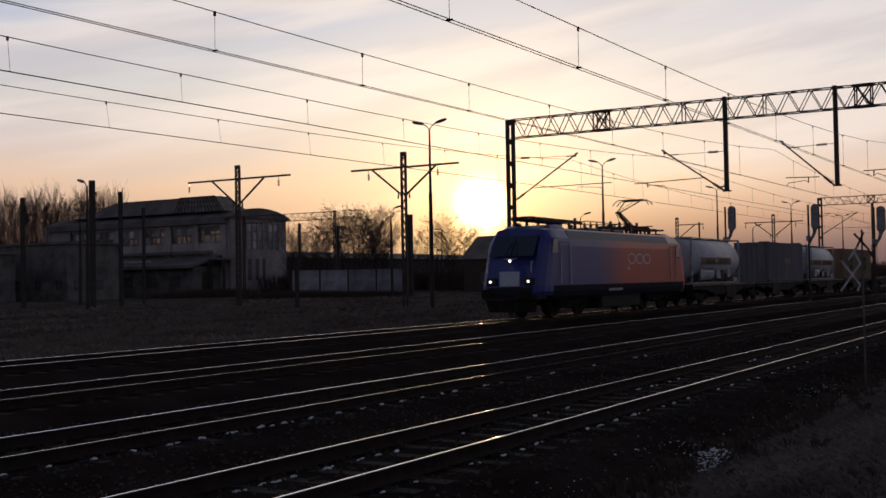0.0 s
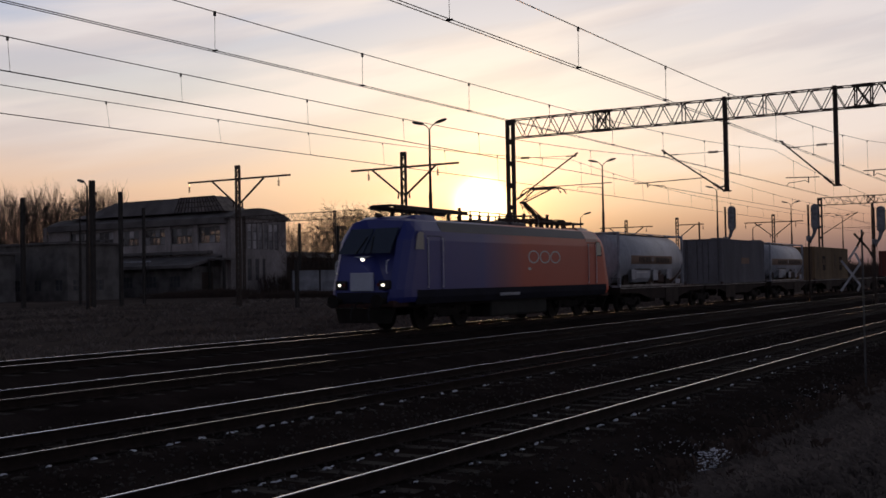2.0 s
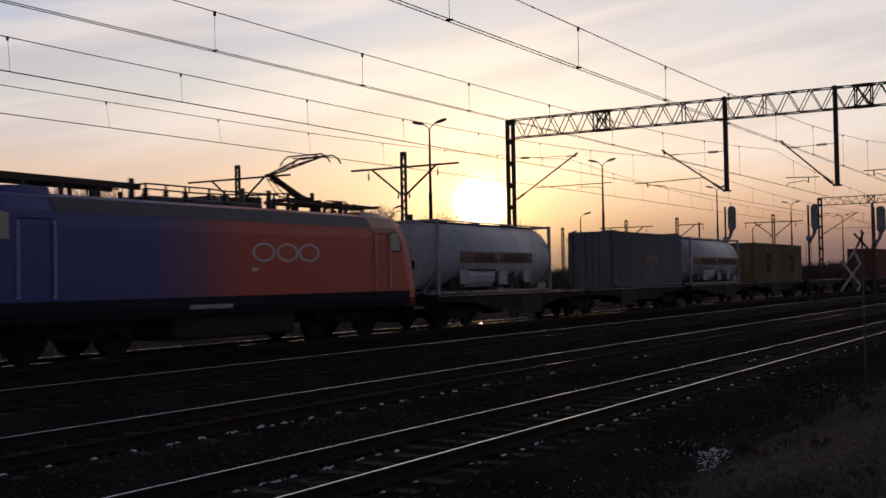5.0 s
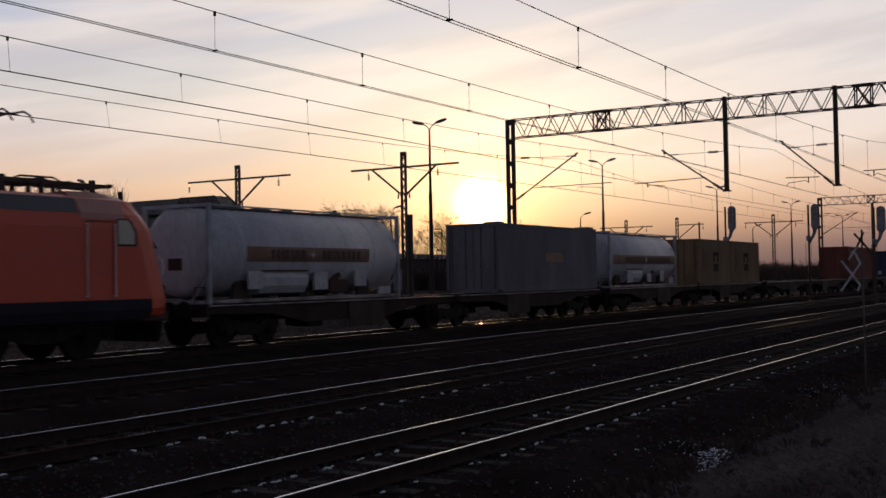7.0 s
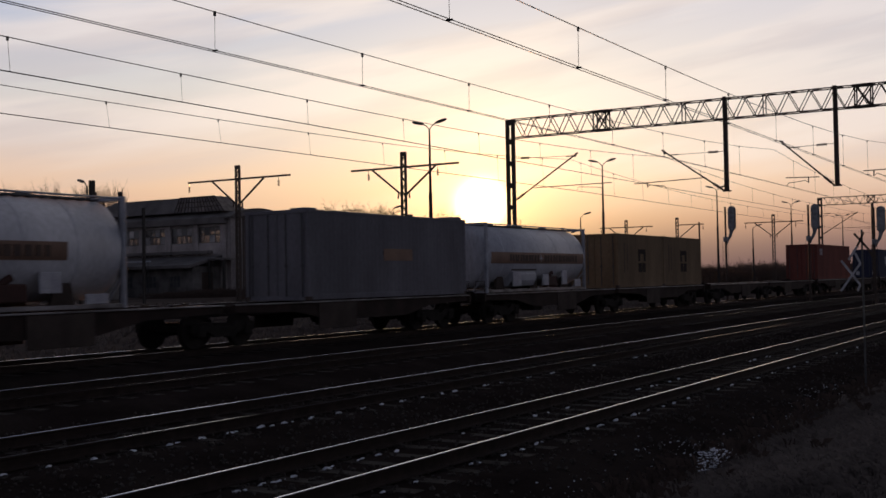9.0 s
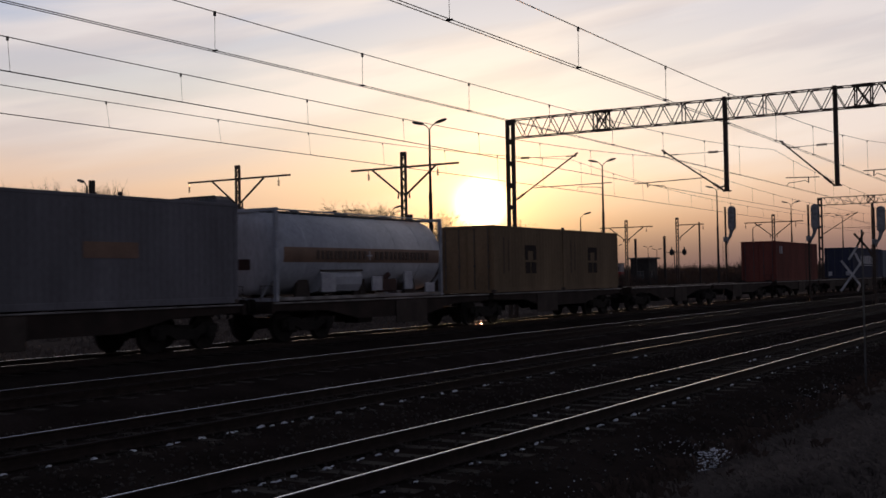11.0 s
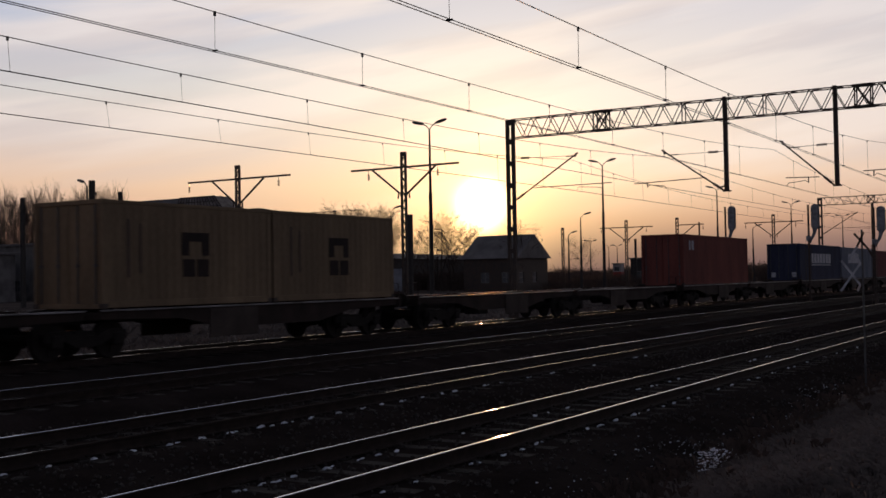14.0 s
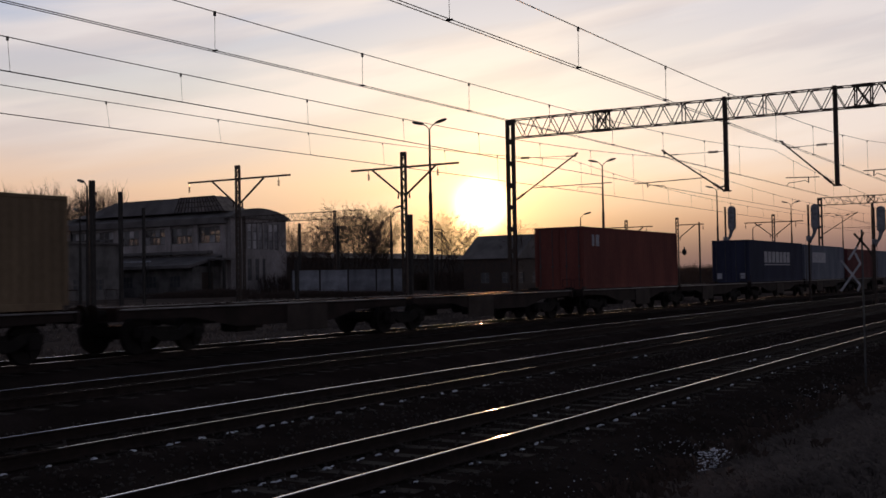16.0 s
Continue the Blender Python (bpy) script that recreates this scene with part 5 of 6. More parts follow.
def portal(x, label, zb=8.24, zt=9.09, step=0.893, column=None, bar=0.032):
    t = thing("catenary_portal", label, "catenary portal", "catenary portals over the tracks")
    for y in (24.25, 3.2):
        lattice_post(t, x, y, -0.6, zt + 0.02, 0.29, wy=0.29, battens=True)
    truss(t, x, 24.1, 3.4, zb, zt, step=step, first=0.61, bar=bar)
    for y in (19.65, 15.85, 12.4, 8.5, 5.0):
        joint = y in (19.65, 8.5)
        for sx in (-1, 1):
            X = x + sx * 0.225
            for dy in (-0.30, 0.30) if joint else (0.0,):
                bm = bm_new()
                beam(bm, (X, y + dy, zb), (X, y + dy, zt), 0.05, 0.05 if joint else 0.035)
                part("splice_bar", bm, M["steel"], t)
            if joint:
                bm = bm_new()
                beam(bm, (X, y - 0.30, zb), (X, y + 0.30, zt), 0.04, 0.05)
                beam(bm, (X + 0.01, y + 0.30, zb), (X + 0.01, y - 0.30, zt), 0.04, 0.05)
                part("splice_cross", bm, M["steel"], t)
        for z in (zb, zt) if joint else ():
            bm = bm_new()
            box(bm, x - 0.25, x + 0.25, y - 0.40, y + 0.40, z - 0.035, z + 0.035)
            part("splice_plate", bm, M["steel"], t)
    for y, z0 in ((14.06, 5.22), (9.59, 5.19)):
        bm = bm_new()
        for s in (-1, 1):
            beam(bm, (x + s * 0.08, y, z0), (x + s * 0.08, y, zt + 0.09), 0.05, 0.15)
        box(bm, x - 0.055, x + 0.055, y - 0.02, y + 0.02, z0, zt + 0.09)
        box(bm, x - 0.15, x + 0.15, y - 0.15, y + 0.15, z0 - 0.03, z0 + 0.02)
        part("hanger_post", bm, M["steel"], t, "hanging steel drop post")
    if column:
        bm = bm_new()
        beam(bm, (x, column, -0.6), (x, column, zb), 0.22, 0.22)
        part("middle_column", bm, M["steel"], t)
    arm(t, x, (24.05, 5.32), (20.95, 7.24), (23.07, 5.86), (19.22, 5.88), (19.65, 0.28), (20.89, 5.66), (24.01, 7.29), (21.05, 7.20))
    arm(t, x, (14.15, 5.22), (16.75, 7.05), (15.05, 5.83), (18.16, 5.75), (17.56, 0.20), (16.70, 5.46), (14.10, 6.89), (16.50, 6.90))
    arm(t, x, (9.69, 5.19), (11.70, 7.06), (10.28, 5.57), (11.61, 5.61), (10.71, 0.22), (11.59, 5.26), (9.64, 6.87), (11.36, 6.83))
    arm(t, x, (3.40, 5.20), (7.10, 6.90), (4.60, 5.75), (8.60, 5.70), (8.20, 0.22), (7.55, 5.24), (3.45, 6.9), (7.0, 6.80))
    bm = bm_new()
    box(bm, x - 0.5, x + 0.5, 23.8, 24.8, -0.8, -0.25)
    part("footing", bm, M["concrete"], t)


def t_mast(x, y, h, arm_l=4.0, arms=(-1, 1), inset=(0.9, 0.15), label="dark lattice mast with a straight crossarm and slanting struts"):
    t = thing("catenary_mast", label, "catenary mast", "lattice masts of the yard", pose(x, y, 0))
    z0 = -0.3
    lattice_post(t, 0, 0, z0, h, 0.30)
    bm = bm_new()
    a0 = -arm_l if -1 in arms else -0.2
    a1 = arm_l if 1 in arms else 0.2
    beam(bm, (0.0, a0, h - 0.95), (0.0, a1, h - 0.95), 0.10, 0.12)
    part("crossarm", bm, M["steel"], t)
    for s in arms:
        bm = bm_new()
        beam(bm, (0, s * 0.2, h - 2.65), (0, s * 2.35, h - 1.0), 0.10, 0.10)
        part("strut", bm, M["steel"], t)
        bm = bm_new()
        tube(bm, (0, s * 0.2, h - 2.72), (0, s * 0.42, h - 2.72), 0.02, 5)
        tube(bm, (0, s * 0.42, h - 2.90), (0, s * 0.42, h - 2.58), 0.06, 8, 0.04)
        part("pin_insulator", bm, M["insulator"], t)
        bm = bm_new()
        ye = s * (arm_l - inset[0 if s < 0 else 1])
        tube(bm, (0, ye, h - 1.0), (0, ye, h - 1.25), 0.015, 5)
        for k in range(5):
            tube(bm, (0, ye, h - 1.25 - 0.08 * k), (0, ye, h - 1.31 - 0.08 * k), 0.075, 8, 0.045)
        part("insulator", bm, M["insulator"], t)
    bm = bm_new()
    box(bm, -0.4, 0.4, -0.4, 0.4, -0.6, 0.05)
    part("footing", bm, M["concrete"], t)
    return t


def plain_post(x, y, h, w=0.34, label="plain dark concrete post standing in the yard", bracket=True):
    t = thing("yard_post", label, "post", "posts of the yard", pose(x, y, 0))
    bm = bm_new()
    prism(bm, [(-w / 2, -w / 2), (w / 2, -w / 2), (w / 2, w / 2), (-w / 2, w / 2)], -0.4, h, "z")
    part("shaft", bm, M["post"], t)
    if bracket:
        bm = bm_new()
        for z in (h - 1.1, h - 2.2):
            beam(bm, (0, -0.5, z), (0, 0.2, z), 0.06)
            tube(bm, (0, -0.45, z), (0, -0.45, z + 0.18), 0.06, 8)
        part("bracket", bm, M["steel"], t)
    return t


def yard_lamp(x, y, h, heads=2, turn=0.0, label=""):
    t = thing("yard_lamp", label or ("tall tapered yard lamp with two drooping heads" if heads == 2 else "slim yard lamp with a single drooping head"), "lamp post", "yard lamps", pose(x, y, 0, 0, 0, turn))
    bm = bm_new()
    tube(bm, (0, 0, -0.4), (0, 0, h * 0.62), 0.16, 10, 0.12)
    tube(bm, (0, 0, h * 0.62), (0, 0, h - 0.35), 0.10, 10, 0.055)
    part("pole", bm, M["post"], t)
    for s in ((-1, 1) if heads == 2 else (-1,)):
        bm = bm_new()
        path_tube(bm, [(0, 0, h - 0.4), (0, s * 0.25, h - 0.12), (0, s * 0.55, h + 0.02)], 0.035)
        a = part("bracket", bm, M["steel"], t)
        bm = bm_new()
        rings = []
        for u, w2, hh in ((0.45, 0.06, 0.05), (0.60, 0.12, 0.09), (0.95, 0.17, 0.11), (1.25, 0.13, 0.08), (1.34, 0.04, 0.03)):
            z = h + 0.02 + (u - 0.5) * 0.22
            rings.append([(math.cos(q) * w2, s * u, z + math.sin(q) * hh) for q in [2 * math.pi * i / 10 for i in range(10)]])
        loft(bm, rings)
        part("lamp_head", bm, M["galv"], a, "unlit oval lamp head", smooth=True)
    return t


def signal(x, y, h, foot=-0.6):
    """A long oval lamp board beside the head of a slim post, on a bracket that swings out from the post below it."""
    t = thing("light_signal", "grey-backed oval light signal on a slim post, seen from behind", "railway signal", "light signals by the tracks", pose(x, y, 0))
    bm = bm_new()
    tube(bm, (0, 0, foot), (0, 0, h), 0.07, 10)
    tube(bm, (0, 0, h), (0, 0, h + 0.03), 0.085, 10)
    part("post", bm, M["steel"], t)
    w, top, bot, off = 0.29, h + 0.10, h - 1.68, -0.44
    prof = [(w * math.cos(radians(a)), top - w + w * math.sin(radians(a))) for a in range(0, 181, 15)] + [(w * math.cos(radians(a)), bot + w + w * math.sin(radians(a))) for a in range(180, 361, 15)]
    bm = bm_new()
    prism(bm, [(u + off, v) for u, v in prof], 0.10, 0.13)
    b = part("backboard", bm, M["signback"], t, "oval grey backboard")
    bm = bm_new()
    prism(bm, [(u * 0.72 + off, (v - (top + bot) / 2) * 0.90 + (top + bot) / 2) for u, v in prof], -0.14, 0.10)
    part("lamp_case", bm, M["signback"], b, "rounded grey lamp case")
    for k in range(4):
        bm = bm_new()
        z = bot + 0.30 + k * 0.39
        tube(bm, (0.13, off, z), (0.36, off, z), 0.11, 10)
        part("visor", bm, M["black"], b)
    bm = bm_new()
    loft(bm, [[(0.5 * r * math.cos(math.pi * k / 6), cy + r * math.sin(math.pi * k / 6), bot + dz) for k in range(12)] for dz, r, cy in ((-0.95, 0.08, -0.06), (-0.70, 0.10, -0.14), (-0.45, 0.11, -0.30), (-0.15, 0.13, -0.40), (0.12, 0.17, -0.44))])
    part("bracket", bm, M["signback"], t)
    bm = bm_new()
    rbox(bm, -0.16, 0.12, -0.17, 0.15, bot - 0.78, bot - 0.42, 0.03)
    part("junction_box", bm, M["signback"], t)
    bm = bm_new()
    for s in (-1, 1):
        tube(bm, (-0.25, s * 0.18, foot), (-0.15, s * 0.18, bot - 0.8), 0.014, 5)
    z = foot + 0.4
    while z < bot - 0.9:
        tube(bm, (-0.22, -0.18, z), (-0.22, 0.18, z), 0.010, 5)
        z += 0.32
    part("ladder", bm, M["steel"], t)
    return t


def bracket_signals(x, y, h):
    """A slim post with a crossbar that carries two small round-topped signal heads."""
    t = thing("bracket_signal", "slim post with a crossbar carrying two dark signal heads", "railway signal", "", pose(x, y, 0))
    bm = bm_new()
    tube(bm, (0, 0, -0.3), (0, 0, h + 0.2), 0.09, 8)
    part("post", bm, M["steel"], t)
    bm = bm_new()
    beam(bm, (0, -2.0, h - 0.2), (0, 1.4, h - 0.2), 0.10, 0.12)
    part("crossbar", bm, M["steel"], t)
    for y in (-1.85, 0.45):
        bm = bm_new()
        lathe(bm, (0, y, h - 0.75), [(0.0, 0.08), (0.18, 0.34), (0.62, 0.42), (0.95, 0.30), (1.15, 0.10), (1.5, 0.07)], 12)
        part("signal_head", bm, M["black"], t, "dark signal head")


def cross_sign(x, y):
    """Two stacked saltire boards on a slim post, square to the road that comes towards the camera."""
    t = thing("crossing_sign", "slim post with stacked white and dark saltire crossing boards", "crossing sign", "", pose(x, y, 0, 0, 0, 12))
    bm = bm_new()
    tube(bm, (0, 0, -0.75), (0, 0, 2.52), 0.018, 8)
    part("post", bm, M["galv"], t)
    boards = (((0.14, 2.45), (-0.10, 2.16), "steel", "dark board of the saltire"), ((-0.10, 2.16), (-0.23, 1.92), "steel", "dark board of the saltire"),
              ((-0.03, 2.47), (0.09, 2.20), "steel", "dark board of the saltire"), ((0.09, 2.20), (0.25, 1.95), "white", "grey-white enamelled saltire board"),
              ((0.38, 1.94), (0.05, 1.47), "white", "grey-white enamelled saltire board"), ((0.04, 1.88), (0.40, 1.36), "white", "grey-white enamelled saltire board"),
              ((0.13, 2.08), (0.04, 1.88), "white", "grey-white enamelled saltire board"), ((0.05, 1.47), (0.10, 1.36), "white", "grey-white board tip"))
    for k, (a, b, m, lab) in enumerate(boards):
        bm = bm_new()
        d = -0.035 - 0.014 * (k % 2)
        beam(bm, (d, a[0], a[1]), (d, b[0], b[1]), 0.012, 0.040)
        part("cross_board", bm, M[m], t, lab)
    return t


# ---- buildings behind the yard ----
def wall_box(name, parent, x0, x1, y0, y1, z0, z1, m="plaster"):
    bm = bm_new()
    box(bm, x0, x1, y0, y1, z0, z1)
    return part(name, bm, M[m], parent)


def pierced_wall(name, parent, axis, at, thick, a0, a1, z0, z1, holes, m="plaster"):
    """A wall along x (axis 'x', at y) or along y (axis 'y', at x), one solid with real openings (u0, u1, v0, v1)."""
    us = sorted({a0, a1, *[h[0] for h in holes], *[h[1] for h in holes]})
    zs = sorted({z0, z1, *[h[2] for h in holes], *[h[3] for h in holes]})
    bm = bm_new()
    made = {}

    def v(i, k, side):
        if (i, k, side) not in made:
            t = at + thick * side
            made[i, k, side] = bm.verts.new((us[i], t, zs[k]) if axis == "x" else (t, us[i], zs[k]))
        return made[i, k, side]

    def full(i, k):
        if not (0 <= i < len(us) - 1 and 0 <= k < len(zs) - 1):
            return False
        um, zm = (us[i] + us[i + 1]) / 2, (zs[k] + zs[k + 1]) / 2
        return not any(h[0] < um < h[1] and h[2] < zm < h[3] for h in holes)
    for i in range(len(us) - 1):
        for k in range(len(zs) - 1):
            if not full(i, k):
                continue
            for s in (0, 1):
                bm.faces.new((v(i, k, s), v(i + 1, k, s), v(i + 1, k + 1, s), v(i, k + 1, s)))
            for di, dk, p, q in ((-1, 0, (0, 0), (0, 1)), (1, 0, (1, 0), (1, 1)), (0, -1, (0, 0), (1, 0)), (0, 1, (0, 1), (1, 1))):
                if not full(i + di, k + dk):
                    bm.faces.new((v(i + p[0], k + p[1], 0), v(i + q[0], k + q[1], 0), v(i + q[0], k + q[1], 1), v(i + p[0], k + p[1], 1)))
    return part(name, bm, M[m], parent)


def window(parent, axis, at, u0, u1, z0, z1, nx=3, nz=2, m="glass"):
    """A window set in its opening: frame with bars, and panes."""
    w = 0.09
    lights = [(u0 + (u1 - u0 - w) * i / nx + w, u0 + (u1 - u0 - w) * (i + 1) / nx, z0 + (z1 - z0 - w) * k / nz + w, z0 + (z1 - z0 - w) * (k + 1) / nz) for i in range(nx) for k in range(nz)]
    f = pierced_wall("window", parent, axis, at + 0.08, 0.10, u0, u1, z0, z1, lights, "concrete")
    for k, (ua, ub, za, zb) in enumerate(lights):
        bm = bm_new()
        if axis == "x":
            box(bm, ua, ub, at + 0.11, at + 0.13, za, zb)
        else:
            box(bm, at + 0.11, at + 0.13, ua, ub, za, zb)
        part("pane", bm, M[m if isinstance(m, str) else m[(k * 5 + int(u0)) % len(m)]], f)
    return f


def hall():
    """A sooty industrial hall: long side towards -x, arched gable towards the tracks, glazed roof monitor."""
    t = thing("depot_hall", "sooty disused depot hall with arched roof and glazed roof monitor", "industrial building")
    x0, x1, y0, y1, eave = 113.0, 124.6, 101.5, 137.0, 11.2
    # gable on the track side, with upright profile-glass strips and a row of narrow doors
    strips = [(x0 + 2.3 + 1.12 * i, x0 + 2.3 + 1.12 * i + 0.85, 6.3, 9.9) for i in range(7)]
    low = [(x0 + 3.3, x0 + 4.1, 2.0, 5.0), (x0 + 4.9, x0 + 5.7, 2.0, 5.0), (x0 + 6.4, x0 + 7.0, 2.0, 5.0)]
    pierced_wall("wall", t, "x", y0, 0.4, x0, x1, -0.5, eave - 0.6, strips + low)
    for h in strips:
        window(t, "x", y0, *h, nx=1, nz=3, m="pale_glass")
    for h in low:
        window(t, "x", y0, *h, nx=1, nz=3)
    # long side with two window rows
    up = [(y0 + 1.9 + 5.1 * i, y0 + 5.8 + 5.1 * i, 7.2, 9.4) for i in range(6)]
    dn = [(y0 + 3.0 + 5.1 * i, y0 + 5.6 + 5.1 * i, 1.4, 3.6) for i in range(7)]
    pierced_wall("wall", t, "y", x0, 0.4, y0 + 0.4, y1, -0.5, eave - 0.6, up + dn)
    for i, h in enumerate(up):
        window(t, "y", x0, *h, nx=4, nz=2, m=("thin_glass", "pale_glass", "thin_glass", "glass") if i % 2 else ("thin_glass", "thin_glass", "pale_glass"))
    for h in dn:
        window(t, "y", x0, *h, nx=3, nz=2)
    pierced_wall("wall", t, "y", x1 - 0.4, 0.4, y0 + 0.4, y1, -0.5, eave - 0.6, [(u, v, 7.3, 9.6) for u, v, _, _ in up])
    for u, v, _, _ in up:
        window(t, "y", x1 - 0.4, u, v, 7.3, 9.6, nx=4, nz=3, m="thin_glass")
    wall_box("wall", t, x0 + 0.4, x1 - 0.4, y1 - 0.4, y1, -0.5, eave - 0.6)
    for y in [y0 + 1.0 + 5.1 * i for i in range(8)]:
        bm = bm_new()
        box(bm, x0 - 0.25, x0, y - 0.35, y + 0.35, -0.5, eave - 0.7)
        part("pilaster", bm, M["plaster"], t)
    bm = bm_new()
    box(bm, x0 - 0.85, x0 - 0.02, y0 + 0.4, y1, eave - 1.45, eave - 0.78)
    part("cornice", bm, M["roofing"], t, "deep dark cornice under the eave")
    # segmental roof
    bm = bm_new()
    n = 14
    prof = [(x0 - 0.5 + (x1 - x0 + 1.0) * i / n, eave - 0.6 + 1.35 * math.sin(math.pi * i / n) ** 0.75) for i in range(n + 1)]
    prism(bm, prof + [(x1 + 0.5, eave - 0.75), (x0 - 0.5, eave - 0.75)], y0 - 0.4, y1 + 0.4, "y")
    part("roof", bm, M["roofing"], t, "tarred segmental roof")
    # roof monitor: solid cap behind, skeletal dusty glazing towards the tracks
    mx0, mx1 = x0 + 0.2, x0 + 5.2
    my0, ym, my1 = y0 + 1.4, y0 + 10.5, y1 - 8.5
    zb, zt = eave + 0.30, eave + 2.45
    bm = bm_new()
    loft(bm, [[(mx0, y, zb), (mx0 + 1.1, y + d, zb + (zt - zb) * k), (mx0 + 2.5, y + d, zb + (zt + 0.12 - zb) * k), (mx1 - 1.1, y + d, zb + (zt - zb) * k), (mx1, y, zb)] for y, d, k in ((ym, 0, 1.0), (my1 - 4, 0, 1.0), (my1, 0, 0.55), (my1 + 5, 0, 0.05))])
    mo = part("roof_monitor", bm, M["roofing"], t, "long roof monitor with tired glazing")
    ribs = 14
    for k in range(ribs + 1):
        f = k / ribs
        yb, yt = my0 + (ym - my0) * f, my0 + 2.6 + (ym - my0 - 2.6) * f
        for s, xa, xb in ((0, mx0, mx0 + 1.1), (1, mx1, mx1 - 1.1)):
            bm = bm_new()
            beam(bm, (xa, yb, zb), (xb, yt, zt), 0.08, 0.08)
            part("monitor_rib", bm, M["steel"], mo)
            if k < ribs:
                yb2, yt2 = my0 + (ym - my0) * (k + 1) / ribs, my0 + 2.6 + (ym - my0 - 2.6) * (k + 1) / ribs
                bm = bm_new()
                bm.faces.new([bm.verts.new(v) for v in ((xa, yb + 0.07, zb), (xa, yb2 - 0.07, zb), (xb, yt2 - 0.07, zt), (xb, yt + 0.07, zt))])
                bmesh.ops.solidify(bm, geom=bm.faces[:], thickness=0.01)
                part("pane", bm, M["roof_glass"], mo)
    for xa in (mx0 + 1.1, mx0 + 2.5, mx1 - 1.1):
        bm = bm_new()
        beam(bm, (xa, my0 + 2.6, zt), (xa, ym, zt), 0.14, 0.14)
        part("monitor_purlin", bm, M["steel"], mo)
    for f in (0.33, 0.66):
        bm = bm_new()
        beam(bm, (mx0 + 1.1 * f, my0 + 2.6 * f, zb + (zt - zb) * f), (mx0 + 1.1 * f, ym, zb + (zt - zb) * f), 0.09, 0.09)
        part("monitor_purlin", bm, M["steel"], mo)
    bm = bm_new()
    bm.faces.new([bm.verts.new(v) for v in ((mx0, my0, zb), (mx1, my0, zb), (mx1 - 1.1, my0 + 2.6, zt), (mx0 + 1.1, my0 + 2.6, zt))])
    bmesh.ops.solidify(bm, geom=bm.faces[:], thickness=0.01)
    part("pane", bm, M["roof_glass"], mo)
    bm = bm_new()
    bm.faces.new([bm.verts.new(v) for v in ((mx0 + 1.1, my0 + 2.6, zt), (mx1 - 1.1, my0 + 2.6, zt), (mx1 - 1.1, ym, zt), (mx0 + 1.1, ym, zt))])
    bmesh.ops.solidify(bm, geom=bm.faces[:], thickness=0.03)
    part("monitor_cap", bm, M["roofing"], mo)
    # chimney stubs and pipe
    for yy in (y0 + 9, y0 + 20):
        bm = bm_new()
        tube(bm, (x0 + 8, yy, eave + 0.3), (x0 + 8, yy, eave + 1.6), 0.3, 10)
        part("roof_vent", bm, M["steel"], t)
    # lean-to along the long side, with a deep dark eave
    ya = y0 + 1.9
    bm = bm_new()
    prism(bm, [(x0 - 6.4, 3.75), (x0 - 6.4, 4.15), (x0 - 0.02, 5.5), (x0 - 0.02, 5.1)], ya - 0.4, y1 + 10, "y")
    part("lean_to_roof", bm, M["roofing"], t, "low sloping annexe roof")
    bm = bm_new()
    box(bm, x0 - 0.9, x0 - 0.02, y0 + 3.2, y1, 5.75, 6.15)
    part("ledge", bm, M["roofing"], t, "dark projecting ledge")
    holes = [(ya + 2.2 + 4.4 * i, ya + 4.2 + 4.4 * i, 1.2, 2.8) for i in range(9)]
    pierced_wall("annexe_wall", t, "y", x0 - 5.3, 0.3, ya, y1 + 10, -0.5, 3.8, holes, "concrete")
    for h in holes:
        window(t, "y", x0 - 5.3, *h, nx=3, nz=2)
    pierced_wall("annexe_wall", t, "x", ya, 0.3, x0 - 5.0, x0, -0.5, 4.0, [(x0 - 3.6, x0 - 1.4, 0.0, 3.2)], "concrete")
    bm = bm_new()
    box(bm, x0 - 3.6, x0 - 1.4, ya + 0.1, ya + 0.2, 0.0, 3.2)
    part("annexe_door", bm, M["steel"], t)
    # porch beside the lean-to
    bm = bm_new()
    rbox(bm, x0 - 3.0, x0 - 0.02, y0 - 1.6, ya - 0.5, 4.75, 5.05, 0.04)
    part("porch_roof", bm, M["roofing"], t, "flat dark porch slab")
    for y in (y0 - 1.4, ya - 0.8):
        bm = bm_new()
        box(bm, x0 - 2.9, x0 - 2.6, y, y + 0.3, -0.5, 4.75)
        part("porch_post", bm, M["post"], t)
    # pale lagged pipe on stands before the annexe, with drop pipes
    for za, yb, yc in ((4.75, y0 + 8, y0 + 26), (4.45, y0 + 17, y0 + 34)):
        bm = bm_new()
        path_tube(bm, [(x0 - 6.7, yb, za), (x0 - 6.7, yc, za)], 0.07, 8)
        part("lagged_pipe", bm, M["pipe"], t, "pale lagged steam pipe")
        y = yb + 0.5
        while y < yc:
            bm = bm_new()
            tube(bm, (x0 - 6.7, y, -0.5), (x0 - 6.7, y, za), 0.05, 6)
            part("pipe_stand", bm, M["galv"], t)
            y += 5.7


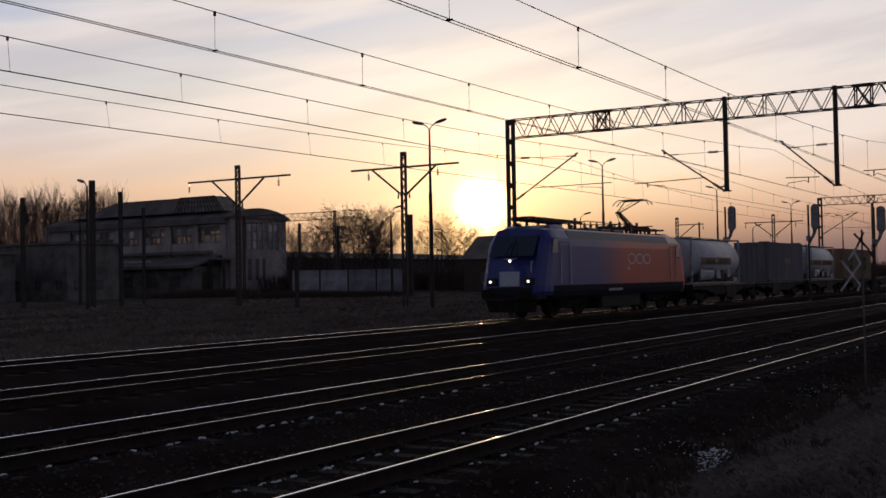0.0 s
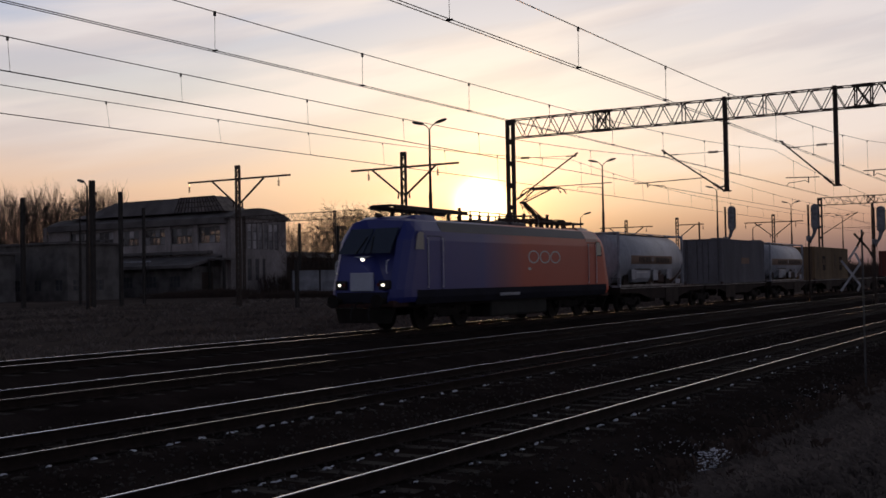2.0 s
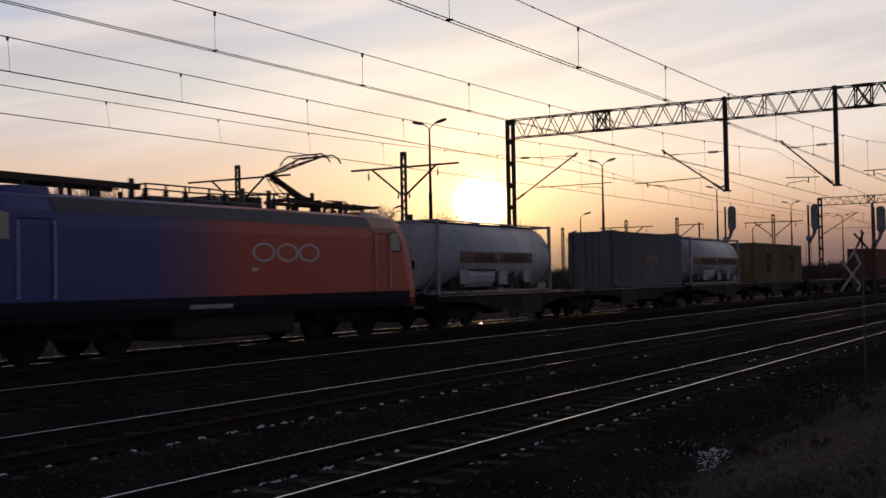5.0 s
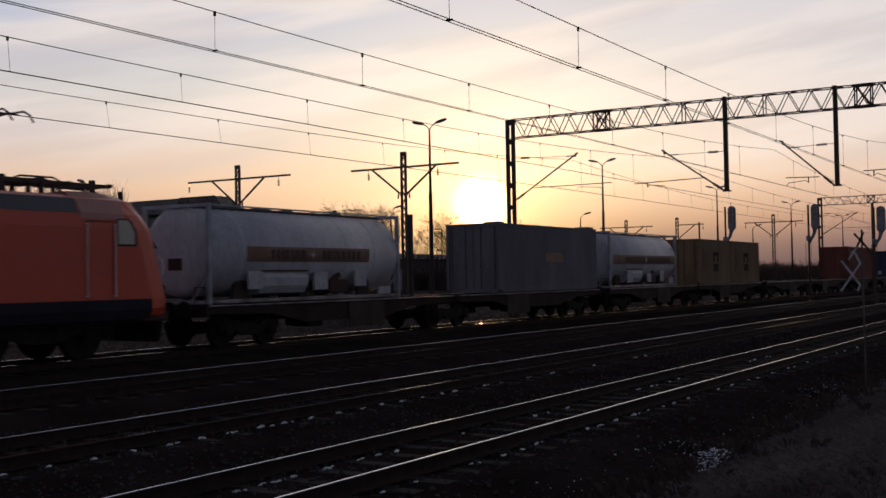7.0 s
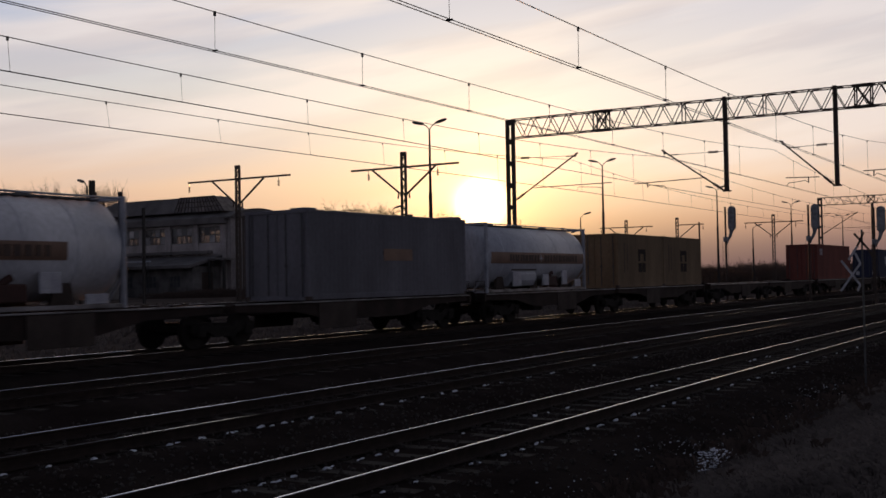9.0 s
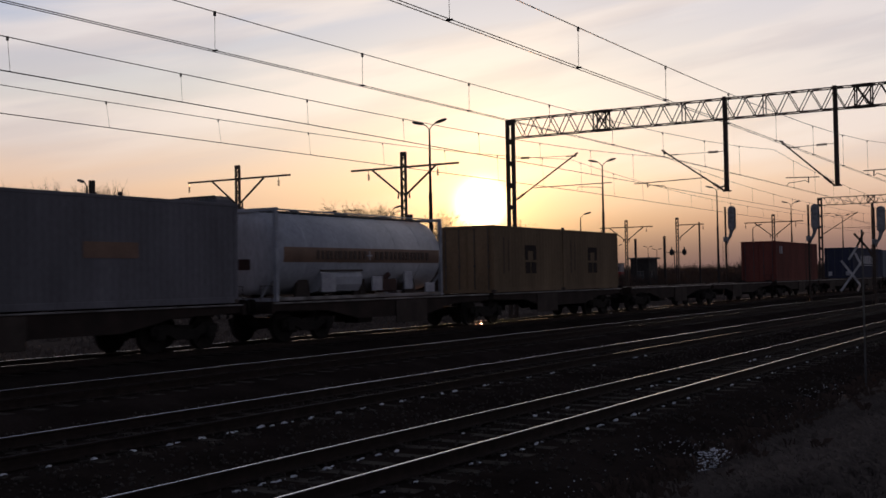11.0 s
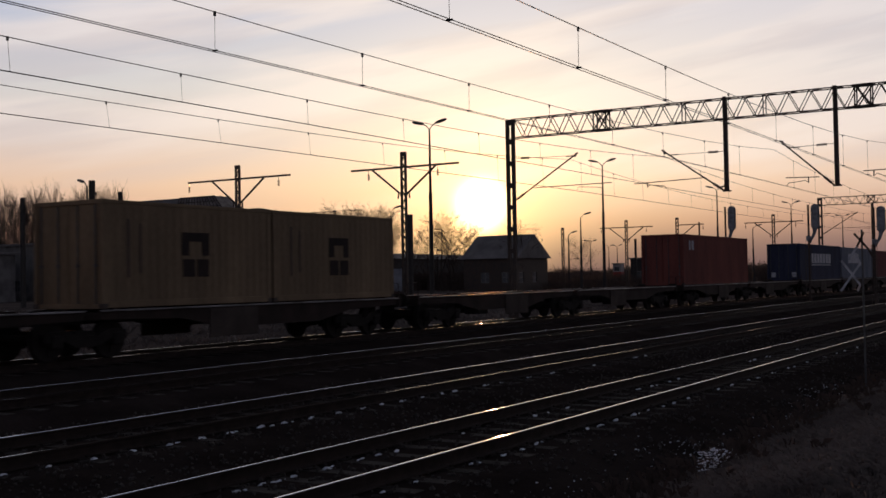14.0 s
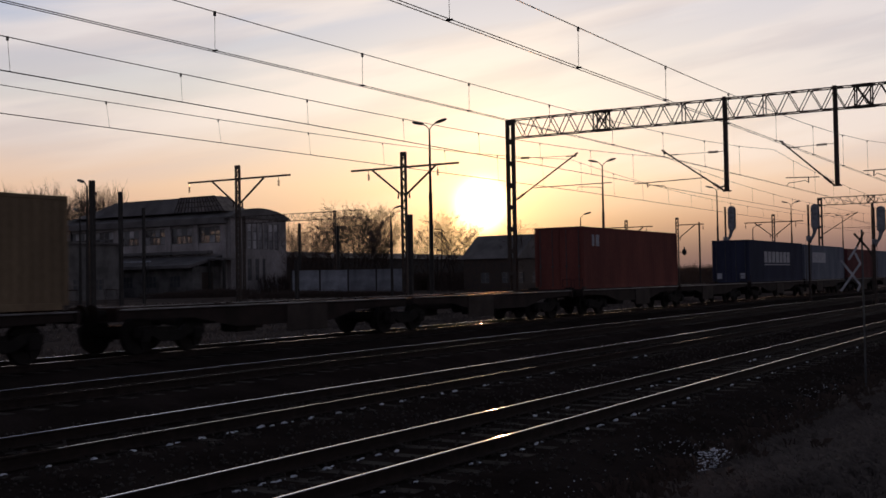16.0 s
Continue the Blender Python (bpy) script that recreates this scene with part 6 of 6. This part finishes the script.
def low_house(x0, x1, y0, y1, h, pitch, label, m="plaster", ridge="x"):
    t = thing("low_building", label, "building", "", None)
    holes = []
    n = max(1, int((x1 - x0) / 3.2))
    for i in range(n):
        u = x0 + 0.8 + (x1 - x0 - 1.6) * i / n
        holes.append((u, u + 1.3, 1.1, min(2.5, h - 0.3)))
    pierced_wall("wall", t, "x", y0, 0.3, x0, x1, -0.5, h, holes, m)
    for g in holes:
        window(t, "x", y0, *g, nx=2, nz=2)
    hl = []
    n = max(1, int((y1 - y0) / 3.6))
    for i in range(n):
        u = y0 + 0.9 + (y1 - y0 - 1.6) * i / n
        hl.append((u, u + 1.3, 1.1, min(2.5, h - 0.3)))
    pierced_wall("wall", t, "y", x0, 0.3, y0 + 0.3, y1, -0.5, h, hl, m)
    for g in hl:
        window(t, "y", x0, *g, nx=2, nz=2)
    wall_box("wall", t, x1 - 0.3, x1, y0 + 0.3, y1, -0.5, h, m)
    wall_box("wall", t, x0 + 0.3, x1 - 0.3, y1 - 0.3, y1, -0.5, h, m)
    bm = bm_new()
    if pitch and ridge == "y":
        prism(bm, [(x0 - 0.4, h - 0.05), (x1 + 0.4, h - 0.05), ((x0 + x1) / 2, h + pitch)], y0 - 0.4, y1 + 0.4, "y")
    elif pitch:
        prism(bm, [(y0 - 0.5, h - 0.05), (y1 + 0.5, h - 0.05), ((y0 + y1) / 2, h + pitch)], x0 - 0.4, x1 + 0.4)
    else:
        box(bm, x0 - 0.4, x1 + 0.4, y0 - 0.4, y1 + 0.4, h, h + 0.25)
    part("roof", bm, M["roofing"], t)
    return t


def relay_hut(x, y, w, h, lower, upper, label):
    """A slim flat-roofed cabin with a plinth, a window and a door."""
    t = thing("relay_hut", label, "hut", "", pose(x, y, 0))
    for name, m, z0, z1 in (("base", lower, -0.5, h * 0.62), ("upper_wall", upper, h * 0.62, h - 0.2)):
        bm = bm_new()
        rbox(bm, -w / 2, w / 2, -w / 2, w / 2, z0, z1, 0.03)
        part(name, bm, M[m], t)
    bm = bm_new()
    rbox(bm, -w / 2 - 0.15, w / 2 + 0.15, -w / 2 - 0.15, w / 2 + 0.15, h - 0.2, h, 0.03)
    part("roof", bm, M["roofing"], t)
    bm = bm_new()
    box(bm, -w / 2 - 0.02, -w / 2 + 0.03, -w * 0.3, w * 0.3, h * 0.66, h * 0.66 + 0.7)
    part("window", bm, M["glass"], t)
    bm = bm_new()
    box(bm, -w * 0.3, w * 0.3, -w / 2 - 0.02, -w / 2 + 0.03, 0.0, 2.0)
    part("door", bm, M["steel"], t)


def panel_fence(x0, y0, x1, y1, h=2.2):
    t = thing("concrete_fence", "pale precast concrete panel fence with upright posts", "fence")
    d = Vector((x1 - x0, y1 - y0, 0))
    n = max(1, int(d.length / 2.6))
    step = d / n
    ang = math.atan2(d.y, d.x)
    bmp, bmq = bm_new(), bm_new()
    box(bmp, 0.09, step.length - 0.09, -0.04, 0.04, -0.2, h - 0.12)
    box(bmq, -0.09, 0.09, -0.09, 0.09, -0.3, h)
    mp, mq = mesh_of(bmp, M["pale_panel"]), mesh_of(bmq, M["post"])
    for i in range(n + 1):
        p = Vector((x0, y0, 0)) + step * i
        part_on("fence_post", mq, t, Matrix.Translation(p) @ pose(0, 0, 0, 0, 0, math.degrees(ang)))
        if i < n and RND.random() > 0.06:
            part_on("fence_panel", mp, t, Matrix.Translation(p) @ pose(0, 0, 0, 0, 0, math.degrees(ang)))


M["thin_glass"] = mat("streaked_thin_glass", (0.10, 0.09, 0.09), (0.16, 0.15, 0.15), 0.3, s1=0.8, s2=12, bump=0, spec=0.5)
M["thin_glass"].node_tree.nodes["Principled BSDF"].inputs["Alpha"].default_value = 0.5
M["pale_panel"] = mat("pale_fence_concrete", (0.23, 0.235, 0.26), (0.12, 0.122, 0.135), 0.9, s1=0.8, s2=20, bump=0.2, rand=0.25)


# ---- winter trees and scrub ----
def tree_meshes(seed, height, spread, upright):
    """Trunk with limbs, and a crown of thin bare twigs, as two meshes."""
    r = random.Random(seed)
    wood, crown = bm_new(), bm_new()
    kids = (0, 3, 2, 2, 2)

    def grow(p, d, length, rad, depth):
        n = (6, 4, 3, 2, 2)[depth]
        for k in range(n):
            q = p + d * (length / n)
            tube(wood if depth < 2 else crown, p, q, rad, 6 if depth < 2 else 3, rad * 0.84, caps=False)
            rad = max(rad * 0.84, 0.013)
            p = q
            d = (d + Vector((r.uniform(-1, 1), r.uniform(-1, 1), r.uniform(-0.2, 0.8))) * 0.12).normalized()
            if depth < 4 and (depth > 0 or k > 0):
                for _ in range(kids[depth + 1] if depth else 3):
                    a = r.uniform(0, 6.283)
                    side = Vector((math.cos(a), math.sin(a), r.uniform(-0.1, 0.3)))
                    nd = (d * upright + side * spread).normalized()
                    if r.random() < (0.95, 0.75, 0.65, 0.55)[depth]:
                        grow(p, nd, length * r.uniform(0.34, 0.62) * (1.0 - 0.45 * k / n if depth == 0 else 1.0), max(rad * 0.55, 0.015), depth + 1)

    grow(Vector((0, 0, -0.3)), Vector((0, 0, 1)), height * 0.80, height * 0.013, 0)
    # bring the grown tree to its height
    top = max(v.co.z for v in crown.verts)
    for bm in (wood, crown):
        bmesh.ops.scale(bm, vec=(height / top, height / top, height / top), verts=bm.verts)
    return mesh_of(wood, M["bark"]), mesh_of(crown, M["twig"])


def poplar_meshes(seed, height):
    """A slim poplar: straight trunk, limbs that sweep up close to it, each with a spray of fine upright twigs."""
    r = random.Random(seed)
    wood, crown = bm_new(), bm_new()

    def sweep(p, d, length, rad, bm, n, sides):
        pts = [p]
        for _ in range(n):
            d = (d + Vector((r.uniform(-0.06, 0.06), r.uniform(-0.06, 0.06), 0.10))).normalized()
            pts.append(pts[-1] + d * (length / n))
        for k, (a, b) in enumerate(zip(pts, pts[1:])):
            tube(bm, a, b, rad * (1 - 0.75 * k / n), sides, rad * (1 - 0.75 * (k + 1) / n), caps=False)
        return pts, d

    trunk, _ = sweep(Vector((0, 0, -0.3)), Vector((0, 0, 1)), height * 0.93, height * 0.0065, wood, 8, 6)
    for i in range(30):
        f = 0.10 + 0.78 * i / 29
        p = trunk[0].lerp(trunk[-1], f)
        a = i * 2.4 + r.uniform(-0.4, 0.4)
        lean = r.uniform(0.28, 0.55)
        pts, d = sweep(p, Vector((math.cos(a) * lean, math.sin(a) * lean, 1)).normalized(), height * (0.42 - 0.30 * f) * r.uniform(0.75, 1.15), 0.030 * (1.25 - f), wood, 4, 3)
        for q in pts[1:]:
            for _ in range(5):
                b = r.uniform(0, 6.283)
                sweep(q, (d + Vector((math.cos(b), math.sin(b), 0.25)) * 0.38).normalized(), height * r.uniform(0.06, 0.14), 0.015, crown, 2, 3)
    return mesh_of(wood, M["bark"]), mesh_of(crown, M["twig"])


TREES = {}


def tree(kind, x, y, s, turn, label):
    if kind not in TREES:
        TREES[kind] = tree_meshes(*kind) if len(kind) == 4 else poplar_meshes(*kind)
    t = thing("bare_tree", label, "tree", "bare trees behind the yard", pose(x, y, 0, 0, 0, turn))
    a, b = TREES[kind]
    for nm, me in (("trunk", a), ("crown", b)):
        o = part_on(nm, me, t)
        o.scale = (s, s, s)
    return t


def scrub(name, count, region, hgt, seed, label, material="twig", wide=0.035):
    """Tangled leafless scrub in one mesh: every bush a fan of bent stems that fork once."""
    r = random.Random(seed)
    x0, x1, y0, y1 = region
    verts, faces = [], []

    def twig(p, q, w):
        k = len(verts)
        verts.extend([(p.x - w, p.y, p.z), (p.x + w, p.y + w, p.z), (p.x, p.y - w, p.z), tuple(q)])
        faces.extend([(k, k + 1, k + 3), (k + 1, k + 2, k + 3), (k + 2, k, k + 3)])

    for _ in range(count):
        x, y = r.uniform(x0, x1), r.uniform(y0, y1)
        h = hgt * r.uniform(0.6, 1.0) * (0.72 + 0.5 * noise.noise((x * 0.07, y * 0.07, seed)))
        z = ground_z(y)
        for _ in range(6):
            a, lean = r.uniform(0, 6.283), abs(r.gauss(0, 0.42))
            c = Vector((math.cos(a), math.sin(a), 0))
            p = Vector((x, y, z)) + c * 0.1 * h
            m = p + c * lean * h * 0.35 + Vector((0, 0, h * r.uniform(0.35, 0.55)))
            w = wide * r.uniform(0.5, 1.2)
            twig(p, m + (m - p) * 0.3, w)
            for _ in range(3):
                b = a + r.uniform(-1.1, 1.1)
                q = m + Vector((math.cos(b) * (lean + 0.15), math.sin(b) * (lean + 0.15), r.uniform(0.5, 1.1))) * h * r.uniform(0.22, 0.5)
                twig(m, q, w * 0.5)
    me = bpy.data.meshes.new(name)
    me.from_pydata(verts, [], faces)
    me.materials.append(M[material])
    tagged(new(name, me), label, "scrub", kind="stuff")


def tufts(name, count, fx, fy, hgt, seed, label, material="grass", width=0.006):
    """Blades of dead grass in one mesh."""
    r = random.Random(seed)
    verts, faces = [], []
    for _ in range(count):
        x, y = fx(r), fy(r)
        z = ground_z(y) - 0.02
        for _ in range(9):
            a = r.uniform(0, 6.3)
            h = hgt * r.uniform(0.4, 1.15)
            lean = h * r.uniform(0.2, 0.9)
            px, py = x + r.uniform(-0.07, 0.07), y + r.uniform(-0.07, 0.07)
            w = width * r.uniform(0.6, 1.3)
            ux, uy = -math.sin(a) * w, math.cos(a) * w
            k = len(verts)
            verts += [(px - ux, py - uy, z), (px + ux, py + uy, z), (px + math.cos(a) * lean * 0.45, py + math.sin(a) * lean * 0.45, z + h * 0.75), (px + math.cos(a) * lean, py + math.sin(a) * lean, z + h * 0.8)]
            faces += [(k, k + 1, k + 2), (k + 2, k + 1, k + 3)]
    me = bpy.data.meshes.new(name)
    me.from_pydata(verts, [], faces)
    me.materials.append(M[material])
    tagged(new(name, me), label, "grass", kind="stuff")


def snow_bits(name, spots, label):
    """Low lumps of old snow at (x, y, z, length, width)."""
    r = random.Random(5)
    verts, faces = [], []
    for x, y, z, l, w in spots:
        k = len(verts)
        n = 9
        for ring, (f, hh) in enumerate(((1.0, -0.01), (0.72, 0.016), (0.3, 0.026))):
            for i in range(n):
                a = 2 * math.pi * i / n
                q = f * r.uniform(0.5, 1.3)
                verts.append((x + math.cos(a) * l * q, y + math.sin(a) * w * q, z + hh * min(1.0, l / 0.10) * r.uniform(0.6, 1.2)))
        for ring in range(2):
            for i in range(n):
                j = (i + 1) % n
                faces.append((k + ring * n + i, k + ring * n + j, k + (ring + 1) * n + j, k + (ring + 1) * n + i))
        faces.append(tuple(k + 2 * n + i for i in range(n)))
    me = bpy.data.meshes.new(name)
    me.from_pydata(verts, [], faces)
    me.materials.append(M["snow"])
    tagged(new(name, me), label, "snow", kind="stuff")


# sleepers whose ends carry a lump of snow: across the track, height, step along it, which of them
SNOW_ROWS = ((6.69, -0.49, (9.72, 10.68, 12.65, 13.72, 14.55, 15.3, 17.74, 18.35, 19.44, 20.55, 21.55, 22.48, 23.18, 24.5, 27.1, 28.4, 30.1, 31, 33, 35, 35.8, 38, 40.7, 43, 44.6, 47)),
             (8.10, -0.49, (8.7, 9.4, 9.75, 10.2, 11.1, 12.1, 12.7, 13.35, 16, 19.4, 20.1, 21.2, 26.2, 27.3, 28.9, 29.8, 37.8, 38.5, 40.3, 45)),
             (11.26, -0.48, (8, 9, 10, 11, 12, 13, 13.9, 15, 15.8, 16.8, 17.9, 18.9, 19.9, 20.8, 21.9, 22.9, 23.7, 25.6, 26.6, 28.5, 30.3, 34, 38.2, 39.3)))


def build_place():
    build_wires()
    portal(46.3, "riveted dark lattice portal spanning the tracks on two columns")
    portal(109.1, "distant dark lattice portal spanning the tracks", 8.08, 8.78, 0.72, 19.55, 0.022)
    portal(171.9, "far lattice portal spanning the tracks")
    far = thing("lattice_gantry", "distant dark lattice gantry on slim posts", "gantry")
    truss(far, 108.0, 95.0, 76.5, 9.2, 10.1, 0.4, step=1.0)
    for y in (94.8, 80.5):
        lattice_post(far, 108.0, y, -0.3, 10.2, 0.3)
    # yard masts and posts
    t_mast(59.0, 52.3, 9.88, 4.65, inset=(1.0, 0.1))
    t_mast(58.3, 38.08, 9.7, inset=(1.5, 1.35))
    t_mast(139.2, 55.9, 9.1, 3.7)
    t_mast(137.75, 48.4, 9.05, 3.5, arms=(-1,), inset=(0.1, 0.1))
    t_mast(141.2, 37.1, 9.1, 3.65)
    t_mast(135.9, 63.6, 8.3, 0.3, arms=(), label="short dark lattice mast without a crossarm")
    plain_post(59.0, 66.9, 9.72, 0.34)
    plain_post(60.5, 76.8, 9.0, 0.30)
    plain_post(65.75, 71.15, 9.5, 0.27, bracket=False)
    plain_post(69.88, 72.8, 8.4, 0.21, bracket=False)
    plain_post(110.0, 87.5, 9.0, 0.28, bracket=False)
    plain_post(112.0, 83.0, 8.6, 0.28, bracket=False)
    plain_post(96.0, 62.0, 8.4, 0.4, bracket=False)
    plain_post(161.4, 53.3, 9.5, 0.20, bracket=False)
    plain_post(172.2, 67.6, 7.75, 0.30, bracket=False)
    plain_post(178.6, 65.0, 8.25, 0.34, bracket=False)
    bracket_signals(188.6, 66.9, 5.9)
    plain_post(59.0, 47.2, 3.2, 0.22, bracket=False)
    # lamps
    for x, y, h in ((62.6, 38.8, 12.0), (93.0, 39.5, 12.0), (130.0, 40.7, 12.0), (166.0, 41.0, 12.0), (211.0, 43.0, 12.0)):
        yard_lamp(x, y, h)
    yard_lamp(52.93, 60.5, 8.85, 1, 165)
    yard_lamp(70.0, 81.0, 8.6, 1, 165)
    yard_lamp(94.0, 63.0, 9.0, 1)
    yard_lamp(118.6, 53.2, 8.9, 1)
    yard_lamp(145.3, 67.1, 8.0, 1)
    yard_lamp(163.6, 46.0, 8.7, 1)
    for x, y, h in ((196.9, 86.4, 8.5), (258.2, 108.4, 9.3), (259.0, 106.5, 9.3), (280.4, 106.6, 9.3), (290.6, 108.0, 8.8)):
        yard_lamp(x, y, h)
    signal(79.0, 24.16, 6.50)
    signal(79.0, 18.36, 6.36)
    signal(79.0, 14.08, 6.00)
    cross_sign(22.3, 4.2)
    # buildings
    hall()
    low_house(88, 96, 104, 150, 6.6, 0, "long flat-roofed sooty concrete annexe", "concrete")
    low_house(70, 84, 108, 122, 5.4, 0, "flat-roofed grey workshop beside the hall", "concrete")
    low_house(126, 252, 128, 138, 6.2, 1.2, "long dark low shed with a tarred roof", "post")
    low_house(130.8, 140.2, 68, 76, 4.4, 3.2, "steep-roofed dark house behind the tracks", "steel", ridge="y")
    low_house(176.4, 180.4, 67.0, 70.2, 4.5, 0, "low dark flat-roofed relay building far along the yard", "post")
    relay_hut(185.0, 75.9, 1.5, 4.0, "red_paint", "plaster", "small red and white trackside cabin")
    panel_fence(98.2, 79.3, 105.0, 68.7, 3.1)
    # trees
    A, B, C, D, F = (3, 15.5), (11, 13.0, 0.80, 0.75), (23, 14.5), (37, 12.5, 0.70, 0.85), (41, 15.0)
    r = random.Random(12)
    for i in range(58):
        b = 34.0 + 8.5 * i / 57 + r.uniform(-0.10, 0.10)
        dist = r.uniform(172, 205)
        tree((A, C, F)[i % 3], dist * math.sin(radians(b)), dist * math.cos(radians(b)), r.uniform(1.0, 1.16), r.uniform(0, 360), "tall bare poplar with upswept grey branches")
    for b, dist, s in ((53.7, 190, 1.08), (54.0, 178, 1.0), (54.5, 192, 1.12), (54.9, 183, 1.05), (55.3, 190, 1.12), (55.8, 182, 0.98), (51.2, 188, 0.9), (51.8, 178, 0.82), (52.3, 186, 0.9), (52.9, 182, 0.95), (58.5, 180, 0.85), (59.4, 184, 0.95), (60.1, 178, 0.85), (62.8, 172, 0.72), (50.6, 170, 0.95), (51.4, 180, 1.0), (52.6, 172, 0.9), (53.6, 165, 1.05), (54.3, 168, 1.1), (55.0, 172, 1.1), (55.6, 170, 1.0), (58.7, 165, 0.95), (59.2, 172, 1.0), (59.8, 170, 0.85), (62.9, 150, 0.75), (65.9, 190, 0.7), (51.0, 160, 0.85), (52.0, 168, 0.95), (53.1, 176, 1.0), (54.7, 160, 1.0), (55.3, 180, 1.15), (56.0, 176, 1.0), (57.2, 182, 0.85), (58.0, 176, 0.85)):
        tree(B if int(b * 10) % 2 else D, dist * math.sin(radians(b)), dist * math.cos(radians(b)), s, r.uniform(0, 360), "broad bare deciduous tree with a tangled crown")
    scrub("scrub", 3600, (150, 330, 88, 112), 4.2, 4, "tangled leafless scrub along the yard edge", wide=0.08)
    scrub("scrub", 2300, (118, 175, 96, 118), 5.9, 6, "leafless bushes by the fence", wide=0.07)
    scrub("scrub", 7000, (230, 560, 45, 150), 6.6, 8, "distant leafless thickets on the horizon", wide=0.14)
    scrub("scrub", 900, (135, 200, 62, 84), 3.6, 17, "leafless bushes round the small house", wide=0.06)
    scrub("scrub", 1500, (90, 98, 63, 80), 1.5, 10, "low leafless brush before the fence")
    scrub("scrub", 700, (96, 110, 93, 101), 1.5, 9, "leafless bushes before the hall")
    # loose stones, snow and dead grass
    stones("loose_ballast", 9000, (4, 46), lambda q: q.uniform(5.0, 14.5), lambda y: bed_z(y), 0.034, M["stone"], "loose crushed ballast stones beside the rails", 2)
    stones("pale_gravel", 8500, (12, 60), lambda q: 23.9 + abs(q.gauss(0, 0.9)), lambda y: max(bed_z(y) if y < 24.9 else -9, ground_z(y)), 0.042, M["pale_stone"], "pale gravel strewn along the track edge", 3)
    q = random.Random(31)
    spots = []
    for y, z, which in SNOW_ROWS:
        for n in which:
            x = 3.3 + 0.66 * n
            l = q.uniform(0.045, 0.105)
            spots.append((x, y + q.uniform(-0.03, 0.03), z, l, q.uniform(0.02, 0.038)))
            if q.random() < 0.5:
                spots.append((x + l + q.uniform(0.03, 0.12), y + q.uniform(-0.05, 0.05), z, q.uniform(0.02, 0.06), q.uniform(0.012, 0.03)))
    # frosted weeds at the foot of the bank: uneven drifts of small bits
    drifts = ((12.15, 3.93, 205, 0.16, 0.07), (14.55, 5.27, 16, 0.35, 0.12), (11.3, 5.25, 10, 0.5, 0.12), (16.3, 4.38, 26, 0.5, 0.10), (15.1, 4.55, 34, 0.5, 0.14), (22.3, 5.0, 40, 1.3, 0.16), (13.8, 5.35, 8, 0.4, 0.2), (14.9, 4.95, 24, 0.5, 0.12), (19.3, 4.6, 36, 1.0, 0.2), (10.2, 4.9, 6, 0.6, 0.2), (12.6, 4.7, 12, 0.7, 0.25))
    for cx, cy, count, sx, sy in drifts:
        for _ in range(int(count * 1.6)):
            x, y = cx + q.gauss(0, sx), cy + q.gauss(0, sy)
            l = 0.005 + (0.026 if count > 200 else 0.022) * q.random() ** 1.8
            spots.append((x, y, max(bank_z(x, y), bed_z(y) if y > 4.2 else -9) + 0.02 + (0.24 if count > 200 else 0.09) * q.random() ** 1.5, l, l * q.uniform(0.35, 0.9)))
    snow_bits("snow_remnant", spots, "small dirty remnants of old snow among the stones")
    tufts("dead_grass", 260, lambda q: 8 + 22 * q.random() ** 1.2, lambda q: 4.2 + q.gauss(0, 0.5), 0.24, 23, "dark withered tussocks at the foot of the bank", material="twig", width=0.0035)
    tufts("dead_grass", 700, lambda q: 7 + 26 * q.random() ** 1.3, lambda q: 4.1 + q.gauss(0, 0.35), 0.09, 19, "thin dead grass along the foot of the bank", width=0.0026)
    tufts("dead_grass", 16000, lambda q: 4 + 34 * q.random() ** 1.4, lambda q: 3.55 + 0.25 * q.gauss(0, 1) - abs(q.gauss(0, 1.5)), 0.13, 14, "dry dead grass on the bank beside the track", width=0.0028)
    tufts("dead_grass", 6500, lambda q: q.uniform(18, 110), lambda q: 25.6 + 45 * q.random() ** 1.5, 0.24, 15, "dry dead grass across the yard", width=0.010)


build_place()


# ---- movement ----
def motions():
    for ob, c in MOVERS:
        walk(ob, [(0.5 * k, pose(c - travel(0.5 * k), RUN, 0)) for k in range(33)])
    for w, r, x in WHEELS:
        walk(w, [(0.1 * k, pose(x, 0, r, 0, -math.degrees((travel(0.1 * k) - travel(0)) / r), 0)) for k in range(161)])


motions()
